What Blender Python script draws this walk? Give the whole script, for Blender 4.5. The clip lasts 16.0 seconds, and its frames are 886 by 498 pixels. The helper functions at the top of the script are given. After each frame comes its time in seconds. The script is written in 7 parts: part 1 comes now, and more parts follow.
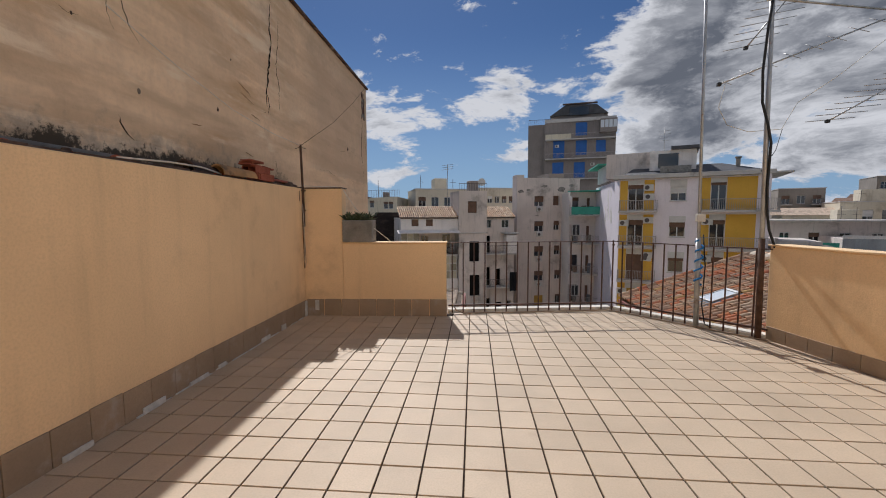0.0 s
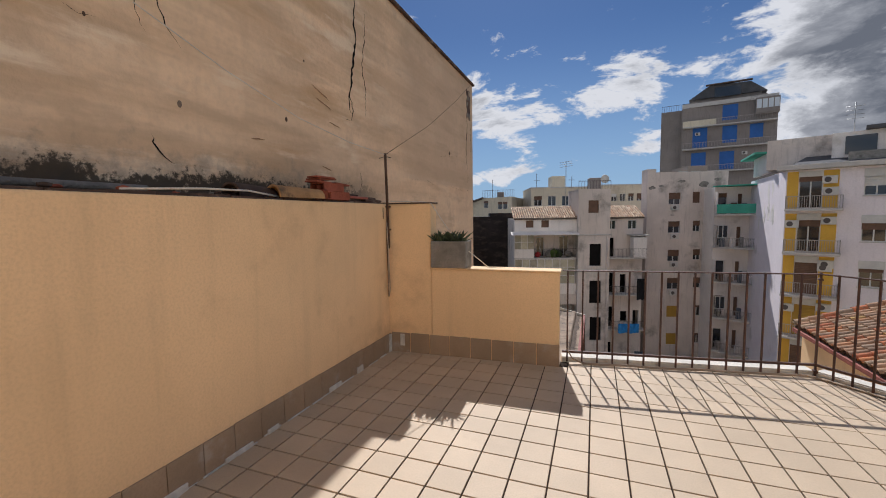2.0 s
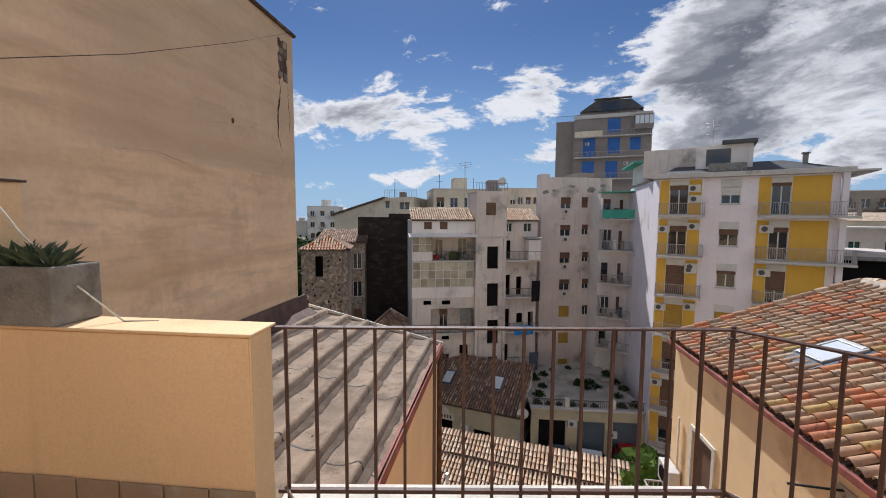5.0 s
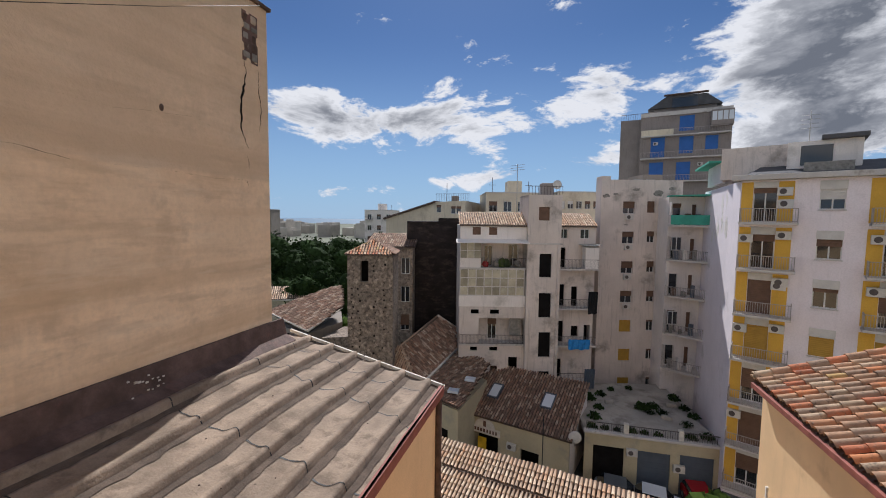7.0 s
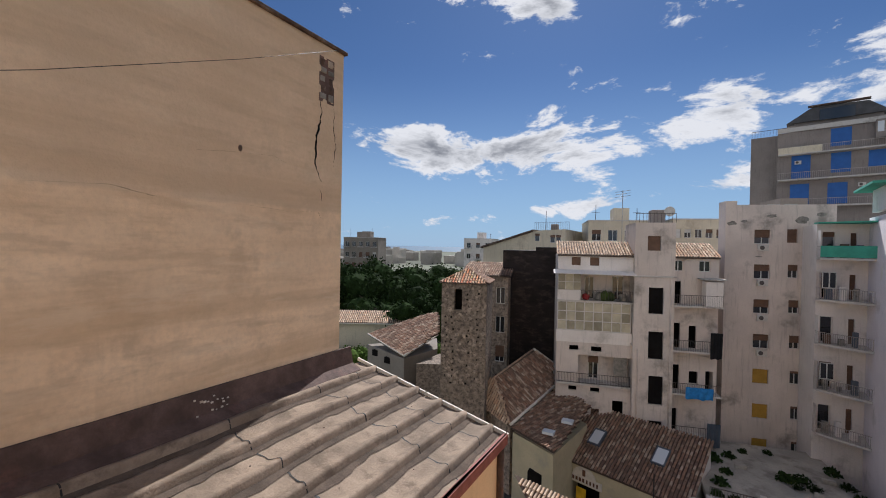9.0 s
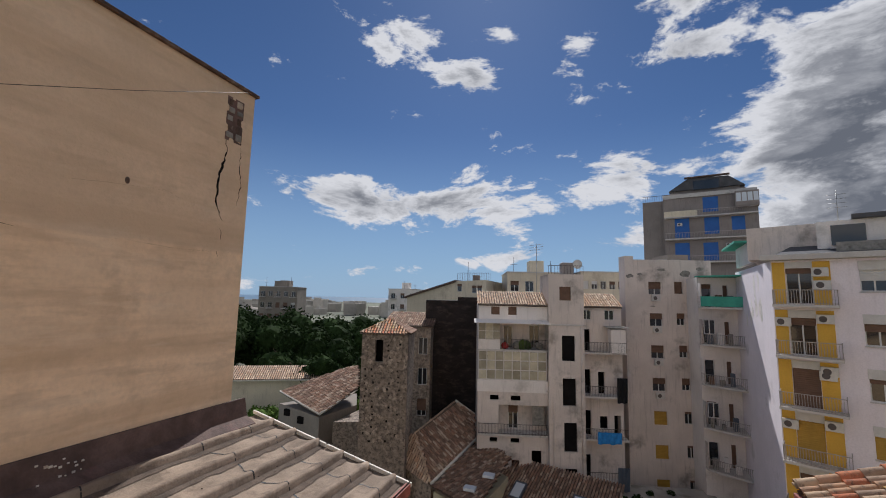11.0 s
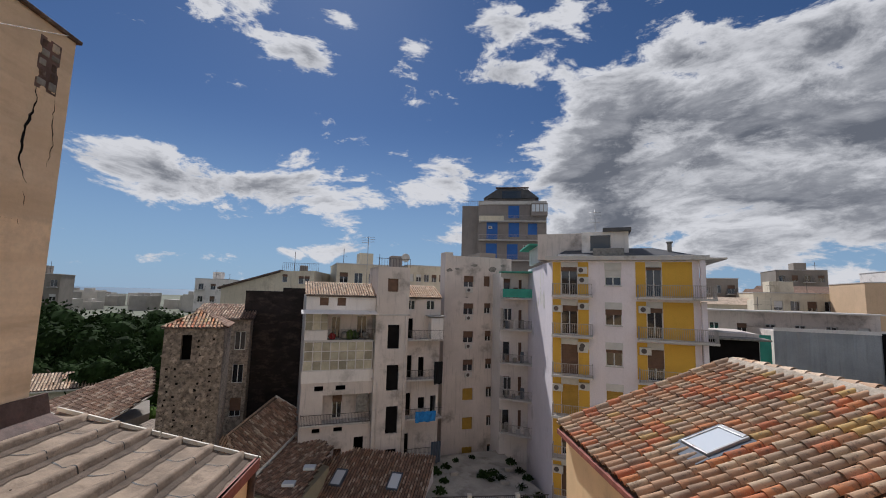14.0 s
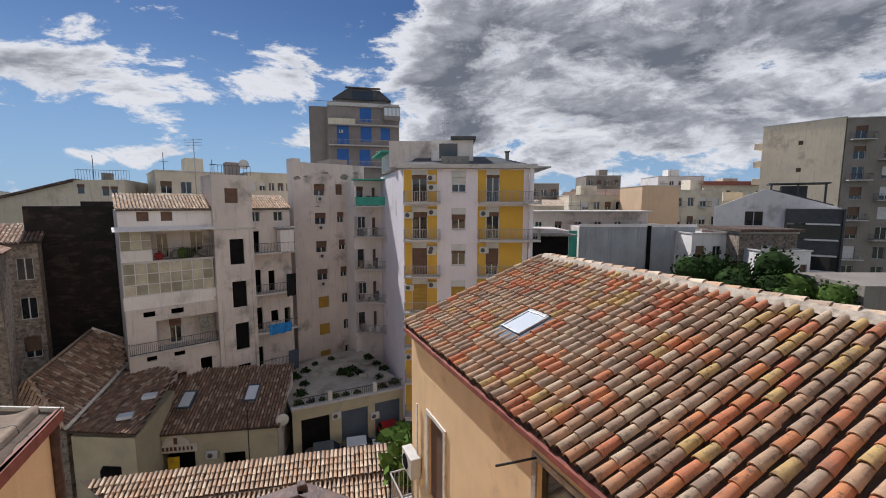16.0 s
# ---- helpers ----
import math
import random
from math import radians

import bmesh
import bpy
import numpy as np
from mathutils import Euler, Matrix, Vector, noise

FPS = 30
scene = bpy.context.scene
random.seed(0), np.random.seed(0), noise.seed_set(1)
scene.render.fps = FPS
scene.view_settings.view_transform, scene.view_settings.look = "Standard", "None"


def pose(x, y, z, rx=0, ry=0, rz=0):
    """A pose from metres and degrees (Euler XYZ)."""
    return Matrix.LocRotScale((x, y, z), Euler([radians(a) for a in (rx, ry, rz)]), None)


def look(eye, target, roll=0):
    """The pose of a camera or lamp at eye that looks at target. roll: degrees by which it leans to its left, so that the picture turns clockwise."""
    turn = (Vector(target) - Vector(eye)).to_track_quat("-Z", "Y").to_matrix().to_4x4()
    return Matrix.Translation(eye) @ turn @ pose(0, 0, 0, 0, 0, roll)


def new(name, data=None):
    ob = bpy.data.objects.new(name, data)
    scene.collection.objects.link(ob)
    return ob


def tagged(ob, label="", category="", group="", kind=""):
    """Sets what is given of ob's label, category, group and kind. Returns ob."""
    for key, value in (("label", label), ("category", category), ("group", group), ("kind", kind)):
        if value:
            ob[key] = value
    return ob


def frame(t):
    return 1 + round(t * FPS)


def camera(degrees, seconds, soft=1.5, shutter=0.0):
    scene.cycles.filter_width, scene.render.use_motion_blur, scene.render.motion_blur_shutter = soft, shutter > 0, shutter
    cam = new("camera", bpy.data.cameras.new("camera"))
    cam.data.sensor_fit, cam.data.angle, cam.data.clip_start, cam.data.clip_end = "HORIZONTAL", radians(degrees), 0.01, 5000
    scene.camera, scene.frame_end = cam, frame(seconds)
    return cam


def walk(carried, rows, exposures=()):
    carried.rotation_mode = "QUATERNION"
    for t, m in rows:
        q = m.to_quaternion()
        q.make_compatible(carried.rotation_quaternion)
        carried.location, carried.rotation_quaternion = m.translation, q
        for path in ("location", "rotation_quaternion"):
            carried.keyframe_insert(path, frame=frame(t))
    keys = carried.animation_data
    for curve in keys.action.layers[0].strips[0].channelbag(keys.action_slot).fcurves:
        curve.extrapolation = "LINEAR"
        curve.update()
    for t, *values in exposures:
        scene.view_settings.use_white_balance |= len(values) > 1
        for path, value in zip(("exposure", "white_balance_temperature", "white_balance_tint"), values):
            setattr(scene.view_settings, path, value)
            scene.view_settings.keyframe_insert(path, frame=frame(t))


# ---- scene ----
cam = camera(94.2, 16.0, soft=1.0)
PATH = [
    (0, (-0.312, 0.451, 1.462), (-0.459, 2.438, 1.296), -0.2),
    (0.5, (-0.353, 0.589, 1.61), (-0.557, 2.572, 1.442), -0.2),
    (1, (-0.344, 0.905, 1.719), (-0.701, 2.866, 1.547), -0.2),
    (1.5, (-0.341, 1.221, 1.753), (-0.895, 3.135, 1.582), -0.5),
    (2, (-0.353, 1.671, 1.706), (-1.041, 3.542, 1.539), -0.8),
    (2.5, (-0.302, 2.184, 1.642), (-1.034, 4.038, 1.474), -0.9),
    (3, (-0.269, 2.692, 1.579), (-0.99, 4.55, 1.411), -0.9),
    (3.5, (-0.157, 3.163, 1.577), (-0.802, 5.049, 1.416), -1.1),
    (4, (0.097, 3.566, 1.601), (-0.381, 5.501, 1.44), -1.0),
    (4.2, (0.207, 3.714, 1.628), (-0.188, 5.668, 1.461), -0.8),
    (6.3, (0.854, 5.621, 1.683), (0.618, 7.6, 1.522), 0.7),
    (6.5, (0.91, 5.765, 1.682), (0.594, 7.734, 1.526), 0.6),
    (7, (1.109, 6.21, 1.776), (0.562, 8.128, 1.626), 0.7),
    (7.5, (1.269, 6.433, 1.823), (0.511, 8.279, 1.678), 0.7),
    (8, (1.319, 6.596, 1.82), (0.422, 8.379, 1.685), 0.6),
    (8.5, (1.4, 6.704, 1.825), (0.424, 8.446, 1.725), 0.7),
    (8.7, (1.435, 6.71, 1.827), (0.439, 8.443, 1.758), 0.7),
    (10.8, (1.767, 6.731, 1.729), (0.995, 8.562, 1.962), 1.1),
    (11, (1.792, 6.724, 1.708), (1.121, 8.593, 1.941), 1.3),
    (11.5, (1.738, 6.681, 1.675), (1.356, 8.629, 1.914), 1.4),
    (12, (1.726, 6.565, 1.63), (1.582, 8.545, 1.876), 1.4),
    (12.5, (1.756, 6.401, 1.644), (1.733, 8.386, 1.892), 1.4),
    (13, (1.741, 6.236, 1.61), (1.757, 8.221, 1.858), 1.4),
    (13.5, (1.606, 6.108, 1.547), (1.666, 8.092, 1.792), 1.6),
    (14, (1.503, 5.951, 1.538), (1.642, 7.934, 1.757), 1.6),
    (14.5, (1.453, 5.842, 1.559), (1.711, 7.822, 1.676), 1.2),
    (15, (1.456, 5.815, 1.607), (1.871, 7.771, 1.558), 0.7),
    (15.5, (1.522, 5.816, 1.614), (2.126, 7.715, 1.44), 0.4),
    (16, (1.74, 5.93, 1.69), (2.549, 7.746, 1.468), 0.1),
]
EXPOSURES = [(0, 0.12, 6000, 13), (1.5, 0.25, 6000, 13), (3.5, 0.46, 6000, 13), (4.2, 0.5, 6000, 13), (6.3, 0.46, 6000, 13), (8, 0.5, 6000, 13), (8.7, 0.48, 6000, 13), (10.8, 0.24, 6050, 13), (14, 0.17, 6050, 13), (15, 0.25, 6050, 13), (16, 0.38, 6000, 13)]
walk(cam, [(t, look(e, g, r)) for t, e, g, r in PATH], EXPOSURES)

# ---- world, sun, exposure ----
SUN_EL, SUN_YAW = 43.6, 13.8        # height above the horizon, turn to the left of +y


def node(tree, kind, *links, **props):
    n = tree.nodes.new(kind)
    for k, v in props.items():
        setattr(n, k, v)
    for i, v in enumerate(links):
        if v is None:
            continue
        if isinstance(v, bpy.types.NodeSocket):
            tree.links.new(v, n.inputs[i])
        else:
            n.inputs[i].default_value = v
    return n


def calc(tree, op, a, b=0.0, c=0.0):
    return node(tree, "ShaderNodeMath", a, b, c, operation=op).outputs[0]


def smooth(tree, v, a, b, lo=0.0, hi=1.0):
    n = node(tree, "ShaderNodeMapRange", v, a, b, lo, hi, interpolation_type="SMOOTHSTEP")
    return n.outputs[0]


def blend(tree, f, a, b, how="MIX"):
    n = node(tree, "ShaderNodeMix", data_type="RGBA", blend_type=how)
    for i, v in ((0, f), (6, a), (7, b)):
        if isinstance(v, bpy.types.NodeSocket):
            tree.links.new(v, n.inputs[i])
        else:
            n.inputs[i].default_value = v if i == 0 else (*v[:3], 1)
    return n.outputs[2]


def make_world():
    w = bpy.data.worlds.new("sky")
    scene.world = w
    w.use_nodes = True
    t = w.node_tree
    t.nodes.clear()
    sky = node(t, "ShaderNodeTexSky", sky_type="NISHITA", sun_disc=False, sun_elevation=radians(SUN_EL), sun_rotation=radians(-SUN_YAW),
               altitude=50, air_density=1.0, dust_density=0.15, ozone_density=4.0)
    co = node(t, "ShaderNodeTexCoord").outputs["Generated"]
    s = node(t, "ShaderNodeSeparateXYZ", co)
    x, y, z = s.outputs
    el = calc(t, "MULTIPLY", calc(t, "ARCSINE", z), 57.2958)
    az = calc(t, "MULTIPLY", calc(t, "ARCTAN2", x, y), 57.2958)
    p = node(t, "ShaderNodeCombineXYZ", x, y, calc(t, "MULTIPLY", z, 2.3)).outputs[0]
    lit = node(t, "ShaderNodeVectorMath", p, (-0.012, 0.03, 0.07), operation="ADD").outputs[0]
    warp = node(t, "ShaderNodeTexNoise", p, None, 2.0, 3.0, 0.5)
    p2 = node(t, "ShaderNodeVectorMath", warp.outputs[1], (0.25, 0.25, 0.25), p, operation="MULTIPLY_ADD").outputs[0]
    lit2 = node(t, "ShaderNodeVectorMath", warp.outputs[1], (0.25, 0.25, 0.25), lit, operation="MULTIPLY_ADD").outputs[0]
    shape = node(t, "ShaderNodeTexNoise", p2, None, 6.2, 12.0, 0.63, 2.1).outputs[0]
    shape2 = node(t, "ShaderNodeTexNoise", lit2, None, 6.2, 5.0, 0.55, 2.1).outputs[0]
    def spot(a0, e0, wa, we, amp):
        u = calc(t, "DIVIDE", calc(t, "SUBTRACT", az, a0), wa)
        v = calc(t, "DIVIDE", calc(t, "SUBTRACT", el, e0), we)
        return calc(t, "MULTIPLY", calc(t, "EXPONENT", calc(t, "MULTIPLY", calc(t, "MULTIPLY_ADD", u, u, calc(t, "MULTIPLY", v, v)), -1.0)), amp)

    def strip(mid, half, amp):
        v = calc(t, "DIVIDE", calc(t, "SUBTRACT", el, mid), half)
        return calc(t, "MULTIPLY", calc(t, "EXPONENT", calc(t, "MULTIPLY", calc(t, "MULTIPLY", v, v), -1.0)), amp)

    # a great bank to the right, a long band that climbs towards it, a thin low band, torn puffs high up, unseen loose
    # cover added behind for fill light
    crown = calc(t, "MINIMUM", calc(t, "MULTIPLY_ADD", calc(t, "SUBTRACT", az, 11.0), 0.58, 20.5), 31.5)
    bank = calc(t, "MULTIPLY", calc(t, "MULTIPLY", smooth(t, az, 9, 25), smooth(t, el, 2.5, 11, 0.45, 1.0)), smooth(t, calc(t, "SUBTRACT", crown, el), -2.5, 5.0, 0.0, 0.44))
    rear = smooth(t, calc(t, "ABSOLUTE", az), 70, 110, 0.0, 0.22)
    rise = calc(t, "MULTIPLY_ADD", calc(t, "MAXIMUM", calc(t, "ADD", az, 12.0), 0.0), 0.20, 12.3)
    band = calc(t, "MULTIPLY", strip(rise, 3.7, 0.30), smooth(t, az, -48, -22, 0.62, 1.0))
    lowmid = calc(t, "MULTIPLY_ADD", calc(t, "ADD", az, 40.0), 0.13, 1.9)
    low = calc(t, "MULTIPLY", strip(lowmid, 1.3, 0.23), smooth(t, az, 12, 4))
    puffs = spot(-16.5, 29.2, 6.5, 3.2, 0.32)
    for q in ((-27.5, 33.5, 7.0, 4.4, 0.35), (13.0, 28.8, 11.0, 2.2, 0.33), (19.0, 35.0, 13.0, 3.4, 0.34), (-2.5, 31.0, 4.0, 1.8, 0.14), (-11.0, 34.0, 2.0, 1.2, 0.16), (40.0, 37.0, 10.0, 2.0, 0.15)):
        puffs = calc(t, "ADD", puffs, spot(*q))
    bias = calc(t, "ADD", calc(t, "MAXIMUM", calc(t, "MAXIMUM", bank, rear), calc(t, "MAXIMUM", band, low)), puffs)
    dens = calc(t, "ADD", calc(t, "MULTIPLY_ADD", shape, 1.25, -0.125), calc(t, "SUBTRACT", bias, 0.125))
    cover = calc(t, "MULTIPLY", smooth(t, dens, 0.545, 0.66), smooth(t, z, -0.01, 0.01))
    thick = smooth(t, dens, 0.63, 0.90)
    relief = calc(t, "MULTIPLY", calc(t, "SUBTRACT", shape2, shape), 1.5)
    shade = calc(t, "MAXIMUM", calc(t, "MINIMUM", calc(t, "MULTIPLY_ADD", thick, 0.92, relief), 1.0), 0.0)
    # clouds opposite the sun are lit from the front; out of view, they are brightened to add fill on the facades
    shade = calc(t, "MULTIPLY", shade, smooth(t, calc(t, "ABSOLUTE", az), 70, 125, 1.0, 0.35))
    cloud = blend(t, shade, (1.0, 0.99, 0.97), (0.20, 0.215, 0.245))
    deep = blend(t, 1.0, sky.outputs[0], (0.84, 0.99, 1.17), "MULTIPLY")
    sky_b = node(t, "ShaderNodeBackground", deep, SKY)
    cloud_b = node(t, "ShaderNodeBackground", cloud, CLOUD)
    haze = node(t, "ShaderNodeBackground", (0.25, 0.375, 0.51, 1), 1.0)
    air = node(t, "ShaderNodeMixShader", smooth(t, el, 24, -2, 0.0, 0.8), sky_b.outputs[0], haze.outputs[0])
    mixed = node(t, "ShaderNodeMixShader", cover, air.outputs[0], cloud_b.outputs[0])
    node(t, "ShaderNodeOutputWorld", mixed.outputs[0])


SKY, CLOUD = 0.036, 0.58
make_world()
sun = new("sun", bpy.data.lights.new("sun", "SUN"))
sun.data.energy, sun.data.angle, sun.data.color = 3.7, radians(0.6), (1.0, 0.955, 0.88)
sun.matrix_world = look((0, 0, 0), (math.sin(radians(SUN_YAW)) * math.cos(radians(SUN_EL)),
                                    -math.cos(radians(SUN_YAW)) * math.cos(radians(SUN_EL)), -math.sin(radians(SUN_EL))))

# ---- materials ----


def mat(name, col, rough=0.85, var=0.25, scale=1.2, grain=40.0, bump=0.25, metal=0.0, stain=None, amount=0.5, stain_scale=0.8,
        pick=0.0, hue=None, streak=0.0, stretch=(1, 1, 1), gloss=0.35):
    """A surface with broad and fine variation, stains of a second colour, and a change from piece to piece."""
    m = bpy.data.materials.new(name)
    m.use_nodes = True
    t = m.node_tree
    b = t.nodes["Principled BSDF"]
    pos = node(t, "ShaderNodeNewGeometry").outputs["Position"]
    if stretch != (1, 1, 1):
        pos = node(t, "ShaderNodeVectorMath", pos, stretch, operation="MULTIPLY").outputs[0]
    broad = node(t, "ShaderNodeTexNoise", pos, None, scale, 5.0, 0.6).outputs[0]
    fine = node(t, "ShaderNodeTexNoise", pos, None, grain, 3.0, 0.6).outputs[0]
    dark = tuple(c * (1 - var) for c in col)
    light = tuple(min(1, c * (1 + var)) for c in col)
    c = blend(t, smooth(t, broad, 0.3, 0.7), dark, light)
    c = blend(t, smooth(t, fine, 0.35, 0.75, 0.0, 0.35), c, tuple(v * 0.72 for v in col))
    if stain:
        sn = node(t, "ShaderNodeTexNoise", pos, None, stain_scale, 7.0, 0.65, 2.0, 0.6).outputs[0]
        c = blend(t, smooth(t, sn, 0.62 - 0.25 * amount, 0.78 - 0.2 * amount, 0.0, 0.9), c, stain)
    if streak:
        sp = node(t, "ShaderNodeVectorMath", pos, (3.0, 3.0, 0.25), operation="MULTIPLY").outputs[0]
        st = node(t, "ShaderNodeTexNoise", sp, None, 1.6, 4.0, 0.6).outputs[0]
        c = blend(t, smooth(t, st, 0.52, 0.75, 0.0, streak), c, tuple(v * 0.45 for v in col))
    if pick:
        rnd = calc(t, "FRACT", calc(t, "ADD", node(t, "ShaderNodeObjectInfo").outputs["Random"],
                                    node(t, "ShaderNodeNewGeometry").outputs["Random Per Island"]))
        if hue:
            ramp = node(t, "ShaderNodeValToRGB", rnd)
            ramp.color_ramp.interpolation = "CONSTANT"
            el = ramp.color_ramp.elements
            while len(el) < len(hue):
                el.new(0.5)
            for i, h in enumerate(hue):
                el[i].position, el[i].color = i / len(hue), (*h, 1)
            c = blend(t, pick, c, ramp.outputs[0])
            c = blend(t, smooth(t, broad, 0.42, 0.68, 0.0, 0.55), c, tuple(v * 0.45 for v in col))
            c = blend(t, smooth(t, fine, 0.5, 0.7, 0.0, 0.2), c, (0.42, 0.36, 0.27))
            spots = node(t, "ShaderNodeTexNoise", pos, None, 22.0, 4.0, 0.7).outputs[0]
            c = blend(t, smooth(t, spots, 0.62, 0.70, 0.0, 0.6), c, (0.62, 0.55, 0.43))
            soot = node(t, "ShaderNodeTexNoise", pos, None, 9.0, 5.0, 0.7).outputs[0]
            c = blend(t, smooth(t, soot, 0.54, 0.68, 0.0, 0.7), c, (0.09, 0.07, 0.055))
        else:
            c = blend(t, 1.0, c, node(t, "ShaderNodeCombineColor", *[calc(t, "ADD", 1 - pick / 2, calc(t, "MULTIPLY", rnd, pick))] * 3).outputs[0], "MULTIPLY")
    t.links.new(c, b.inputs["Base Color"])
    b.inputs["Roughness"].default_value = rough
    b.inputs["Specular IOR Level"].default_value = gloss
    b.inputs["Metallic"].default_value = metal
    if bump:
        bn = node(t, "ShaderNodeBump", bump, 0.02, None, fine if grain > 10 else broad)
        t.links.new(calc(t, "ADD", fine, broad), bn.inputs["Height"])
        t.links.new(bn.outputs[0], b.inputs["Normal"])
    return m


def glass(name, col, rough=0.06):
    m = bpy.data.materials.new(name)
    m.use_nodes = True
    b = m.node_tree.nodes["Principled BSDF"]
    b.inputs["Base Color"].default_value = (*col, 1)
    b.inputs["Roughness"].default_value = rough
    b.inputs["Specular IOR Level"].default_value = 0.8
    return m


def old_plaster():
    """Weathered render of the tall party wall: sandy coat with an older grey coat higher up, soft level bands, pale patches, mould specks along the foot."""
    m = mat("old_plaster", (0.88, 0.675, 0.46), 0.92, 0.10, 0.7, 18, 0.5, stain=(0.62, 0.47, 0.32), amount=0.35, stain_scale=1.1, streak=0.14)
    t = m.node_tree
    b = t.nodes["Principled BSDF"]
    c = b.inputs["Base Color"].links[0].from_socket
    pos = node(t, "ShaderNodeNewGeometry").outputs["Position"]
    s = node(t, "ShaderNodeSeparateXYZ", pos)
    z, y = s.outputs[2], s.outputs[1]
    flat = node(t, "ShaderNodeVectorMath", pos, (1, 0.45, 2.2), operation="MULTIPLY").outputs[0]
    bands = node(t, "ShaderNodeVectorMath", pos, (1, 0.10, 2.4), operation="MULTIPLY").outputs[0]
    n0 = node(t, "ShaderNodeTexNoise", bands, None, 1.5, 4.0, 0.55, 2.0, 0.3).outputs[0]
    n1 = node(t, "ShaderNodeTexNoise", flat, None, 0.9, 6.0, 0.6, 2.0, 0.5).outputs[0]
    n2 = node(t, "ShaderNodeTexNoise", pos, None, 5.0, 6.0, 0.7).outputs[0]
    n3 = node(t, "ShaderNodeTexNoise", pos, None, 2.3, 4.0, 0.6).outputs[0]
    c = blend(t, smooth(t, n0, 0.40, 0.66, 0.0, 0.55), c, (0.62, 0.44, 0.27))
    soft = node(t, "ShaderNodeTexNoise", flat, None, 2.6, 4.0, 0.55, 2.0, 0.4).outputs[0]
    c = blend(t, smooth(t, soft, 0.50, 0.70, 0.0, 0.45), c, (0.52, 0.375, 0.24))
    near = smooth(t, y, 7.4, 5.4)
    rusty = calc(t, "MULTIPLY", smooth(t, n1, 0.48, 0.64, 0.0, 0.6), calc(t, "ADD", calc(t, "MULTIPLY", near, 0.75), 0.25))
    c = blend(t, rusty, c, (0.58, 0.37, 0.19))
    pale = node(t, "ShaderNodeTexNoise", flat, None, 2.1, 6.0, 0.62, 2.0, 0.8).outputs[0]
    c = blend(t, calc(t, "MULTIPLY", smooth(t, pale, 0.53, 0.68, 0.0, 0.75), calc(t, "MULTIPLY_ADD", near, 0.7, 0.3)), c, (0.92, 0.79, 0.60))
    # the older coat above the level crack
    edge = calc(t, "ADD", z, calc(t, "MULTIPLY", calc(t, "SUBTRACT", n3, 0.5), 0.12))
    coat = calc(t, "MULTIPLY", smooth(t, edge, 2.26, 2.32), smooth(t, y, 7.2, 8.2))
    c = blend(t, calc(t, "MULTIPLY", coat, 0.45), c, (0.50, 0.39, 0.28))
    # grey damp and black mould specks along the foot
    damp = calc(t, "ADD", smooth(t, z, 2.55, 1.95, -0.22, 0.24), n2)
    c = blend(t, calc(t, "MULTIPLY", smooth(t, damp, 0.54, 0.84, 0.0, 0.6), near), c, (0.30, 0.25, 0.20))
    speck = node(t, "ShaderNodeTexNoise", pos, None, 16.0, 5.0, 0.75).outputs[0]
    foot = calc(t, "ADD", smooth(t, z, 2.36, 1.88, -0.24, 0.20), calc(t, "MULTIPLY", calc(t, "ADD", speck, n3), 0.5))
    c = blend(t, calc(t, "MULTIPLY", smooth(t, foot, 0.57, 0.66, 0.0, 0.93), near), c, (0.045, 0.038, 0.03))
    t.links.new(c, b.inputs["Base Color"])
    return m


TERRA = [(0.66, 0.24, 0.09), (0.56, 0.33, 0.19), (0.60, 0.37, 0.22), (0.40, 0.26, 0.17), (0.62, 0.44, 0.28), (0.56, 0.17, 0.075), (0.62, 0.40, 0.14), (0.47, 0.33, 0.23), (0.64, 0.21, 0.09), (0.44, 0.30, 0.20), (0.55, 0.32, 0.19), (0.64, 0.47, 0.31), (0.58, 0.28, 0.14)]
BROWN = [(0.72, 0.56, 0.42), (0.22, 0.13, 0.095), (0.38, 0.22, 0.15), (0.46, 0.26, 0.17), (0.28, 0.17, 0.12), (0.60, 0.42, 0.30), (0.40, 0.22, 0.14), (0.50, 0.33, 0.23), (0.33, 0.21, 0.15)]
PALE = [(0.74, 0.58, 0.42), (0.50, 0.33, 0.22), (0.57, 0.40, 0.27), (0.44, 0.30, 0.20), (0.62, 0.47, 0.34), (0.55, 0.33, 0.20), (0.40, 0.29, 0.21)]
FLOOR_TILE = mat("floor_tile", (0.55, 0.43, 0.30), 0.62, 0.07, 1.5, 90, 0.05, pick=0.12, stain=(0.47, 0.36, 0.25), amount=0.2, stain_scale=2.5)
GROUT = mat("grout", (0.045, 0.03, 0.022), 0.95, gloss=0.1)
SKIRT = mat("skirting_tile", (0.34, 0.25, 0.17), 0.6, 0.12, 2, 70, 0.1, pick=0.15, stain=(0.42, 0.36, 0.30), amount=0.3, stain_scale=3)
CAULK = mat("caulk", (0.62, 0.60, 0.56), 0.8, 0.2, 9)
PEACH = mat("peach_paint", (0.90, 0.64, 0.365), 0.8, 0.07, 0.7, 60, 0.12, stain=(0.60, 0.40, 0.22), amount=0.3, stain_scale=0.6, streak=0.16)
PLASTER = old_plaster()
COPING = mat("dark_coping", (0.10, 0.065, 0.05), 0.9, 0.4, 4, 30, 0.5, stain=(0.26, 0.22, 0.18), amount=0.4, stain_scale=4)
RUST = mat("brown_railing_paint", (0.09, 0.047, 0.036), 0.55, 0.2, 6, 80, 0.15, stain=(0.15, 0.07, 0.04), amount=0.4, stain_scale=9)
RUSTY = mat("rusted_iron", (0.10, 0.055, 0.035), 0.8, 0.4, 8, 60, 0.3)
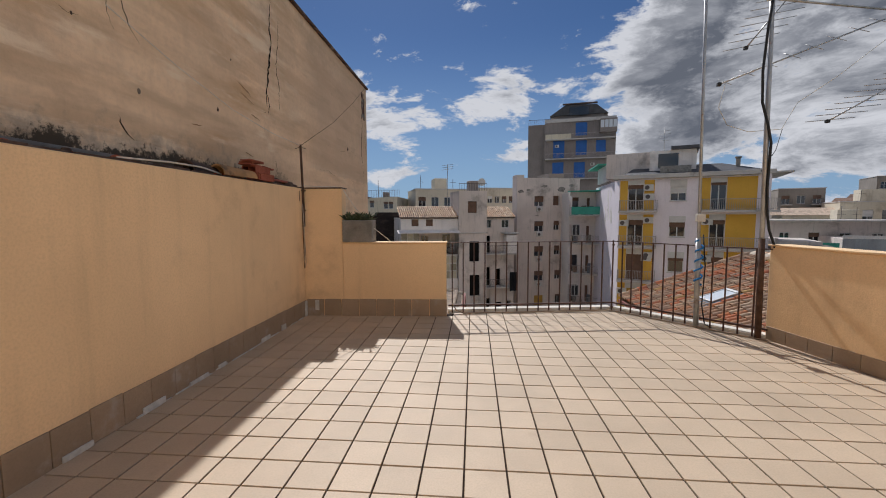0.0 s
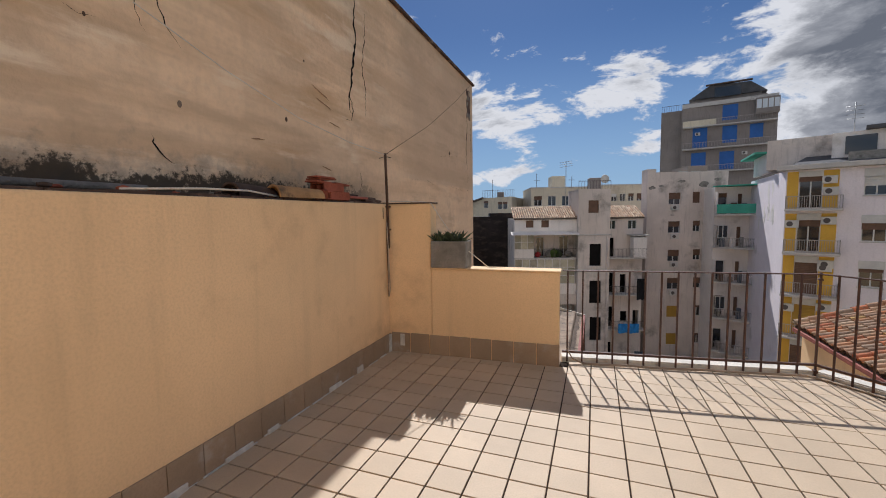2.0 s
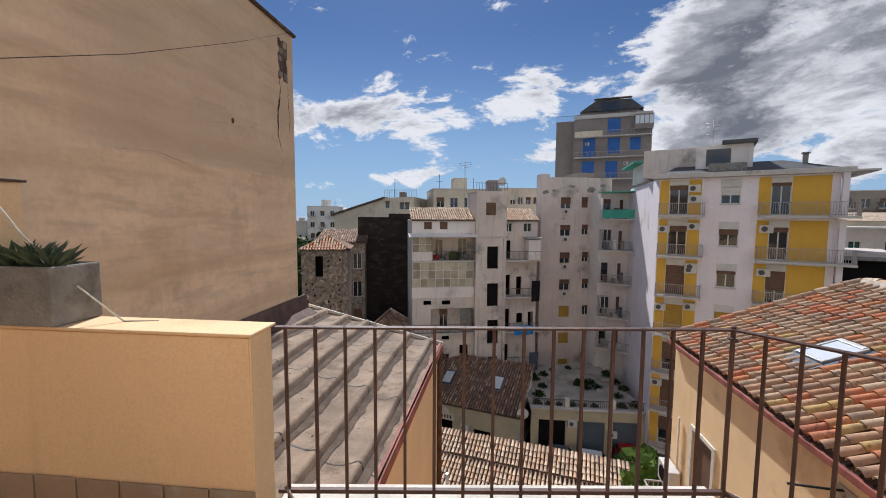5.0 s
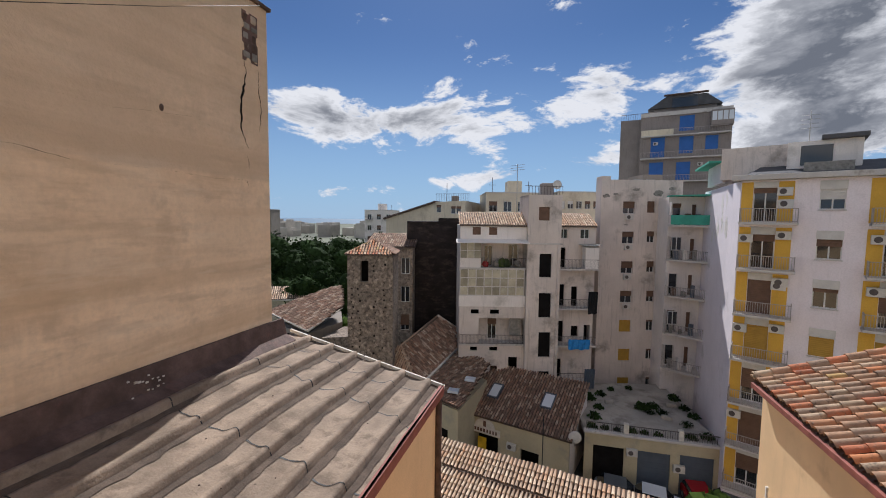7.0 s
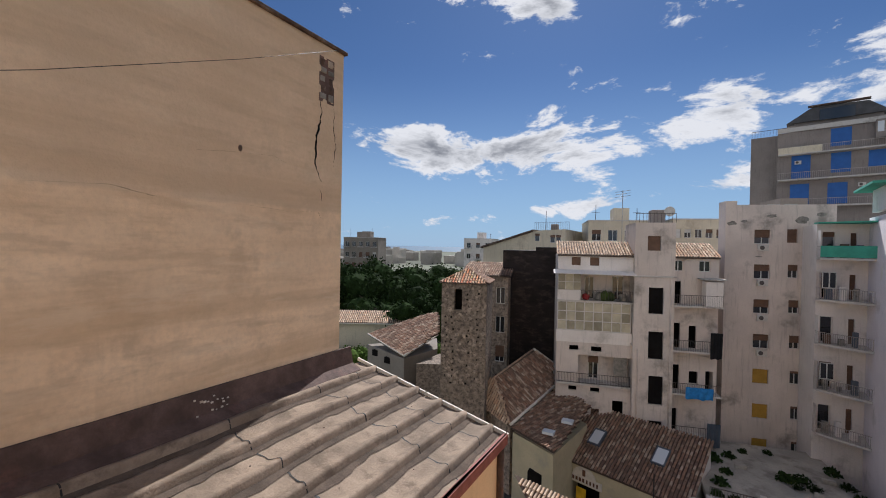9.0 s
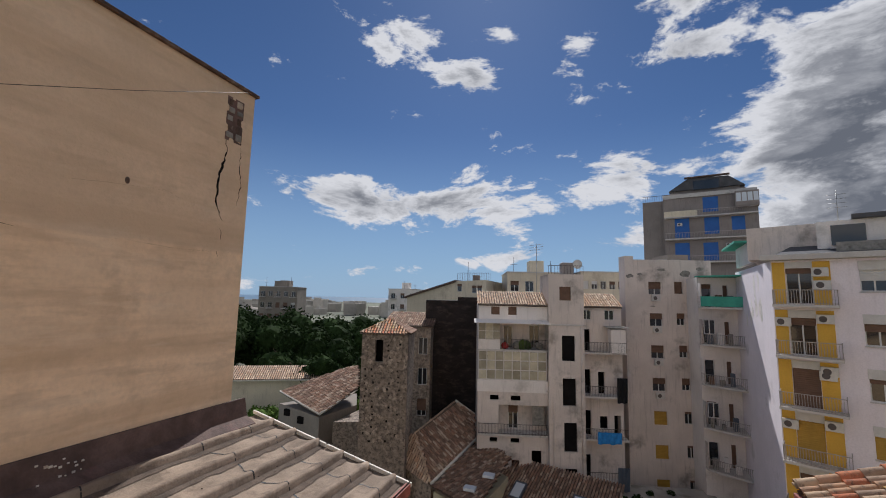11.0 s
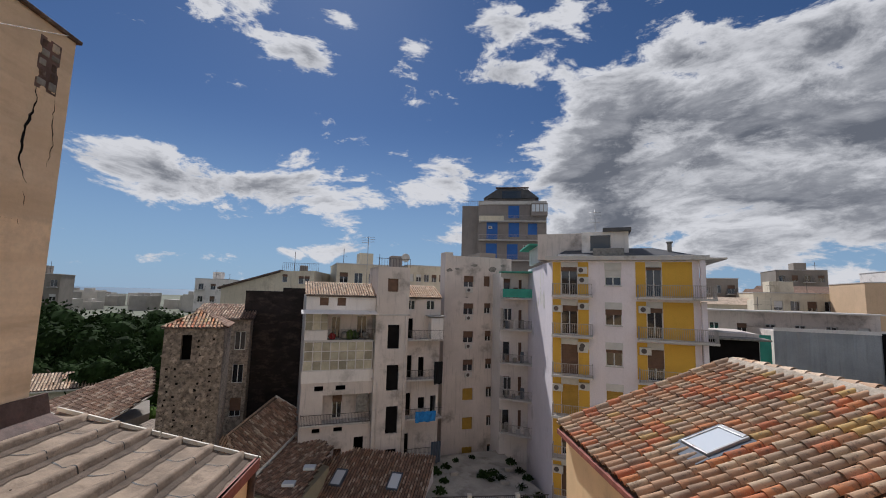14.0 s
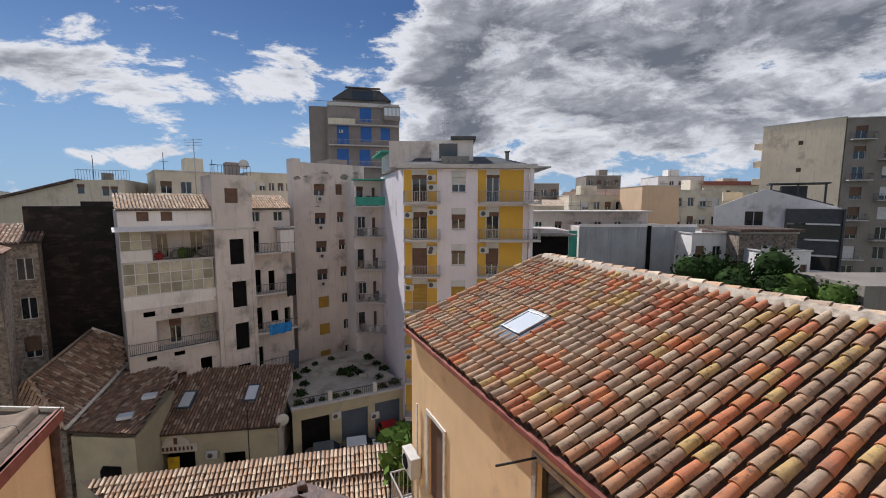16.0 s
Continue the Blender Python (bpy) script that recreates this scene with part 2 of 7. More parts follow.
CONCRETE = mat("concrete", (0.25, 0.235, 0.21), 0.9, 0.3, 4, 50, 0.6, stain=(0.12, 0.11, 0.095), amount=0.4, stain_scale=3)
KERB = mat("white_kerb", (0.70, 0.66, 0.58), 0.8, 0.15, 3, 40, 0.2, stain=(0.45, 0.36, 0.28), amount=0.3, stain_scale=5)
SHEET = mat("bitumen_sheet", (0.31, 0.235, 0.172), 0.9, 0.3, 2.2, 40, 0.5, stain=(0.17, 0.125, 0.09), amount=0.5, stain_scale=3.4)
FLASH = mat("dark_flashing", (0.125, 0.08, 0.066), 0.8, 0.4, 3, 30, 0.5, stain=(0.20, 0.10, 0.08), amount=0.3, stain_scale=2)
REDPAINT = mat("red_brown_paint", (0.30, 0.10, 0.075), 0.7, 0.25, 5)
GALV = mat("galvanised_steel", (0.45, 0.45, 0.44), 0.45, 0.2, 5, 60, 0.1, metal=0.7, stain=(0.22, 0.14, 0.10), amount=0.25, stain_scale=7)
CABLE = mat("black_cable", (0.02, 0.02, 0.02), 0.6)
WIRE = mat("grey_wire", (0.25, 0.24, 0.22), 0.6)
SPALL_SHADOW = mat("spalled_plaster_shadow", (0.34, 0.20, 0.11), 0.95, 0.3, 8, 40, 0.5)
TANTILE = mat("tan_clay_tile", (0.46, 0.26, 0.11), 0.85, 0.25, 5, 40, 0.4, stain=(0.16, 0.10, 0.06), amount=0.4, stain_scale=6)
BRICK = mat("red_hollow_brick", (0.33, 0.095, 0.055), 0.85, 0.25, 6, 40, 0.3, pick=0.2)
LEAF = mat("foliage", (0.026, 0.046, 0.014), 0.9, 0.45, 0.6, 6, 0.0, pick=0.6, gloss=0.05)
LEAF2 = mat("light_foliage", (0.08, 0.13, 0.028), 0.9, 0.4, 0.8, 6, 0.0, pick=0.6, gloss=0.05)
AGAVE = mat("succulent", (0.075, 0.10, 0.055), 0.55, 0.3, 8, 50, 0.1, pick=0.4)
BARK = mat("bark", (0.12, 0.09, 0.06), 0.9, 0.3, 5)
ROOF_TILE = mat("weathered_roof_tile", (0.44, 0.30, 0.20), 0.88, 0.3, 3.0, 45, 0.35, pick=0.88, hue=TERRA)
ROOF_BROWN = mat("brown_roof_tile", (0.25, 0.17, 0.12), 0.9, 0.3, 2.0, 30, 0.3, pick=0.8, hue=BROWN)
ROOF_PALE = mat("pale_roof_tile", (0.56, 0.40, 0.28), 0.9, 0.25, 2.0, 30, 0.3, pick=0.8, hue=PALE)
WHITE = mat("white_plaster", (0.80, 0.75, 0.71), 0.85, 0.08, 0.3, 12, 0.15, stain=(0.45, 0.42, 0.38), amount=0.3, stain_scale=0.35, streak=0.25)
LILAC = mat("lilac_plaster", (0.84, 0.77, 0.80), 0.85, 0.06, 0.3, 12, 0.1, stain=(0.55, 0.50, 0.50), amount=0.25, stain_scale=0.3, streak=0.12)
GREIGE = mat("grey_beige_plaster", (0.66, 0.585, 0.53), 0.88, 0.1, 0.3, 12, 0.2, stain=(0.26, 0.23, 0.20), amount=0.35, stain_scale=0.35, streak=0.45)
CREAM = mat("cream_plaster", (0.64, 0.57, 0.44), 0.85, 0.12, 0.2, 8, 0.1, stain=(0.40, 0.33, 0.24), amount=0.35, stain_scale=0.25, streak=0.4)
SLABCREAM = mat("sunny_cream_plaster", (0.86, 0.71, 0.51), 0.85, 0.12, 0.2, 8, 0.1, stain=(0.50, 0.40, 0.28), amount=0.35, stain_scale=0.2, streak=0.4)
TAN = mat("tan_plaster", (0.62, 0.44, 0.28), 0.85, 0.1, 0.2, 8, 0.1, streak=0.2)
DARKGREY = mat("dark_grey_cladding", (0.27, 0.235, 0.215), 0.8, 0.15, 0.2, 6, 0.1, streak=0.4)
BLACKWALL = mat("black_bitumen_wall", (0.022, 0.0165, 0.0155), 0.85, 0.35, 0.5, 9, 0.3, stain=(0.062, 0.044, 0.036), amount=0.55, stain_scale=0.9, streak=0.4, stretch=(1, 1, 2.2))
YELLOW = mat("yellow_plaster", (0.70, 0.41, 0.06), 0.8, 0.07, 0.4, 15, 0.1, streak=0.1)
STONE = mat("lava_rubble_stone", (0.31, 0.25, 0.20), 0.95, 0.35, 2.6, 7, 0.9, stain=(0.10, 0.08, 0.066), amount=0.62, stain_scale=4.2, pick=0.5)
ASPHALT = mat("asphalt", (0.055, 0.055, 0.055), 0.9, 0.25, 0.4, 20, 0.2)
PAVE = mat("pale_paving", (0.42, 0.39, 0.345), 0.9, 0.2, 0.4, 8, 0.1, stain=(0.22, 0.20, 0.17), amount=0.55, stain_scale=0.5)
SLAB = mat("balcony_concrete", (0.56, 0.53, 0.50), 0.9, 0.12, 0.8, 12, 0.2, stain=(0.28, 0.25, 0.22), amount=0.35, stain_scale=0.8)
SHUTTER = mat("brown_shutter", (0.15, 0.085, 0.055), 0.6, 0.15, 2, 20, 0.1)
OCHRE_SHUTTER = mat("ochre_shutter", (0.42, 0.25, 0.04), 0.6, 0.1, 2)
WHITE_SHUTTER = mat("white_shutter", (0.62, 0.60, 0.57), 0.6, 0.08, 2)
FRAME = mat("white_window_frame", (0.62, 0.60, 0.57), 0.5, 0.06, 4)
IRON = mat("balcony_iron", (0.10, 0.085, 0.08), 0.6, 0.2, 3)
PALE_IRON = mat("pale_balcony_iron", (0.40, 0.36, 0.33), 0.6, 0.2, 3)
PANE = glass("window_glass", (0.02, 0.022, 0.025))
CURTAIN = mat("beige_curtain_glass", (0.40, 0.37, 0.28), 0.25, 0.2, 1.1, 20, 0, pick=0.75)
# pale base colour paints the bright sky reflected in the pane
SKYPANE = glass("sky_toned_glass", (0.62, 0.66, 0.70), 0.25)
MORTAR = mat("ridge_mortar", (0.50, 0.42, 0.33), 0.95, 0.3, 4, 30, 0.8, stain=(0.30, 0.24, 0.18), amount=0.5, stain_scale=5)
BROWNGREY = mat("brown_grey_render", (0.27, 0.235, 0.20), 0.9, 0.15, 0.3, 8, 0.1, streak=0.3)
# near-black: paints the shade of unlit openings, also dark grilles and cracks
DARK = mat("near_black_and_shade", (0.012, 0.011, 0.011), 0.9, gloss=0.05)
BLUE = mat("blue_door", (0.03, 0.13, 0.42), 0.5, 0.1, 1)
GARAGE = mat("grey_blue_door", (0.09, 0.11, 0.14), 0.5, 0.12, 1)
PALEYELLOW = mat("pale_yellow_plaster", (0.50, 0.44, 0.30), 0.85, 0.1, 0.5, 15, 0.1, stain=(0.36, 0.33, 0.26), amount=0.35, stain_scale=0.6)
GREEN = mat("green_canvas", (0.06, 0.34, 0.25), 0.7, 0.15, 1)
MESH = mat("grey_scaffold_net", (0.36, 0.375, 0.39), 0.8, 0.12, 0.35, 10, 0.1, streak=0.3)
ACWHITE = mat("air_conditioner_shell", (0.60, 0.58, 0.54), 0.5, 0.08, 5)
SLATE = mat("dark_slate_roof", (0.085, 0.085, 0.09), 0.7, 0.2, 1)
CLOTH = mat("blue_cloth", (0.03, 0.22, 0.55), 0.8, 0.2, 3)
BLACKCLOTH = mat("black_cloth", (0.012, 0.012, 0.014), 0.9)
REDCAR = mat("red_car_paint", (0.35, 0.015, 0.02), 0.25, 0.05, 2, bump=0)
WHITECAR = mat("white_car_paint", (0.72, 0.74, 0.76), 0.25, 0.03, 2, bump=0)
GREYCAR = mat("grey_car_paint", (0.12, 0.13, 0.14), 0.25, 0.05, 2, bump=0)
RUBBER = mat("rubber", (0.02, 0.02, 0.02), 0.8)
SIGN = mat("sign_board", (0.62, 0.58, 0.52), 0.7, 0.1, 3)
INK = mat("sign_letters", (0.12, 0.06, 0.04), 0.7)
SIGNYEL = mat("yellow_sign", (0.65, 0.42, 0.02), 0.6)
SEA = mat("sea", (0.10, 0.16, 0.22), 0.3, 0.1, 0.01, 0.3, 0)
OLIVE = mat("far_land", (0.16, 0.17, 0.12), 0.95, 0.3, 0.02, 1, 0)

# ---- building blocks ----


def part(name, bm, material, parent=None, label="", m=None):
    me = bpy.data.meshes.new(name)
    bm.to_mesh(me)
    bm.free()
    me.materials.append(material)
    ob = new(name, me)
    if parent is not None:
        ob.parent = parent
    if m is not None:
        ob.matrix_basis = m
    return tagged(ob, label)


def shared(name, me, parent, loc=(0, 0, 0), label="", rot=(0, 0, 0), scale=(1, 1, 1)):
    ob = new(name, me)
    ob.parent = parent
    ob.location, ob.rotation_euler, ob.scale = loc, rot, scale
    return tagged(ob, label)


def mesh_of(name, bm, material):
    me = bpy.data.meshes.new(name)
    bm.to_mesh(me)
    bm.free()
    me.materials.append(material)
    return me


def thing(name, label, category, x=0, y=0, z=0, yaw=0, group="", kind=""):
    e = new(name)
    e.matrix_basis = pose(x, y, z, 0, 0, yaw)
    e.empty_display_size = 0.2
    return tagged(e, label, category, group, kind)


def piece(name, bm, material, label, category, kind="", group="", m=None):
    ob = part(name, bm, material, None, label, m)
    return tagged(ob, "", category, group, kind)


def box(bm, x0, y0, z0, x1, y1, z1, bev=0.0):
    vs = [bm.verts.new(p) for p in ((x0, y0, z0), (x1, y0, z0), (x1, y1, z0), (x0, y1, z0), (x0, y0, z1), (x1, y0, z1), (x1, y1, z1), (x0, y1, z1))]
    fs = [bm.faces.new([vs[i] for i in f]) for f in ((3, 2, 1, 0), (4, 5, 6, 7), (0, 1, 5, 4), (1, 2, 6, 5), (2, 3, 7, 6), (3, 0, 4, 7))]
    if bev:
        es = list({e for f in fs for e in f.edges})
        bmesh.ops.bevel(bm, geom=es, offset=bev, segments=2, affect="EDGES", profile=0.5)
    return bm


def boxes(*bs, bev=0.0):
    bm = bmesh.new()
    for b in bs:
        box(bm, *b, bev=bev)
    return bm


def prism(bm, poly, z0, z1):
    """An upright prism over a polygon given anticlockwise."""
    n = len(poly)
    lo = [bm.verts.new((p[0], p[1], z0)) for p in poly]
    hi = [bm.verts.new((p[0], p[1], z1)) for p in poly]
    bm.faces.new(lo[::-1])
    bm.faces.new(hi)
    for i in range(n):
        j = (i + 1) % n
        bm.faces.new((lo[i], lo[j], hi[j], hi[i]))
    return bm


def profile(bm, pts, x0, x1):
    """A closed outline in (y, z) drawn along x."""
    a = [bm.verts.new((x0, p[0], p[1])) for p in pts]
    b = [bm.verts.new((x1, p[0], p[1])) for p in pts]
    bm.faces.new(a)
    bm.faces.new(b[::-1])
    for i in range(len(pts)):
        j = (i + 1) % len(pts)
        bm.faces.new((a[j], a[i], b[i], b[j]))
    bmesh.ops.recalc_face_normals(bm, faces=bm.faces[:])
    return bm


def tube(bm, pts, r, seg=8, r1=None):
    """A round bar through the points."""
    pts = [Vector(p) for p in pts]
    rings = []
    for i, p in enumerate(pts):
        d = (pts[min(i + 1, len(pts) - 1)] - pts[max(i - 1, 0)]).normalized()
        a = d.orthogonal().normalized() if not rings else (rings[-1][1] - d * rings[-1][1].dot(d)).normalized()
        b = d.cross(a)
        rr = r if r1 is None else r + (r1 - r) * i / (len(pts) - 1)
        rings.append(([bm.verts.new(p + (a * math.cos(k * 2 * math.pi / seg) + b * math.sin(k * 2 * math.pi / seg)) * rr) for k in range(seg)], a))
    for (u, _), (v, _) in zip(rings, rings[1:]):
        for k in range(seg):
            bm.faces.new((u[k], u[(k + 1) % seg], v[(k + 1) % seg], v[k])).smooth = True
    bm.faces.new(rings[0][0][::-1])
    bm.faces.new(rings[-1][0])
    return bm


def clip(poly, a, b):
    """Keep the part of a polygon to the left of the line from a to b."""
    def side(p):
        return (b[0] - a[0]) * (p[1] - a[1]) - (b[1] - a[1]) * (p[0] - a[0])
    out = []
    for i, p in enumerate(poly):
        q = poly[(i + 1) % len(poly)]
        sp, sq = side(p), side(q)
        if sp >= 0:
            out.append(p)
        if (sp > 0) != (sq > 0) and sp != sq:
            k = sp / (sp - sq)
            out.append((p[0] + (q[0] - p[0]) * k, p[1] + (q[1] - p[1]) * k))
    return out


def wall_mesh(w, z0, z1, t, holes, u0=0.0):
    """A wall along x from u0 to w, its face at y = 0 and its back at y = t, with openings (ua, za, ub, zb) right through."""
    bm = bmesh.new()
    us = sorted({u0, w, *[v for h in holes for v in (h[0], h[2])]})
    zs = sorted({z0, z1, *[v for h in holes for v in (h[1], h[3])]})
    us, zs = [u for u in us if u0 <= u <= w], [z for z in zs if z0 <= z <= z1]

    def solid(i, j):
        if not (0 <= i < len(us) - 1 and 0 <= j < len(zs) - 1):
            return False
        cu, cz = (us[i] + us[i + 1]) / 2, (zs[j] + zs[j + 1]) / 2
        return not any(h[0] < cu < h[2] and h[1] < cz < h[3] for h in holes)

    def quad(*p):
        bm.faces.new([bm.verts.new(q) for q in p])
    for i in range(len(us) - 1):
        for j in range(len(zs) - 1):
            if not solid(i, j):
                continue
            a, b, c, d = us[i], us[i + 1], zs[j], zs[j + 1]
            quad((a, 0, c), (b, 0, c), (b, 0, d), (a, 0, d))
            quad((b, t, c), (a, t, c), (a, t, d), (b, t, d))
            if not solid(i - 1, j):
                quad((a, t, c), (a, 0, c), (a, 0, d), (a, t, d))
            if not solid(i + 1, j):
                quad((b, 0, c), (b, t, c), (b, t, d), (b, 0, d))
            if not solid(i, j - 1):
                quad((a, t, c), (b, t, c), (b, 0, c), (a, 0, c))
            if not solid(i, j + 1):
                quad((a, 0, d), (b, 0, d), (b, t, d), (a, t, d))
    bmesh.ops.remove_doubles(bm, verts=bm.verts[:], dist=0.0005)
    return bm


WINDOWS = {}


def window(parent, u, z, w, h, style="plain", shut=0.0, shutter=None, y=0.16, name="window"):
    """A window set into a wall opening: frame, panes, and a roller shutter let down by a share of its height."""
    key = ("f", round(w, 2), round(h, 2), style)
    if key not in WINDOWS:
        f = 0.06
        bm = boxes((0, 0, 0, f, 0.06, h), (w - f, 0, 0, w, 0.06, h), (f, 0, 0, w - f, 0.06, f), (f, 0, h - f, w - f, 0.06, h))
        if style != "single":
            box(bm, w / 2 - 0.04, 0.005, f, w / 2 + 0.04, 0.055, h - f)
        WINDOWS[key] = mesh_of("window_frame", bm, FRAME)
        WINDOWS[("p", *key[1:])] = mesh_of("pane", boxes((f, 0.025, f, w - f, 0.035, h - f)), PANE)
    ob = shared(name, WINDOWS[key], parent, (u, y, z))
    shared("pane", WINDOWS[("p", *key[1:])], ob)
    if shut > 0:
        k = ("s", round(w, 2), round(h * shut, 2), (shutter or SHUTTER).name)
        if k not in WINDOWS:
            n = max(2, int(h * shut / 0.12))
            a = h * shut / n
            edge = [(0.012, 0.0)] + [q for i in range(n) for q in ((-0.004, i * a), (-0.016, (i + 0.5) * a), (-0.004, (i + 0.97) * a))] + [(0.012, h * shut)]
            bm = profile(bmesh.new(), edge, 0.01, w - 0.01)
            WINDOWS[k] = mesh_of("roller_shutter", bm, shutter or SHUTTER)
        shared("shutter", WINDOWS[k], ob, (0, -0.01, h * (1 - shut)))
    return ob


def air_conditioner(parent, u, z, y=-0.32):
    if "ac" not in WINDOWS:
        WINDOWS["ac"] = mesh_of("air_conditioner", boxes((0, 0, 0, 0.8, 0.3, 0.55), bev=0.02), ACWHITE)
        bm = bmesh.new()
        bmesh.ops.create_cone(bm, cap_ends=True, segments=20, radius1=0.19, radius2=0.17, depth=0.02, matrix=pose(0.3, -0.01, 0.28, 90))
        WINDOWS["fan"] = mesh_of("fan_grille", bm, IRON)
    ob = shared("air_conditioner", WINDOWS["ac"], parent, (u, y, z))
    shared("fan_grille", WINDOWS["fan"], ob)
    return ob


def balcony(parent, u0, u1, z, out=1.0, h=0.95, iron=None, slab=None, step=0.13, sides=True, name="balcony"):
    """A slab sticking out of a wall at y = 0, with an iron railing."""
    b = part(name, boxes((u0, -out, z - 0.16, u1, 0.0, z), bev=0.015), slab or SLAB, parent)
    bm = bmesh.new()
    iron = iron or IRON
    e = 0.05
    lines = [((u0 + e, -out + e), (u1 - e, -out + e))]
    if sides:
        lines += [((u0 + e, -0.02), (u0 + e, -out + e)), ((u1 - e, -out + e), (u1 - e, -0.02))]
    for (xa, ya), (xb, yb) in lines:
        n = max(2, int(math.hypot(xb - xa, yb - ya) / step))
        for i in range(n + 1):
            x, y = xa + (xb - xa) * i / n, ya + (yb - ya) * i / n
            box(bm, x - 0.012, y - 0.012, z, x + 0.012, y + 0.012, z + h)
        for zz in (z + 0.08, z + h):
            box(bm, min(xa, xb) - 0.02, min(ya, yb) - 0.02, zz - 0.02, max(xa, xb) + 0.02, max(ya, yb) + 0.02, zz + 0.02)
    tagged(part("railing", bm, iron, b), kind="stuff")
    return b


def barrel_mesh(bm, x, y, z, w, length, tilt=0.0, seg=6, lift=0.0, cup=False, jit=0.0):
    """A half-round roof tile lying along +y (up the slope) with its lower end at y."""
    rnd = random.random
    dx = (rnd() - 0.5) * jit
    r0, r1 = w * 0.54, w * 0.44
    if cup:
        r0, r1 = r1, r0
    sgn = -1 if cup else 1
    ang = tilt + (rnd() - 0.5) * jit * 1.2
    rings = []
    for yy, r, zz in ((0, r0, lift), (length, r1, lift * 0.25)):
        ring = []
        for k in range(seg + 1):
            a = math.pi * k / seg
            ring.append(bm.verts.new((x + dx + math.cos(a) * r + yy * ang, y + yy, z + zz + sgn * math.sin(a) * r * (0.8 if cup else 1.05))))
        rings.append(ring)
    for k in range(seg):
        f = bm.faces.new((rings[0][k], rings[1][k], rings[1][k + 1], rings[0][k + 1])) if cup else bm.faces.new((rings[0][k + 1], rings[1][k + 1], rings[1][k], rings[0][k]))
        f.smooth = True
    if not cup:
        inner = [bm.verts.new((x + dx + math.cos(math.pi * k / seg) * (r0 - 0.016), y + 0.001, z + lift + math.sin(math.pi * k / seg) * (r0 - 0.016) * 1.05)) for k in range(seg + 1)]
        for k in range(seg):
            bm.faces.new((inner[k], rings[0][k], rings[0][k + 1], inner[k + 1]))


def tile_slope(parent, width, length, material, pitch=0.22, course=0.34, seg=5, singles=None, name="roof_tile", skip=None, keep=None):
    """Barrel tiles on a slope: local x along the eave, local y up the slope, z off the deck. singles: a test for tiles that stay objects of their own."""
    nx, ny = int(width / pitch), int(length / course)
    covers, cups = bmesh.new(), bmesh.new()
    single = []
    if singles:
        for i in range(4):
            bm = bmesh.new()
            barrel_mesh(bm, 0, 0, 0, pitch * 0.69, course * 1.25, seg=6, lift=0.036)
            single.append(mesh_of(name, bm, material))
    for i in range(nx + 1):
        for j in range(ny):
            x, y = i * pitch, j * course
            if keep and not keep(x, y):
                continue
            if skip and skip(x, y):
                continue
            if i < nx:
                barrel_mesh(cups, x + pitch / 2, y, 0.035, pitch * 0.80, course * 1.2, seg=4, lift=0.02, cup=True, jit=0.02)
            jx, jy, ja = random.uniform(-0.014, 0.014), random.uniform(-0.03, 0.03), random.uniform(-0.03, 0.03)
            if singles and singles(x, y):
                shared(name, single[(i * 7 + j * 3) % 4], parent, (x + jx, y + jy, 0.05 + random.uniform(-0.004, 0.008)), rot=(0, 0, ja))
            else:
                barrel_mesh(covers, x + jx, y + jy, 0.05 + random.uniform(-0.004, 0.008), pitch * 0.70, course * 1.25, seg=seg, lift=0.036, tilt=-ja)
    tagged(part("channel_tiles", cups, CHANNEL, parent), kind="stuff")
    if len(covers.verts):
        tagged(part("cover_tiles", covers, material, parent), kind="stuff")
    else:
        covers.free()


def slope_at(name, a, b, c, material, parent=None, label="", thick=0.08, **k):
    """A tiled roof slope: a and b are the ends of the eave, c a point of the ridge above a. Returns the deck."""
    a, b, c = Vector(a), Vector(b), Vector(c)
    x = (b - a).normalized()
    w = (b - a).length
    v = c - a
    up = (v - x * v.dot(x))
    length = up.length
    yv = up.normalized()
    zv = x.cross(yv)
    if zv.z < 0:
        zv = -zv
    m = Matrix(((x.x, yv.x, zv.x, a.x), (x.y, yv.y, zv.y, a.y), (x.z, yv.z, zv.z, a.z), (0, 0, 0, 1)))
    deck = part(name, boxes((0, 0, -thick, w, length, 0)), ROOF_DECK, parent, label, m if parent is None else parent.matrix_basis.inverted() @ m)
    tile_slope(deck, w, length, material, **k)
    return deck


# channels coloured dark to paint the shade between the cover tiles
CHANNEL = mat("shaded_channel_tile", (0.11, 0.07, 0.05), 0.92, 0.35, 3, 40, 0.3)
ROOF_DECK = mat("roof_deck", (0.12, 0.085, 0.065), 0.9)


def inside(poly, x, y):
    hit = False
    for (xa, ya), (xb, yb) in zip(poly, poly[1:] + poly[:1]):
        if (ya > y) != (yb > y) and x < xa + (xb - xa) * (y - ya) / (yb - ya):
            hit = not hit
    return hit


def tiled_polygon(parent, pts, material, name="roof", label="", **k):
    """A tiled slope over a polygon given anticlockwise from above; its first edge is the eave."""
    pts = [Vector(p) for p in pts]
    x = (pts[1] - pts[0]).normalized()
    up = pts[2] - pts[0] if len(pts) == 3 else pts[-1] - pts[0]
    y = (up - x * up.dot(x)).normalized()
    z = x.cross(y)
    flat = [((p - pts[0]).dot(x), (p - pts[0]).dot(y)) for p in pts]
    x0 = min(f[0] for f in flat)
    o = pts[0] + x * x0
    m = Matrix(((x.x, y.x, z.x, o.x), (x.y, y.y, z.y, o.y), (x.z, y.z, z.z, o.z), (0, 0, 0, 1)))
    flat = [(f[0] - x0, f[1]) for f in flat]
    deck = part(name, prism(bmesh.new(), flat, -0.08, 0.0), ROOF_DECK, parent, label, parent.matrix_basis.inverted() @ m)
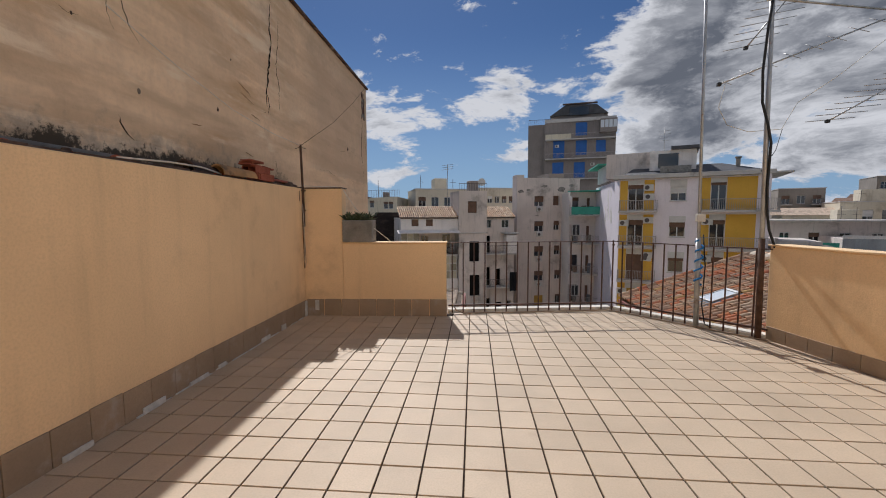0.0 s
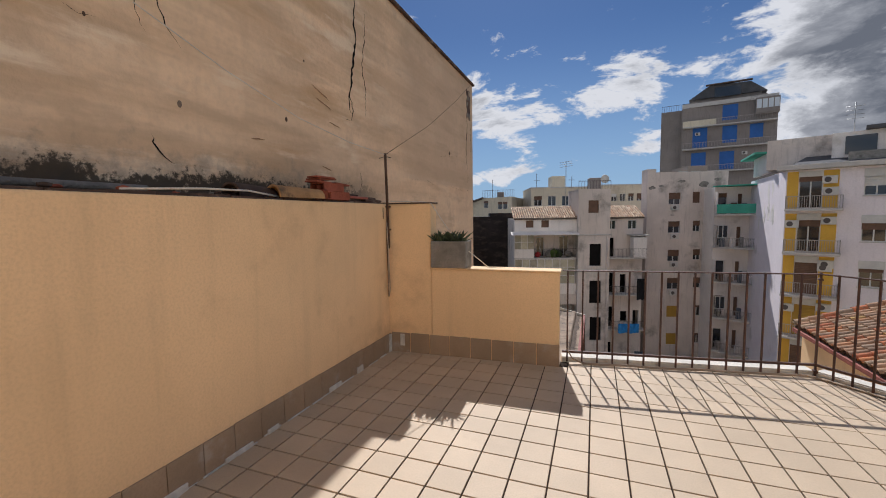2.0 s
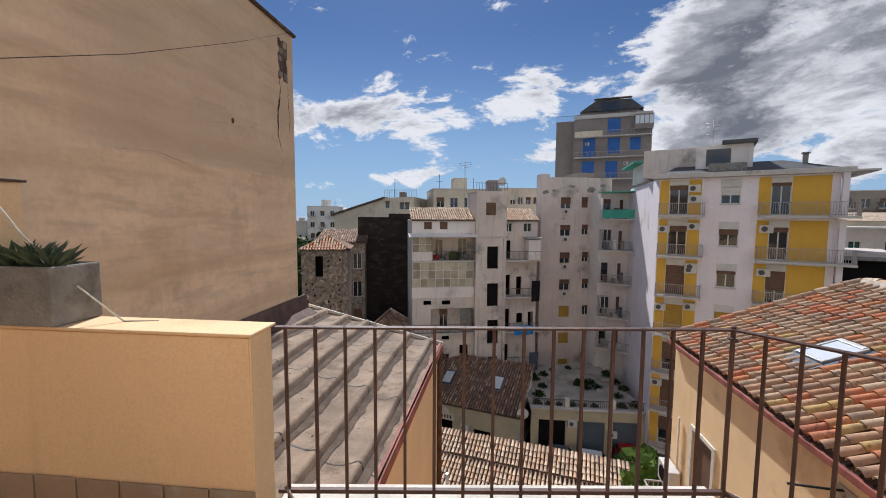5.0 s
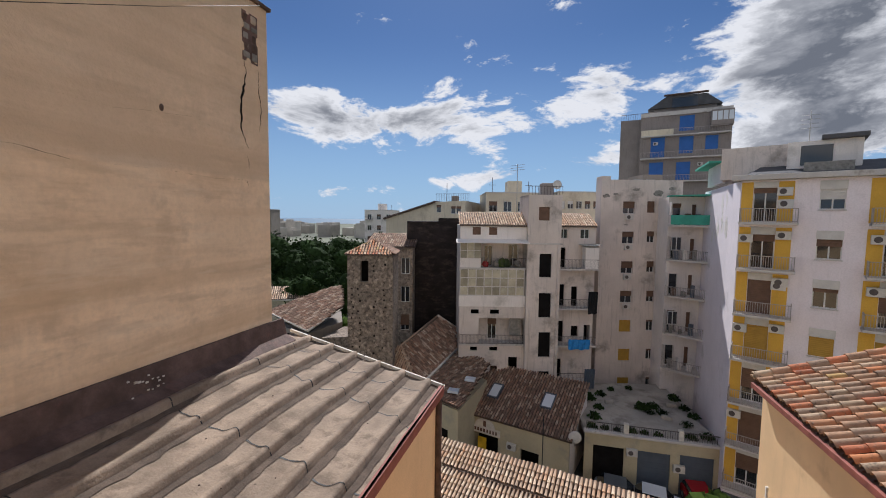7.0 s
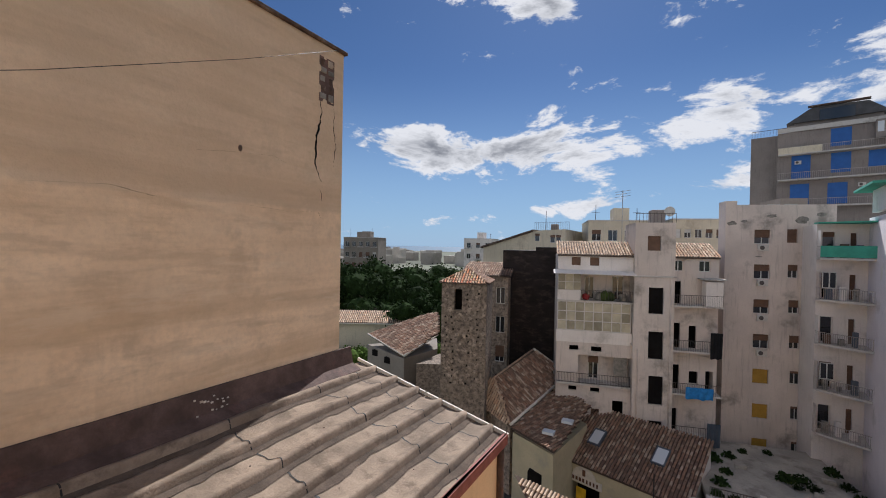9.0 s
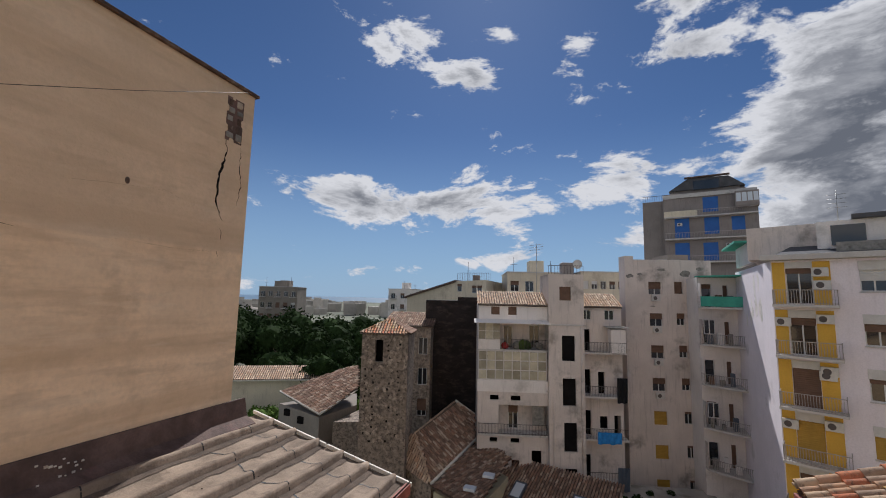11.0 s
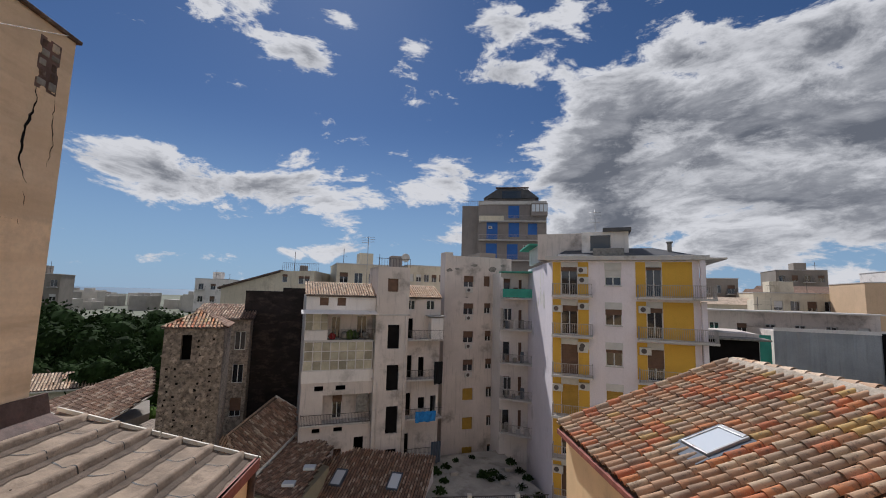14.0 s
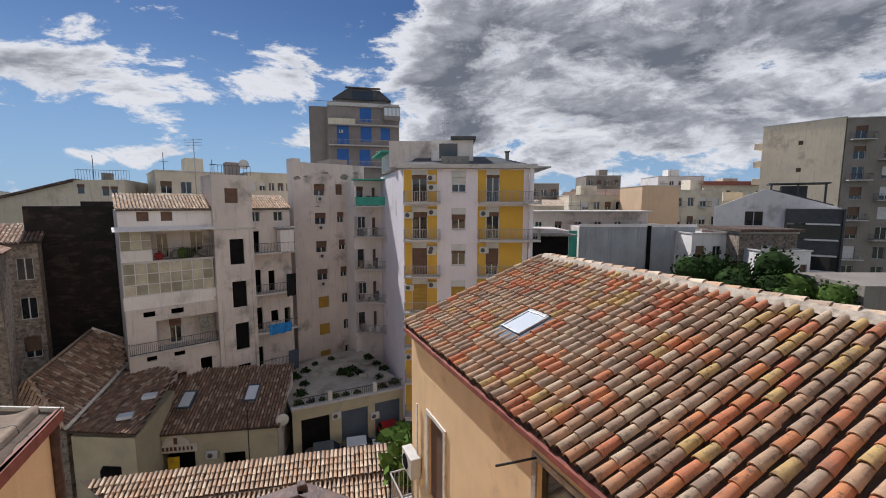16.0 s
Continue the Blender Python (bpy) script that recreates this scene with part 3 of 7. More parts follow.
    tile_slope(deck, max(f[0] for f in flat), max(f[1] for f in flat), material, keep=lambda u, v: inside(flat, u, v + 0.12), **k)
    return deck

# ---- the terrace ----
CORNER, PAR_END = (-2.75, 6.225), (-0.70, 6.29)
RAIL_A, BEND, RAIL_B = (-0.68, 6.49), (1.80, 6.835), (3.10, 5.40)
RP_END = (4.55, -2.75)                    # the right parapet's other end
GROUND = -19.3

bm = bmesh.new()
prism(bm, [(-2.75, -2.75), (4.5, -2.75), RAIL_B, BEND, RAIL_A, (PAR_END[0], RAIL_A[1]), PAR_END, CORNER], -0.25, -0.012)
floor = piece("floor", bm, GROUT, "terrace floor bed with dark grout joints", "floor", "structure")
bm = bmesh.new()
prism(bm, [(-2.9, -9.0), (5.2, -9.0), (4.6, -2.75), (3.18, 5.47), (1.84, 6.94), (-0.6, 6.6), (-3.0, 6.45)], GROUND, -0.26)
piece("wall_house", bm, PEACH, "peach painted house body under the terrace", "wall", "structure")

# the left wall and its coping
bm = boxes((-3.02, -2.75, -0.2, -2.75, 6.225, 1.845), bev=0.012)
wall_left = piece("wall_left", bm, PEACH, "peach painted terrace wall with water stains", "wall", "structure")
bm = bmesh.new()
for i in range(34):
    y = -2.7 + i * 0.265
    j = random.uniform(-0.012, 0.012)
    box(bm, -3.06 + j, y, 1.845, -2.775 + j, y + 0.258, 1.856 + random.uniform(0, 0.012), bev=0.003)
piece("trim_coping", bm, COPING, "dark weathered tile coping on the wall", "trim", "structure")
BW = Matrix.Translation((*CORNER, 0)) @ pose(0, 0, 0, 0, 0, math.degrees(math.atan2(PAR_END[1] - CORNER[1], PAR_END[0] - CORNER[0])))
bm = bmesh.new()
profile(bm, [(0.0, -0.2), (0.22, -0.2), (0.22, 1.84), (0.0, 1.84)], -0.25, 0.56)
profile(bm, [(0.003, -0.2), (0.217, -0.2), (0.217, 1.055), (0.003, 1.055)], 0.562, 2.05)
bmesh.ops.bevel(bm, geom=[e for e in bm.edges if e.calc_length() > 0.1], offset=0.008, segments=2, affect="EDGES")
piece("wall_back", bm, PEACH, "stepped peach parapet at the terrace end", "wall", "structure", m=BW)
bm = boxes((0.565, -0.012, 1.056, 2.065, 0.235, 1.072), bev=0.005)
piece("trim_parapet_top", bm, PEACH, "peach-painted top of the low parapet", "trim", "structure", m=BW)
bm = boxes((-0.25, -0.008, 1.841, 0.575, 0.24, 1.856), bev=0.005)
piece("trim_step_top", bm, COPING, "thin dark coping of the higher parapet", "trim", "structure", m=BW)
# the right parapet
a = math.degrees(math.atan2(RP_END[1] - RAIL_B[1], RP_END[0] - RAIL_B[0]))
RP = Matrix.Translation((RAIL_B[0], RAIL_B[1] + 0.02, 0)) @ pose(0, 0, 0, 0, 0, a)
rp_len = math.hypot(RP_END[0] - RAIL_B[0], RP_END[1] - RAIL_B[1])
bm = boxes((-0.02, 0.0, -0.2, rp_len, 0.22, 1.09), bev=0.012)
piece("wall_right", bm, PEACH, "peach right-hand parapet with cracked paint", "wall", "structure", m=RP)
bm = boxes((-0.035, -0.02, 1.091, rp_len, 0.24, 1.11), bev=0.006)
piece("trim_right_top", bm, PEACH, "peach-painted top of the right parapet", "trim", "structure", m=RP)
bm = boxes((-3.0, -2.95, -0.2, 5.0, -2.75, 3.2))
piece("wall_rear", bm, PEACH, "peach house wall behind the terrace", "wall", "structure")

# iron railing: flat top bar, bottom bar, square balusters with rivets, a kerb below
RAIL_H = 1.06


def railing_run(parent, p, q, n, first=True, knob=True):
    p, q = Vector((*p, 0)), Vector((*q, 0))
    d = (q - p)
    yaw = math.atan2(d.y, d.x)
    L = d.length
    m = Matrix.Translation(p) @ Matrix.Rotation(yaw, 4, "Z")
    part("top_rail", boxes((0, -0.021, RAIL_H - 0.012, L, 0.021, RAIL_H), bev=0.003), RUST, parent, "", m)
    part("bottom_rail", boxes((0, -0.014, 0.105, L, 0.014, 0.128), bev=0.002), RUST, parent, "", m)
    for i in range(n):
        u = L * (i + (0.35 if first else 1.0)) / (n + (0.35 if first else 1.0))
        shared("baluster", BALUSTER, parent, m @ Vector((u, 0, 0)), rot=(0, 0, yaw + random.uniform(-0.15, 0.15)))
        shared("rivet", RIVET, parent, m @ Vector((u, 0, RAIL_H)), rot=(0, 0, random.uniform(0, 3)))


BALUSTER = mesh_of("baluster", boxes((-0.0085, -0.0085, 0.0, 0.0085, 0.0085, RAIL_H - 0.011), bev=0.0015), RUST)
bm = bmesh.new()
bmesh.ops.create_uvsphere(bm, u_segments=10, v_segments=6, radius=0.011, matrix=Matrix.Diagonal((1.1, 0.8, 0.3, 1)))
RIVET = mesh_of("rivet", bm, RUST)
rail = thing("iron_railing", "brown painted iron railing with square balusters on the terrace edge", "railing")
railing_run(rail, RAIL_A, BEND, 15)
railing_run(rail, BEND, RAIL_B, 12, first=False)
bm = boxes((BEND[0] - 0.010, BEND[1] - 0.010, 0.0, BEND[0] + 0.010, BEND[1] + 0.010, RAIL_H + 0.012), bev=0.003)
tube(bm, [(BEND[0], BEND[1] - 0.03, RAIL_H - 0.06), (BEND[0], BEND[1] + 0.03, RAIL_H - 0.06)], 0.014)
tube(bm, [(BEND[0], BEND[1] - 0.03, 0.05), (BEND[0], BEND[1] + 0.03, 0.05)], 0.016)
part("corner_post", bm, RUST, rail, "corner post with bolted clamps")
bm = bmesh.new()
for p, q in ((RAIL_A, BEND), (BEND, RAIL_B)):
    d = Vector((q[0] - p[0], q[1] - p[1]))
    nrm = Vector((-d.y, d.x)).normalized()
    prism(bm, [(p[0] + nrm.x * 0.015, p[1] + nrm.y * 0.015), (q[0] + nrm.x * 0.015, q[1] + nrm.y * 0.015),
               (q[0] + nrm.x * 0.17, q[1] + nrm.y * 0.17), (p[0] + nrm.x * 0.17, p[1] + nrm.y * 0.17)], -0.2, 0.045)
bmesh.ops.bevel(bm, geom=[e for e in bm.edges if e.calc_length() > 0.3], offset=0.012, segments=2, affect="EDGES")
piece("trim_kerb", bm, KERB, "worn white-painted kerb under the railing", "trim", "structure")
bm = bmesh.new()
pts = [(RAIL_A[0] + 0.05, RAIL_A[1] - 0.02, 0.16), (RAIL_A[0] + 0.12, RAIL_A[1] - 0.03, 0.05), (RAIL_A[0] + 0.22, RAIL_A[1] - 0.035, 0.012)]
pts += [(RAIL_A[0] + 0.22 + (BEND[0] - RAIL_A[0] - 0.3) * k / 9, RAIL_A[1] - 0.04 + (BEND[1] - RAIL_A[1]) * k / 9 + random.uniform(-0.012, 0.012), 0.012) for k in range(1, 10)]
pts += [(BEND[0] + (RAIL_B[0] - BEND[0]) * k / 6 - 0.05, BEND[1] + (RAIL_B[1] - BEND[1]) * k / 6 - 0.05 + random.uniform(-0.01, 0.01), 0.012) for k in range(1, 7)]
tube(bm, pts, 0.009, 6)
tube(bm, [(p[0], p[1] - 0.03 + random.uniform(-0.012, 0.012), p[2] + 0.002) for p in pts[2:]], 0.007, 6)
piece("floor_cable", bm, SKIRT, "brown cables lying along the foot of the railing", "cable")

# skirting tiles, with pale repairs
sk = thing("baseboard", "brown tile skirting with pale sealant repairs", "baseboard", kind="structure")
SK_W = mesh_of("skirting_tile", boxes((0.003, -0.012, 0.0, 0.247, 0.0, 0.2), bev=0.002), SKIRT)
for i in range(36):
    shared("skirting_tile", SK_W, sk, (-2.75, -2.7 + i * 0.25, random.uniform(-0.004, 0.004)), rot=(0, 0, radians(90)), scale=(1, 1, 1.15))
for i in range(8):
    shared("skirting_tile", SK_W, sk, BW @ Vector((0.02 + i * 0.256, -0.001, random.uniform(-0.004, 0.004))), rot=(0, 0, math.atan2(PAR_END[1] - CORNER[1], PAR_END[0] - CORNER[0])), scale=(1, 1, 1.22))
for i in range(33):
    shared("skirting_tile", SK_W, sk, RP @ Vector((0.0 + i * 0.25, 0.001, -0.03)), rot=(0, 0, radians(a)), scale=(1, 1, 0.95))
bm = bmesh.new()
y = -2.6
while y < 6.2:
    l = random.uniform(0.1, 0.3)
    if random.random() < 0.75:
        box(bm, -2.739, y, 0.0, -2.739 + random.uniform(0.006, 0.02), y + l, random.uniform(0.006, 0.014), bev=0.003)
    y += l + random.uniform(0.0, 0.1)
for y, l, h in ((3.2, 0.22, 0.05), (4.1, 0.12, 0.04), (4.9, 0.2, 0.05), (5.4, 0.12, 0.07), (2.6, 0.2, 0.04), (3.7, 0.25, 0.035)):
    box(bm, -2.738, y, 0.0, -2.722, y + l, h, bev=0.006)
box(bm, -2.739, 6.15, 0.0, -2.722, 6.21, 0.22, bev=0.004)
part("sealant", bm, CAULK, sk, "smeared white sealant")
part("sealant", boxes((0.14, -0.016, 0.08, 0.20, -0.011, 0.23), bev=0.003), CAULK, sk, "white mortar patch", BW)

# concrete planter with succulents on the low parapet
pl = thing("planter", "grey concrete planter box on the low parapet", "planter", 0, 0, 0)
pl.matrix_basis = BW
bm = boxes((0.565, -0.03, 1.073, 1.0, 0.25, 1.39), bev=0.012)
bmesh.ops.inset_region(bm, faces=[f for f in bm.faces if f.normal.z > 0.9 and f.calc_area() > 0.05], thickness=0.035, depth=-0.03)
part("trough", bm, CONCRETE, pl)
part("soil", boxes((0.605, 0.01, 1.29, 0.96, 0.21, 1.365)), BARK, pl)
for k in range(9):
    bm = bmesh.new()
    cx, cy = 0.62 + 0.33 * (k % 5) / 4 + random.uniform(-0.02, 0.02), 0.05 + 0.11 * (k // 5) + random.uniform(-0.02, 0.02)
    for i in range(12):
        an = i * 2.4 + random.random()
        l, up = random.uniform(0.08, 0.15), random.uniform(0.05, 0.16)
        c, s = math.cos(an), math.sin(an)
        vs = [bm.verts.new(v) for v in ((cx - s * 0.008, cy + c * 0.008, 1.365), (cx + s * 0.008, cy - c * 0.008, 1.365), (cx + c * l * 0.5 + s * 0.012, cy + s * l * 0.5 - c * 0.012, 1.365 + up * 0.7),
                                        (cx + c * l, cy + s * l, 1.365 + up), (cx + c * l * 0.5 - s * 0.012, cy + s * l * 0.5 + c * 0.012, 1.365 + up * 0.7))]
        bm.faces.new(vs)
        mid = bm.verts.new((cx + c * l * 0.45, cy + s * l * 0.45, 1.355 + up * 0.5))
        bm.faces.new((vs[0], mid, vs[1]))
        bm.faces.new((vs[1], mid, vs[2]))
        bm.faces.new((vs[4], mid, vs[0]))
    piece("succulent_plant", bm, AGAVE, "spiky green succulent rosette in the planter", "plant", group="succulents in the planter", m=BW)

# rusty pipe post with a loop of cable hanging beside it in the corner
post = thing("pipe_post", "rusty iron pipe post fixed to the wall corner", "post")
part("pipe", tube(bmesh.new(), [(-2.728, 6.19, 1.30), (-2.735, 6.195, 1.85), (-2.755, 6.21, 2.455)], 0.017, 10), RUSTY, post)
part("rod", tube(bmesh.new(), [(-2.73, 6.17, 0.70), (-2.738, 6.17, 1.3), (-2.74, 6.18, 1.62)], 0.006, 6), RUSTY, post)
part("cable_loop", tube(bmesh.new(), [(-2.73, 6.16, 1.62), (-2.71, 6.15, 1.2), (-2.70, 6.15, 0.80), (-2.712, 6.155, 0.72), (-2.722, 6.16, 0.80), (-2.72, 6.16, 1.3)], 0.006, 6), MORTAR, post, "limp beige cable loop")
part("cap_wire", tube(bmesh.new(), [(-2.83, 6.20, 2.40), (-2.755, 6.21, 2.42), (-2.68, 6.22, 2.40)], 0.004, 5), CABLE, post)
for z in (1.52, 1.80):
    part("bracket", boxes((-2.80, 6.17, z, -2.705, 6.224, z + 0.018)), RUSTY, post)
part("rust_stain", boxes((-2.7495, 6.10, 1.66, -2.747, 6.115, 1.80)), RUSTY, post, "rust run on the paint")

# broken tiles and hollow bricks lying on the wall
TOP = 1.868


def hollow_brick(x, y, z, yaw, l=0.25, w=0.12, h=0.06, tilt=0):
    bm = bmesh.new()
    t = 0.009
    for yy in (0, w / 2 - t / 2, w - t):
        box(bm, 0, yy, 0, l, yy + t, h)
    for zz in (0, h - t):
        box(bm, 0, t, zz, l, w / 2 - t / 2, zz + t)
        box(bm, 0, w / 2 + t / 2, zz, l, w - t, zz + t)
    return piece("hollow_brick", bm, BRICK, "red hollow clay brick lying on the wall top", "brick", group="bricks on the wall", m=pose(x, y, z, tilt, 0, yaw))


for x, y, z, yw, l, h in ((-2.76, 5.06, TOP, 89, 0.34, 0.08), (-2.85, 4.97, TOP, 12, 0.12, 0.08), (-2.765, 4.99, TOP + 0.082, 87, 0.30, 0.075)):
    hollow_brick(x, y, z, yw, l, 0.17, h)
# flat broken clay slabs stacked over the bricks and further along
for x, y, z, yw, l, w, dip in ((-2.775, 4.90, TOP + 0.160, 88, 0.22, 0.15, 2), (-2.77, 4.93, TOP + 0.180, 94, 0.30, 0.15, -3), (-2.765, 4.89, TOP + 0.200, 84, 0.24, 0.13, 1), (-2.775, 5.20, TOP + 0.158, 90, 0.24, 0.14, 3)):
    piece("clay_slab", boxes((0, 0, 0, l, w, 0.016), bev=0.003), BRICK, "broken thin red clay slab on the bricks", "brick", group="bricks on the wall", m=pose(x, y, z, 0, dip, yw))
for k, (x, y, yw, l, m_) in enumerate(((-2.865, 4.42, -8, 0.52, TANTILE), (-2.93, 4.05, 4, 0.45, COPING))):
    bm = bmesh.new()
    barrel_mesh(bm, 0, 0, 0, 0.19, l, seg=10)
    piece("loose_roof_tile", bm, m_, "loose curved clay roof tile on the wall top", "roof tile", group="loose tiles on the wall", m=pose(x, y, TOP, 0, 0, yw))
for x, y, z, yw, l, w in ((-2.80, 5.42, TOP, 92, 0.30, 0.15), (-2.79, 5.46, TOP + 0.026, 86, 0.34, 0.14), (-2.83, 5.52, TOP + 0.05, 95, 0.20, 0.12), (-2.79, 5.78, TOP, 90, 0.30, 0.15), (-2.80, 5.83, TOP + 0.026, 93, 0.22, 0.13), (-2.80, 6.02, TOP, 95, 0.18, 0.13)):
    piece("broken_tile", boxes((0, 0, 0, l, w, 0.024), bev=0.004), COPING if l < 0.31 else REDPAINT, "flat broken dark tile on the wall top", "tile", group="loose tiles on the wall", m=pose(x, y, z, 0, 1, yw))
for k in range(26):
    bm = bmesh.new()
    bmesh.ops.create_icosphere(bm, subdivisions=1, radius=random.uniform(0.012, 0.035), matrix=Matrix.Diagonal((1, 1.4, 0.55, 1)))
    for v in bm.verts:
        v.co += Vector([random.uniform(-0.004, 0.004) for _ in range(3)])
    piece("rubble_lump", bm, random.choice((COPING, BRICK, CONCRETE)), "small lump of rubble on the wall top", "rubble", group="rubble on the wall", m=pose(random.uniform(-3.0, -2.84), 2.6 + k * 0.14 + random.uniform(-0.05, 0.05), TOP + 0.012, 0, 0, random.uniform(0, 360)))
piece("conduit", tube(bmesh.new(), [(-2.96, -2.0, 1.895), (-2.955, 1.0, 1.893), (-2.95, 3.45, 1.89)], 0.022, 8), CONCRETE, "old grey conduit pipe lying along the wall", "pipe")
piece("cable", tube(bmesh.new(), [(-2.80, 3.2, 1.872), (-2.79, 3.7, 1.90), (-2.80, 4.1, 1.905), (-2.83, 4.45, 1.875)], 0.008, 5), KERB, "thin white cable on the wall", "cable")
piece("cable", tube(bmesh.new(), [(-2.78, 6.18, 1.88), (-2.55, 6.25, 1.872), (-2.3, 6.26, 1.866), (-2.18, 6.25, 1.84), (-2.0, 6.30, 1.55), (-1.78, 6.36, 1.29), (-1.52, 6.40, 1.076)], 0.005, 5), KERB, "thin white cable hanging over the parapet", "cable")
piece("cable", tube(bmesh.new(), [(-2.755, 6.21, 2.44), (-2.86, 7.9, 3.12), (-3.0, 9.7, 3.95), (-3.16, 11.5, 4.84)], 0.0035, 5), CABLE, "thin black aerial cable from the post", "cable")
piece("cable", tube(bmesh.new(), [(-2.755, 6.21, 2.44), (-2.86, 5.6, 2.50), (-2.95, 4.9, 2.62), (-3.05, 4.2, 2.84), (-3.17, 3.6, 3.1)], 0.004, 5), KERB, "thin pale wire from the post to the wall", "cable")
piece("cable", tube(bmesh.new(), [(-1.52, 6.40, 1.076), (-1.35, 6.45, 1.075), (-1.3, 6.52, 0.6)], 0.004, 5), KERB, "thin white cable over the parapet edge", "cable")

# two aerial masts lashed to the railing
SEG = Matrix.Translation((*BEND, 0)) @ pose(0, 0, 0, 0, 0, math.degrees(math.atan2(RAIL_B[1] - BEND[1], RAIL_B[0] - BEND[0])))


def on_rail(u, off=-0.05, z=0.0):
    return SEG @ Vector((u, off, z))


mast = thing("thin_aerial_mast", "thin galvanised aerial mast lashed to the railing", "mast")
p0, p1 = on_rail(1.20, -0.06, 0.0), on_rail(1.12, -0.06, 5.6)
part("pole", tube(bmesh.new(), [p0, (p0 + p1) / 2, p1], 0.019, 10), GALV, mast)
part("sleeve", tube(bmesh.new(), [p0 + Vector((0, 0, 0.0)), p0.lerp(p1, 1.15 / 5.6)], 0.031, 10), GALV, mast)
part("junction_box", boxes((p0.x - 0.07, p0.y - 0.06, 1.36, p0.x + 0.03, p0.y + 0.0, 1.46), bev=0.008), KERB, mast, "white plastic junction box")
part("lashing", tube(bmesh.new(), [p0 + Vector((0.045 * math.cos(k), 0.045 * math.sin(k), 0.55 + k * 0.02)) for k in range(30)], 0.012, 6), CLOTH, mast, "faded blue rope lashing")
part("cable", tube(bmesh.new(), [p0 + Vector((0.04, 0, 1.2)), p0 + Vector((0.07, -0.02, 0.8)), p0 + Vector((0.05, -0.02, 0.3)), p0 + Vector((0.09, -0.03, 0.05)), p0 + Vector((0.16, -0.06, 0.012))], 0.008, 6), CABLE, mast)

mast2 = thing("aerial_mast", "rusty steel mast with television aerials", "mast")
q0, q1 = on_rail(1.86, -0.06, 0.0), on_rail(1.79, -0.06, 4.9)
part("pole", tube(bmesh.new(), [q0, (q0 + q1) / 2, q1], 0.026, 12), GALV, mast2)
part("sleeve", tube(bmesh.new(), [q0, q0.lerp(q1, 0.24)], 0.034, 12), RUSTY, mast2)
cab = [q0.lerp(q1, k) + Vector((o, -0.035, 0)) for k, o in ((0.80, 0.0), (0.72, -0.05), (0.62, -0.09), (0.55, -0.08), (0.50, -0.01), (0.46, 0.03), (0.36, 0.01), (0.30, 0.02), (0.26, 0.05), (0.22, 0.12), (0.18, 0.2))]
part("cable", tube(bmesh.new(), cab, 0.014, 8), CABLE, mast2, "thick black cable bundle")
coil = [q1 + Vector((0.10 * math.cos(k * 0.7), -0.03, -1.0 + 0.10 * math.sin(k * 0.7))) + Vector((0, 0, 0.02 * math.sin(k))) for k in range(28)]
part("cable_coil", tube(bmesh.new(), coil, 0.006, 6), KERB, mast2, "white coil of coaxial cable")


def yagi(parent, a, b, n, half, side, loops=False):
    """A television aerial: a boom with cross rods."""
    a, b = Vector(a), Vector(b)
    part("boom", tube(bmesh.new(), [a, b], 0.009, 8), GALV, parent)
    s = Vector(side).normalized()
    for k in range(n):
        p = a.lerp(b, 0.03 + 0.94 * k / (n - 1))
        h = half * (0.75 + 0.4 * k / n)
        part("rod", tube(bmesh.new(), [p - s * h, p + s * h], 0.004, 6), GALV, parent)
    part("end_cap", boxes((a.x - 0.02, a.y - 0.02, a.z - 0.02, a.x + 0.02, a.y + 0.02, a.z + 0.02), bev=0.005), CABLE, parent)


yagi(mast2, (2.53, 5.60, 2.96), (4.75, 5.86, 3.83), 9, 0.11, (0.25, -0.3, -0.25))
yagi(mast2, (2.84, 5.66, 3.38), (3.45, 5.78, 4.1), 8, 0.42, (0.95, 0.2, 0.22))
yagi(mast2, (3.79, 5.66, 2.53), (4.95, 5.85, 3.15), 9, 0.42, (0.97, 0.15, 0.10))
part("cable", tube(bmesh.new(), [(2.60, 5.6, 2.97), (2.55, 5.62, 2.7), (2.66, 5.63, 2.5), (2.90, 5.63, 2.42), (3.26, 5.62, 2.44), (3.45, 5.66, 2.75), (3.9, 5.7, 3.05), (4.5, 5.8, 3.5)], 0.004, 6), KERB, mast2, "thin white coaxial cable")
part("cable", tube(bmesh.new(), [(3.27, 5.62, 2.44), (3.2, 5.6, 2.2), (3.02, 5.55, 1.95)], 0.004, 6), CABLE, mast2)
# the aerials beside the mast hang on a cross arm
part("cross_arm", tube(bmesh.new(), [q0.lerp(q1, 0.78), (4.75, 5.84, 3.80)], 0.012, 8), GALV, mast2)
part("stay", tube(bmesh.new(), [(4.75, 5.84, 3.80), (4.93, 5.85, 3.15)], 0.01, 8), GALV, mast2)

# ---- the tall neighbour ----
tall = thing("tall_neighbour_house", "tall blind party wall of old sandy stained plaster", "building", -3.185, 11.57, GROUND)
H = 4.79 - GROUND
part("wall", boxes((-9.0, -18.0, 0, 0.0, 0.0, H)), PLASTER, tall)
part("roof_edge", boxes((-9.05, -18.0, H, 0.05, 0.05, H + 0.05), bev=0.01), COPING, tall, "dark overhanging roof edge")


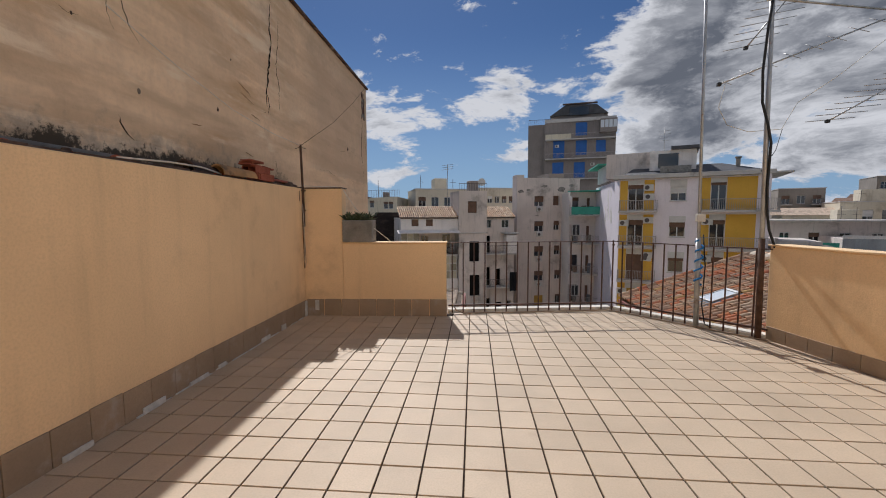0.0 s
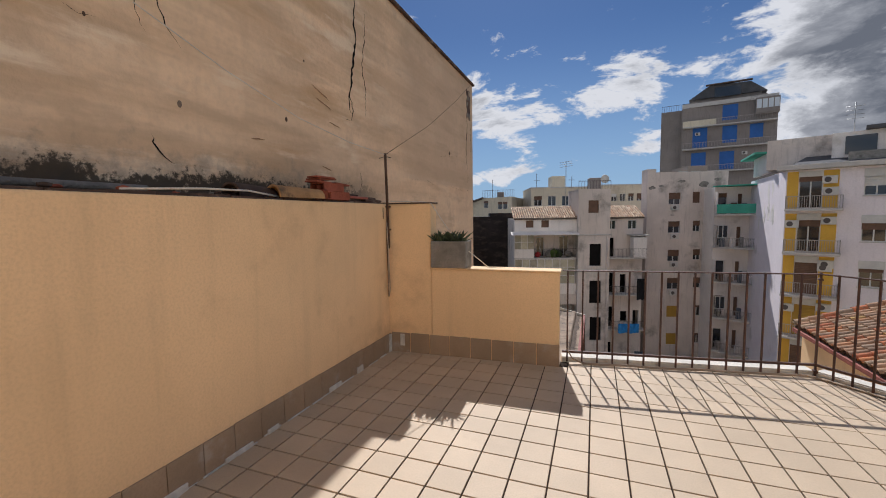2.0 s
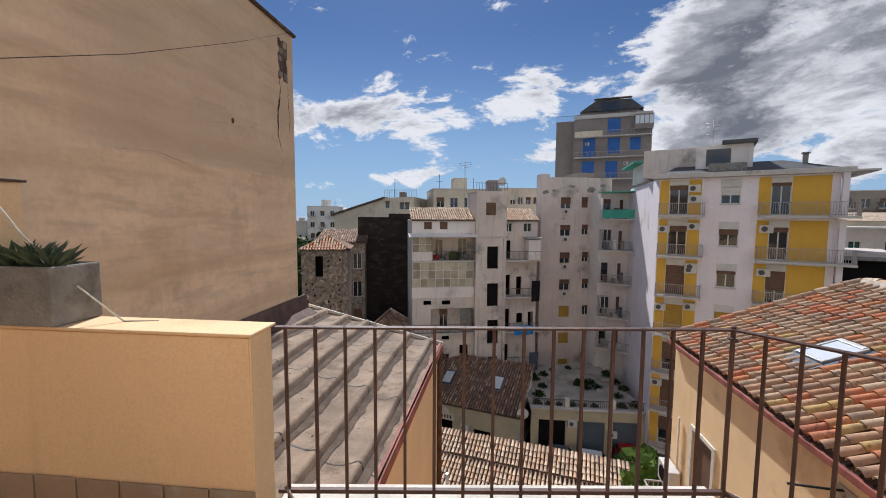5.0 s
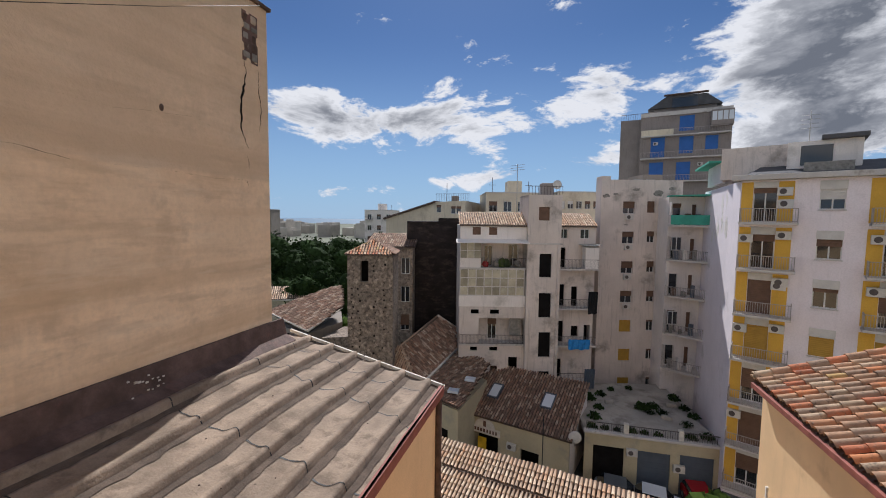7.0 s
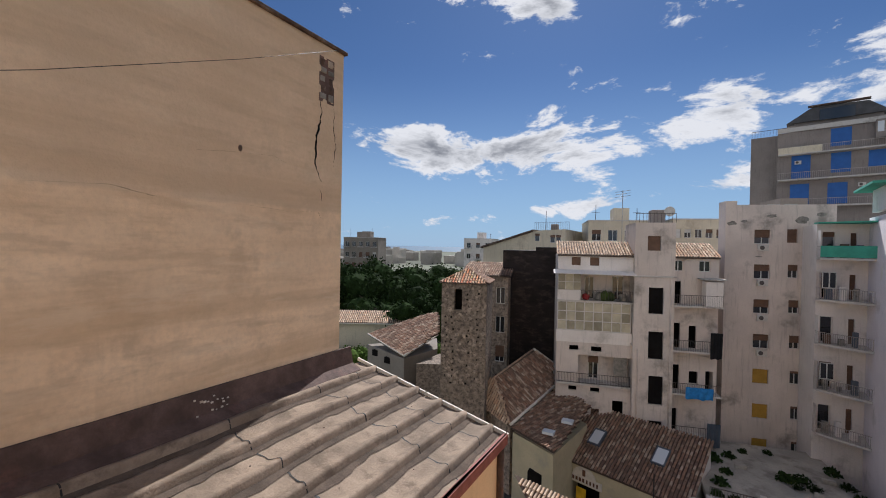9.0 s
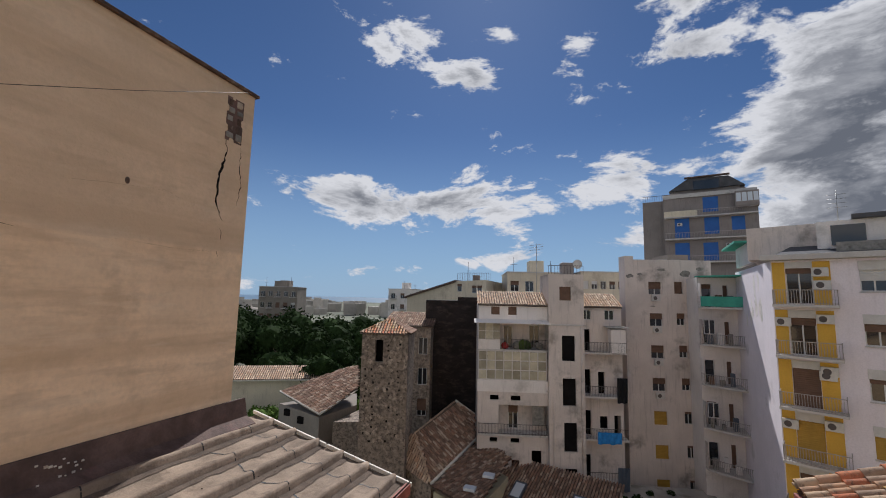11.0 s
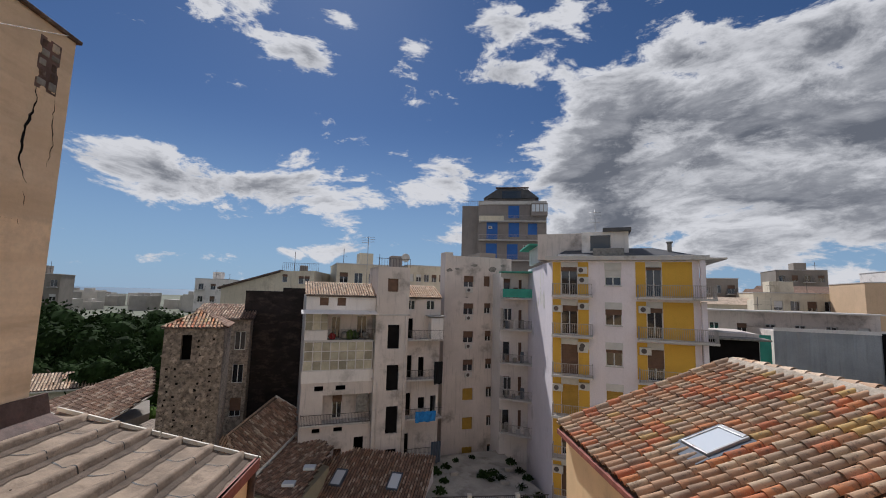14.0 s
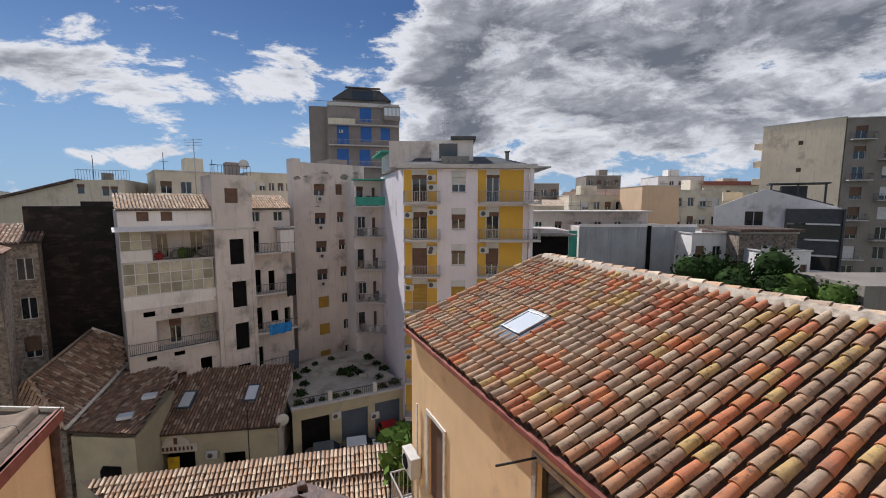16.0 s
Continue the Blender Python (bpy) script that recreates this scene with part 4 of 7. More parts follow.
def crack(path, w, name="crack", label="dark open crack in the plaster"):
    """A ragged strip, proud by a few millimetres, that follows a path of (y, z) down the wall."""
    bm = bmesh.new()
    pts = []
    for (y0, z0), (y1, z1) in zip(path, path[1:]):
        n = max(3, int(math.hypot(y1 - y0, z1 - z0) / 0.05))
        for k in range(n):
            pts.append((y0 + (y1 - y0) * k / n + random.uniform(-0.018, 0.018), z0 + (z1 - z0) * k / n))
    pts.append(path[-1])
    prev = None
    for i, (y, z) in enumerate(pts):
        s = w * (0.35 + 0.65 * random.random()) * min(1, 3 * min(i, len(pts) - 1 - i) / len(pts) + 0.15)
        cur = [bm.verts.new((0.002, y - 11.57 - s, z - GROUND)), bm.verts.new((0.002, y - 11.57 + s, z - GROUND))]
        if prev:
            bm.faces.new((prev[0], prev[1], cur[1], cur[0]))
        prev = cur
    part(name, bm, DARK, tall, label)


crack([(6.34, 4.5), (6.28, 4.1), (6.31, 3.85), (6.19, 3.4), (6.15, 3.15), (6.22, 3.0), (6.16, 2.88)], 0.026)
crack([(6.17, 3.3), (6.12, 3.1), (6.16, 2.95)], 0.014)
crack([(6.55, 4.3), (6.52, 3.95), (6.44, 3.6), (6.52, 3.3), (6.5, 3.0)], 0.010)
crack([(6.16, 2.885), (6.05, 2.87), (6.26, 2.88)], 0.014)
crack([(3.66, 2.28), (3.69, 2.2), (3.79, 2.1), (3.90, 2.09)], 0.009)
crack([(11.08, 3.96), (11.13, 3.76), (11.04, 3.4), (11.03, 3.15), (11.00, 2.98), (11.07, 2.85), (11.15, 2.73)], 0.022)
crack([(11.36, 3.9), (11.42, 3.3), (11.38, 3.0)], 0.010)
crack([(11.12, 2.62), (11.15, 2.45)], 0.007)
crack([(7.9, 2.29), (8.5, 2.34), (8.9, 2.27), (9.3, 2.27), (9.9, 2.28), (10.5, 2.25), (11.1, 2.28), (11.14, 2.2)], 0.016)
crack([(8.5, 2.84), (9.3, 2.83), (9.6, 2.88), (10.3, 2.96), (10.5, 2.90)], 0.006)
crack([(3.3, 4.4), (3.38, 4.0), (3.5, 3.6), (3.62, 3.3), (3.6, 3.06), (3.68, 2.95)], 0.007)
crack([(3.75, 3.6), (3.72, 3.3), (3.85, 3.0), (3.93, 2.93)], 0.006)
crack([(3.2, 2.93), (3.3, 2.90), (3.38, 2.92)], 0.006)
crack([(6.35, 2.25), (6.37, 2.05)], 0.008)
# worn panel of bare masonry near the top corner
niche = part("bare_masonry", boxes((-0.05, -0.50, 3.93 - GROUND, 0.004, -0.20, 4.60 - GROUND)), FLASH, tall, "bare dark masonry where the plaster fell off")
for k in range(5):
    box_z = 3.96 - GROUND + k * 0.128
    for j in range(2):
        part("stone", boxes((-0.02, -0.485 + j * 0.15 + random.uniform(0, 0.03), box_z + random.uniform(0, 0.02), 0.012 + random.uniform(0, 0.01), -0.37 + j * 0.145 + random.uniform(-0.03, 0.02), box_z + random.uniform(0.085, 0.115)), bev=0.012), random.choice((CONCRETE, CONCRETE, MORTAR, COPING)), niche)
for k in range(7):
    an = k * 0.9
    bm = bmesh.new()
    bmesh.ops.create_icosphere(bm, subdivisions=1, radius=random.uniform(0.05, 0.09), matrix=Matrix.Translation((0.0, -0.35 + 0.17 * math.cos(an), 4.265 - GROUND + 0.35 * math.sin(an))) @ Matrix.Diagonal((0.12, 0.8, 1.2, 1)))
    part("loose_plaster", bm, PLASTER, niche)
# thin edges where the plaster has split off, their shadow lines painted brown
for y, z, l, tilt in ((5.55, 3.05, 0.15, -18), (5.62, 2.94, 0.16, -14), (5.80, 2.75, 0.12, -8), (5.66, 3.02, 0.06, -30), (5.62, 2.24, 0.10, -12), (4.62, 2.40, 0.08, 4)):
    bm = bmesh.new()
    n = 10
    up = [bm.verts.new((0.002, -l + 2 * l * k / n, 0.006 * math.sin(math.pi * k / n) + random.uniform(0, 0.004))) for k in range(n + 1)]
    dn = [bm.verts.new((0.006, -l + 2 * l * k / n, -0.004 * math.sin(math.pi * k / n) - random.uniform(0, 0.004))) for k in range(n + 1)]
    for k in range(n):
        bm.faces.new((up[k], up[k + 1], dn[k + 1], dn[k]))
    part("spall_shadow_line", bm, SPALL_SHADOW, tall, "thin brown shadow line at an edge of split plaster", Matrix.Translation((0.001, y - 11.57, z - GROUND)) @ pose(0, 0, 0, tilt))
for y, z, r in ((9.83, 2.96, 0.035), (5.0, 2.65, 0.02), (3.89, 2.53, 0.022), (3.32, 2.91, 0.012), (5.3, 3.3, 0.012)):
    bm = bmesh.new()
    bmesh.ops.create_uvsphere(bm, u_segments=8, v_segments=5, radius=r, matrix=Matrix.Translation((0.0, y - 11.57, z - GROUND)) @ Matrix.Diagonal((0.5, 0.8, 1.2, 1)))
    part("iron_tie", bm, COPING, tall)

# ---- the sheet roof between the tall house and the terrace ----
sr = thing("sheet_roof", "grey bitumen sheet roof with raised rolls and cracks", "roof", -3.185, 6.55, -0.165)
K = -0.25
bm = bmesh.new()
W, L = 2.64, 5.5
cols = []
x = 0.0
while x < W - 0.1:
    cols += [(min(x + a, W), b) for a, b in ((0.0, -0.006), (0.12, 0.0), (0.215, 0.014), (0.275, 0.040), (0.315, 0.066), (0.345, 0.080), (0.368, 0.078), (0.382, 0.056), (0.390, 0.010), (0.402, -0.010))]
    x += 0.412
cols.append((W, 0.0))
rows = [L * k / 40 for k in range(41)]
grid = []
for j, y in enumerate(rows):
    yy = y * (1 + 0.0)
    sag = 0.012 * math.sin(y * 2.1)
    grid.append([bm.verts.new((u, yy + 0.075 * (u / W) * (y / L), u * K + h + sag + 0.012 * noise.noise((u * 2.2, y * 1.6, 0)))) for u, h in cols])
for j in range(len(rows) - 1):
    for i in range(len(cols) - 1):
        bm.faces.new((grid[j][i], grid[j][i + 1], grid[j + 1][i + 1], grid[j + 1][i])).smooth = True
ext = bmesh.ops.extrude_face_region(bm, geom=bm.faces[:])
bmesh.ops.translate(bm, vec=(0, 0, -0.02), verts=[v for v in ext["geom"] if isinstance(v, bmesh.types.BMVert)])
bmesh.ops.recalc_face_normals(bm, faces=bm.faces[:])
part("sheeting", bm, SHEET, sr)
# darker brown strip of uneven width along the right foot of each roll
STRIP_BROWN = mat("dark_strip_brown", (0.12, 0.088, 0.066), 0.95, 0.35, 5, 50, 0.4)
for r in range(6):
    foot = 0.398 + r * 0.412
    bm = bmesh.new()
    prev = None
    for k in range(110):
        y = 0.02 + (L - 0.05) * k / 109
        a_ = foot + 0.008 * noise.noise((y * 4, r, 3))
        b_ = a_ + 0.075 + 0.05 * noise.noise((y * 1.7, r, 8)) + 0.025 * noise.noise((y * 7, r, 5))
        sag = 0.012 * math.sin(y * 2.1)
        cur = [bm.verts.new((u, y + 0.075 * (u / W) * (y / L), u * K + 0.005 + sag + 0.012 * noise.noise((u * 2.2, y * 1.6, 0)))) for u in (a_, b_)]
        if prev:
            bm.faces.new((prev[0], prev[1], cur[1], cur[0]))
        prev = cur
    part("roll_foot_strip", bm, STRIP_BROWN, sr, "dark brown strip along the foot of the roll")
def roll_height(u):
    for (ua, ha), (ub, hb) in zip(cols, cols[1:]):
        if ua <= u <= ub and ub > ua:
            return ha + (hb - ha) * (u - ua) / (ub - ua)
    return 0.0


for y0 in (1.45, 2.95, 4.3, 5.05):
    bm = bmesh.new()
    prev = None
    for k in range(240):
        u = (W - 0.02) * k / 239
        y = y0 + 0.14 * noise.noise((u * 2.0, y0, 1)) + 0.02 * noise.noise((u * 9, y0, 4))
        s = 0.006 + 0.012 * abs(noise.noise((u * 5, y0, 2)))
        zz = u * K + roll_height(u) + 0.012 * math.sin(y * 2.1) + 0.012 * noise.noise((u * 2.2, y * 1.6, 0)) + 0.004
        cur = [bm.verts.new((u, y - s, zz)), bm.verts.new((u, y + s, zz))]
        if prev:
            bm.faces.new((prev[0], cur[0], cur[1], prev[1]))
        prev = cur
    part("sheet_joint", bm, CABLE, sr, "black cracked joint between sheets")
bm = bmesh.new()
profile(bm, [(0.0, 0.30), (0.03, 0.30), (0.09, 0.05), (0.26, -0.035), (0.26, -0.06), (0.0, -0.06)], 0.0, 5.25)
part("flashing", bm, FLASH, sr, "dark bitumen flashing against the wall", Matrix.Translation((0.004, 5.25, 0)) @ pose(0, 0, 0, 0, 0, -90))
bm = bmesh.new()
prev = None
for k in range(90):
    y = -0.2 + 5.35 * k / 89
    a_, b_ = 0.252 - 0.012 * y + 0.014 * noise.noise((y * 2.1, 3, 0)), 0.285 - 0.012 * y + 0.014 * noise.noise((y * 3.3, 7, 0))
    cur = [bm.verts.new(v) for v in ((0.034, y, a_), (0.036, y, b_), (0.002, y, b_ + 0.006), (0.002, y, a_ - 0.02))]
    if prev:
        for i in range(4):
            bm.faces.new((prev[i], prev[(i + 1) % 4], cur[(i + 1) % 4], cur[i]))
    prev = cur
bmesh.ops.recalc_face_normals(bm, faces=bm.faces[:])
# torn corner of the flashing with flaking paint
tb = bmesh.new()
for k in range(15):
    y, h = 2.68 + random.uniform(0, 0.42), random.uniform(0.04, 0.22)
    r_ = random.uniform(0.012, 0.035)
    box(tb, 0.05 + (0.26 - h) * 0.3, y, h, 0.062 + (0.26 - h) * 0.3, y + r_, h + r_ * 0.7)
part("torn_flashing", tb, KERB, sr, "torn flashing with flaking whitewash")
# solid black box paints the shade in the tear
part("torn_gap_shade", boxes((0.03, 2.62, -0.02, 0.06, 3.16, 0.20), bev=0.012), CABLE, sr, "black box for the shaded gap behind the torn flashing", Matrix.Translation((0.03, 0, 0)) @ pose(0, 0, 0, 0, -14))
part("flashing_edge", bm, REDPAINT, sr, "red-brown painted edge of the flashing")
bm = bmesh.new()
profile(bm, [(-0.02, -0.09), (0.02, -0.09), (0.02, 0.045), (-0.05, 0.045), (-0.05, 0.03), (-0.02, 0.03)], 0.0, L)
part("verge_trim", bm, REDPAINT, sr, "red-brown metal verge trim", Matrix.Translation((W, L + 0.05, W * K)) @ pose(0, 0, 0, 0, 0, -90))
for u0, u1 in ((-0.02, W * 0.5 - 0.01), (W * 0.5 + 0.01, W + 0.02)):
    bm = bmesh.new()
    vs = [bm.verts.new((u, L + 0.075 * u / W + dy, u * K + dz)) for u in (u0, u1) for dy, dz in ((-0.012, 0.05), (0.02, 0.05), (0.02, 0.0), (-0.012, 0.0))]
    for f in ((3, 2, 1, 0), (4, 5, 6, 7), (0, 1, 5, 4), (1, 2, 6, 5), (2, 3, 7, 6), (3, 0, 4, 7)):
        bm.faces.new([vs[i] for i in f])
    bmesh.ops.recalc_face_normals(bm, faces=bm.faces[:])
    part("edge_strip", bm, KERB, sr, "pale metal strip on the far edge")
part("wall", boxes((0.02, 0.0, GROUND + 0.165, W - 0.06, L, W * K - 0.06)), PEACH, sr, "peach painted wall under the sheet roof")
part("gutter_pipe", tube(bmesh.new(), [(W - 0.02, L - 0.1, W * K - 0.1), (W - 0.02, L - 0.1, W * K - 3.0), (W - 0.02, L - 0.1, -9.0)], 0.05, 10), RUSTY, sr, "rusted downpipe")
for i in range(22):
    u, y = random.uniform(0.2, W - 0.2), random.uniform(0.5, L - 0.2)
    bm = bmesh.new()
    bmesh.ops.create_icosphere(bm, subdivisions=1, radius=random.uniform(0.008, 0.014), matrix=Matrix.Translation((u, y, u * K + 0.05)) @ Matrix.Diagonal((1, 1, 0.6, 1)))
    part("bolt", bm, COPING, sr)

# ---- the house with the big tiled roof ----
EX, EZ, RX, RZ, Y0, Y1 = 5.5, -1.9, 10.45, -0.13, 2.6, 17.05
rh = thing("tiled_roof_house", "peach house with a weathered clay barrel-tile roof", "building", EX, Y0, GROUND)
part("wall", wall_mesh(Y1 - Y0 - 0.1, 0, EZ - GROUND - 0.06, 0.3, [(7.3, EZ - GROUND - 3.0, 8.35, EZ - GROUND - 0.5), (12.0, EZ - GROUND - 4.3, 13.0, EZ - GROUND - 2.0)]), PEACH, rh, "",
     Matrix.Translation((0.15, 0, 0)) @ Matrix(((0, 1, 0, 0), (1, 0, 0, 0), (0, 0, 1, 0), (0, 0, 0, 1))))
bm = bmesh.new()
prism(bm, [(0.46, 0.0), (9.0, 0.0), (9.0, Y1 - Y0 - 0.1), (0.46, Y1 - Y0 - 0.1)], 0, EZ - GROUND - 0.2)
part("body", bm, PEACH, rh)
bm = bmesh.new()
g = [(0.16, EZ - GROUND - 0.25), (9.7, EZ - GROUND - 0.25), (RX - EX, RZ - GROUND - 0.12), (0.16, EZ - GROUND - 0.08)]
va = [bm.verts.new((p[0], Y1 - Y0 - 0.12, p[1])) for p in g]
vb = [bm.verts.new((p[0], Y1 - Y0 - 0.4, p[1])) for p in g]
bm.faces.new(va)
bm.faces.new(vb[::-1])
for i in range(4):
    bm.faces.new((va[i], vb[i], vb[(i + 1) % 4], va[(i + 1) % 4]))
bmesh.ops.recalc_face_normals(bm, faces=bm.faces[:])
part("gable", bm, PEACH, rh)
slope_len = math.hypot(RX - EX, RZ - EZ)
deck = slope_at("roof", (EX, Y1, EZ), (EX, Y0, EZ), (RX, Y1, RZ), ROOF_TILE, rh, thick=0.1, pitch=0.225, course=0.36, seg=6,
                singles=lambda x, y: 4.1 < x < 9.3 and y < 4.4, skip=lambda x, y: 2.74 < x < 3.70 and 1.15 < y < 2.40)
bm = boxes((0, 0, -0.1, Y1 - Y0, slope_len, 0))
part("roof", bm, ROOF_DECK, rh, "far slope of the roof", rh.matrix_basis.inverted() @ Matrix.Translation((RX, Y1, RZ)) @ Matrix.Rotation(radians(-90), 4, "Z") @ Matrix.Rotation(radians(-19.7), 4, "X"))
ridge = bmesh.new()
for k in range(int((Y1 - Y0) / 0.36)):
    barrel_mesh(ridge, 0, k * 0.36, random.uniform(0, 0.015), 0.24, 0.44, seg=6, lift=0.02, jit=0.02)
tagged(part("ridge_tiles", ridge, ROOF_PALE, rh, "pale mortar-bedded ridge tiles", rh.matrix_basis.inverted() @ Matrix.Translation((RX, Y0, RZ + 0.035))), kind="stuff")
rm = bmesh.new()
prev = None
for k in range(150):
    y = (Y1 - Y0) * k / 149
    a_, b_, c_ = (0.03 * noise.noise((y * 2.3, q, 0)) for q in (1, 5, 9))
    cur = [rm.verts.new(v) for v in ((-0.27 + a_, y, 0.0), (-0.17 + b_, y, 0.11 + a_), (0.0, y, 0.16 + c_), (0.17 + a_, y, 0.11 + b_), (0.27, y, 0.0))]
    if prev:
        for i in range(4):
            rm.faces.new((prev[i], prev[i + 1], cur[i + 1], cur[i])).smooth = True
    prev = cur
bmesh.ops.recalc_face_normals(rm, faces=rm.faces[:])
part("ridge_mortar", rm, MORTAR, rh, "", rh.matrix_basis.inverted() @ Matrix.Translation((RX, Y0, RZ)))
verge = bmesh.new()
for k in range(int(slope_len / 0.36)):
    barrel_mesh(verge, 0, k * 0.36, random.uniform(0, 0.012), 0.2, 0.44, seg=6, lift=0.02, jit=0.02)
tagged(part("verge_tiles", verge, ROOF_TILE, rh, "", rh.matrix_basis.inverted() @ Matrix.Translation((EX, Y1 + 0.0, EZ + 0.10)) @ deck.matrix_basis.to_3x3().to_4x4()), kind="stuff")
part("gutter", boxes((-0.06, -0.3, -0.13, 0.03, Y1 - Y0 + 0.02, -0.01), bev=0.012), REDPAINT, rh, "thin red-brown gutter edge", Matrix.Translation((0, 0, EZ - GROUND)))
# skylight
SM = rh.matrix_basis @ deck.matrix_basis
sk2 = thing("skylight", "roof skylight with grey frame among clay tiles", "skylight")
sk2.matrix_basis = SM @ Matrix.Translation((2.90, 1.58, 0.0))
part("frame", boxes((0, 0, 0, 0.05, 0.90, 0.17), (0.68, 0, 0, 0.73, 0.90, 0.17), (0.05, 0, 0, 0.68, 0.05, 0.17), (0.05, 0.80, 0, 0.68, 0.90, 0.185), bev=0.008), GALV, sk2, "pale grey metal frame")
part("pane", boxes((0.05, 0.05, 0.14, 0.68, 0.80, 0.152)), SKYPANE, sk2)
part("flashing", boxes((-0.08, -0.30, 0.10, 0.81, -0.003, 0.115), bev=0.006), GARAGE, sk2, "lead apron below the window")
for u0, u1 in ((-0.12, -0.003), (0.733, 0.85)):
    part("flashing", boxes((u0, -0.003, 0.05, u1, 0.94, 0.12)), GARAGE, sk2, "lead side flashing")
# openings and fittings of the house wall
w1 = part("door", boxes((0.20, 12.02, EZ - GROUND - 4.3, 0.26, 12.98, EZ - GROUND - 2.02), bev=0.01), SHUTTER, rh, "brown shuttered door")
part("door_frame", boxes((0.10, 11.88, EZ - GROUND - 4.3, 0.145, 12.0, EZ - GROUND - 1.9), (0.10, 13.0, EZ - GROUND - 4.3, 0.145, 13.12, EZ - GROUND - 1.9), (0.10, 12.0, EZ - GROUND - 2.0, 0.145, 13.0, EZ - GROUND - 1.9)), KERB, rh, "pale stone surround")
part("window", boxes((0.24, 7.3, EZ - GROUND - 3.0, 0.28, 8.35, EZ - GROUND - 0.5)), PANE, rh)
part("window_frame", boxes((0.11, 7.18, EZ - GROUND - 3.0, 0.145, 7.3, EZ - GROUND - 0.4), (0.11, 8.35, EZ - GROUND - 3.0, 0.145, 8.47, EZ - GROUND - 0.4), (0.11, 7.3, EZ - GROUND - 0.5, 0.145, 8.35, EZ - GROUND - 0.4)), MORTAR, rh, "worn stone window surround")
part("pipe", tube(bmesh.new(), [(0.09, 13.75, EZ - GROUND - 2.05), (0.09, 13.75, EZ - GROUND - 4.0), (0.09, 13.75, 6.0)], 0.03, 8), KERB, rh, "white waste pipe")
part("awning_bracket", tube(bmesh.new(), [(0.12, 8.35, EZ - GROUND - 0.45), (-0.55, 8.5, EZ - GROUND - 0.5)], 0.02, 6), CABLE, rh)
ac = thing("outdoor_air_conditioner", "white air conditioner on the house wall", "air conditioner", 5.30, 16.9, -6.05, -90)
part("casing", boxes((0, 0, 0, 0.8, 0.3, 0.6), bev=0.02), ACWHITE, ac)
bm = bmesh.new()
bmesh.ops.create_cone(bm, cap_ends=True, segments=20, radius1=0.22, radius2=0.2, depth=0.02, matrix=pose(0.32, -0.01, 0.3, 90))
part("fan_grille", bm, DARK, ac)
lb = thing("small_balcony", "small balcony with pale iron railing on the house wall", "balcony", 5.65, 17.0, -7.2, -90)
balcony(lb, 0.0, 3.0, 0.0, 0.75, 0.95, PALE_IRON)

# ---- the town around: helpers ----


def Z(z):
    return z - GROUND


def body(parent, w, z0, z1, dep, material, holes=(), u0=0.0, front=0.0, t=0.25):
    """Walls of a block: a front with openings, plain sides and back, a near-black sheet behind the openings for the
    rooms' shade.
    """
    part("wall", wall_mesh(w, Z(z0), Z(z1), t, list(holes), u0), material, parent, "", Matrix.Translation((0, front, 0)))
    part("wall", boxes((u0, front + t, Z(z0), u0 + t, front + dep, Z(z1))), material, parent)
    part("wall", boxes((w - t, front + t, Z(z0), w, front + dep, Z(z1))), material, parent)
    part("wall", boxes((u0 + t, front + dep - t, Z(z0), w - t, front + dep, Z(z1))), material, parent)
    part("roof", boxes((u0 + t, front + t, Z(z1) - 0.3, w - t, front + dep - t, Z(z1) - 0.12)), SLAB, parent)
    if holes:
        # room shade is painted: one near-black sheet behind all windows
        part("interior_shade", boxes((u0 + t + 0.02, front + t + 0.35, Z(z0), w - t - 0.02, front + t + 0.4, Z(z1) - 0.31)), DARK, parent, "near-black sheet for the shade of rooms")


def block(label, x, y, yaw, w, zt, dep=10.0, material=None, rows=0, cols=0, storey=3.2, win=(1.2, 1.5), top=1.2, parapet=0.5, zb=None, name="apartment_building", shut=0.4, balc=False, flat=True):
    """A plain far building with rows of windows in real openings."""
    zb = GROUND if zb is None else zb
    b = thing(name, label, "building", x, y, GROUND, yaw)
    holes = []
    gap = w / max(1, cols)
    for r in range(rows):
        for c in range(cols):
            u = gap * (c + 0.5) - win[0] / 2
            z = zt - top - r * storey - win[1]
            holes.append((u, Z(z), u + win[0], Z(z) + win[1]))
    body(b, w, zb, zt, dep, material, holes)
    for k, h in enumerate(holes):
        s = random.choice((0, 0, shut, 0.7, 1.0))
        window(b, h[0], h[1], win[0], win[1], shut=s, shutter=random.choice((SHUTTER, WHITE_SHUTTER, SHUTTER)))
    if balc:
        for r in range(rows):
            for c in range(cols):
                if (c + r) % 2 == 0:
                    balcony(b, gap * c + gap * 0.1, gap * (c + 1) - gap * 0.1, Z(zt - top - r * storey - win[1]) - 0.1, 1.0, 0.95, random.choice((IRON, PALE_IRON)), step=0.4)
    if flat and parapet:
        part("parapet", boxes((-0.1, -0.1, Z(zt), w + 0.1, 0.15, Z(zt) + 0.14), (-0.1, 0.15, Z(zt), 0.15, dep, Z(zt) + 0.12), (w - 0.15, 0.15, Z(zt), w + 0.1, dep, Z(zt) + 0.12)), SLAB, b)
    if flat and w >= 8 and y > 55:
        u = random.uniform(0.2, 0.6) * w
        part("stair_head", boxes((u, 2.5, Z(zt) - 0.3, u + w * 0.25, 5.5, Z(zt) + 2.0), bev=0.04), material, b)
        for k in range(2):
            am = bmesh.new()
            ax, top_ = random.uniform(0.1, 0.9) * w, random.uniform(1.5, 3.0)
            tube(am, [(ax, 2.0, Z(zt) - 0.3), (ax, 2.0, Z(zt) + top_)], 0.04, 5)
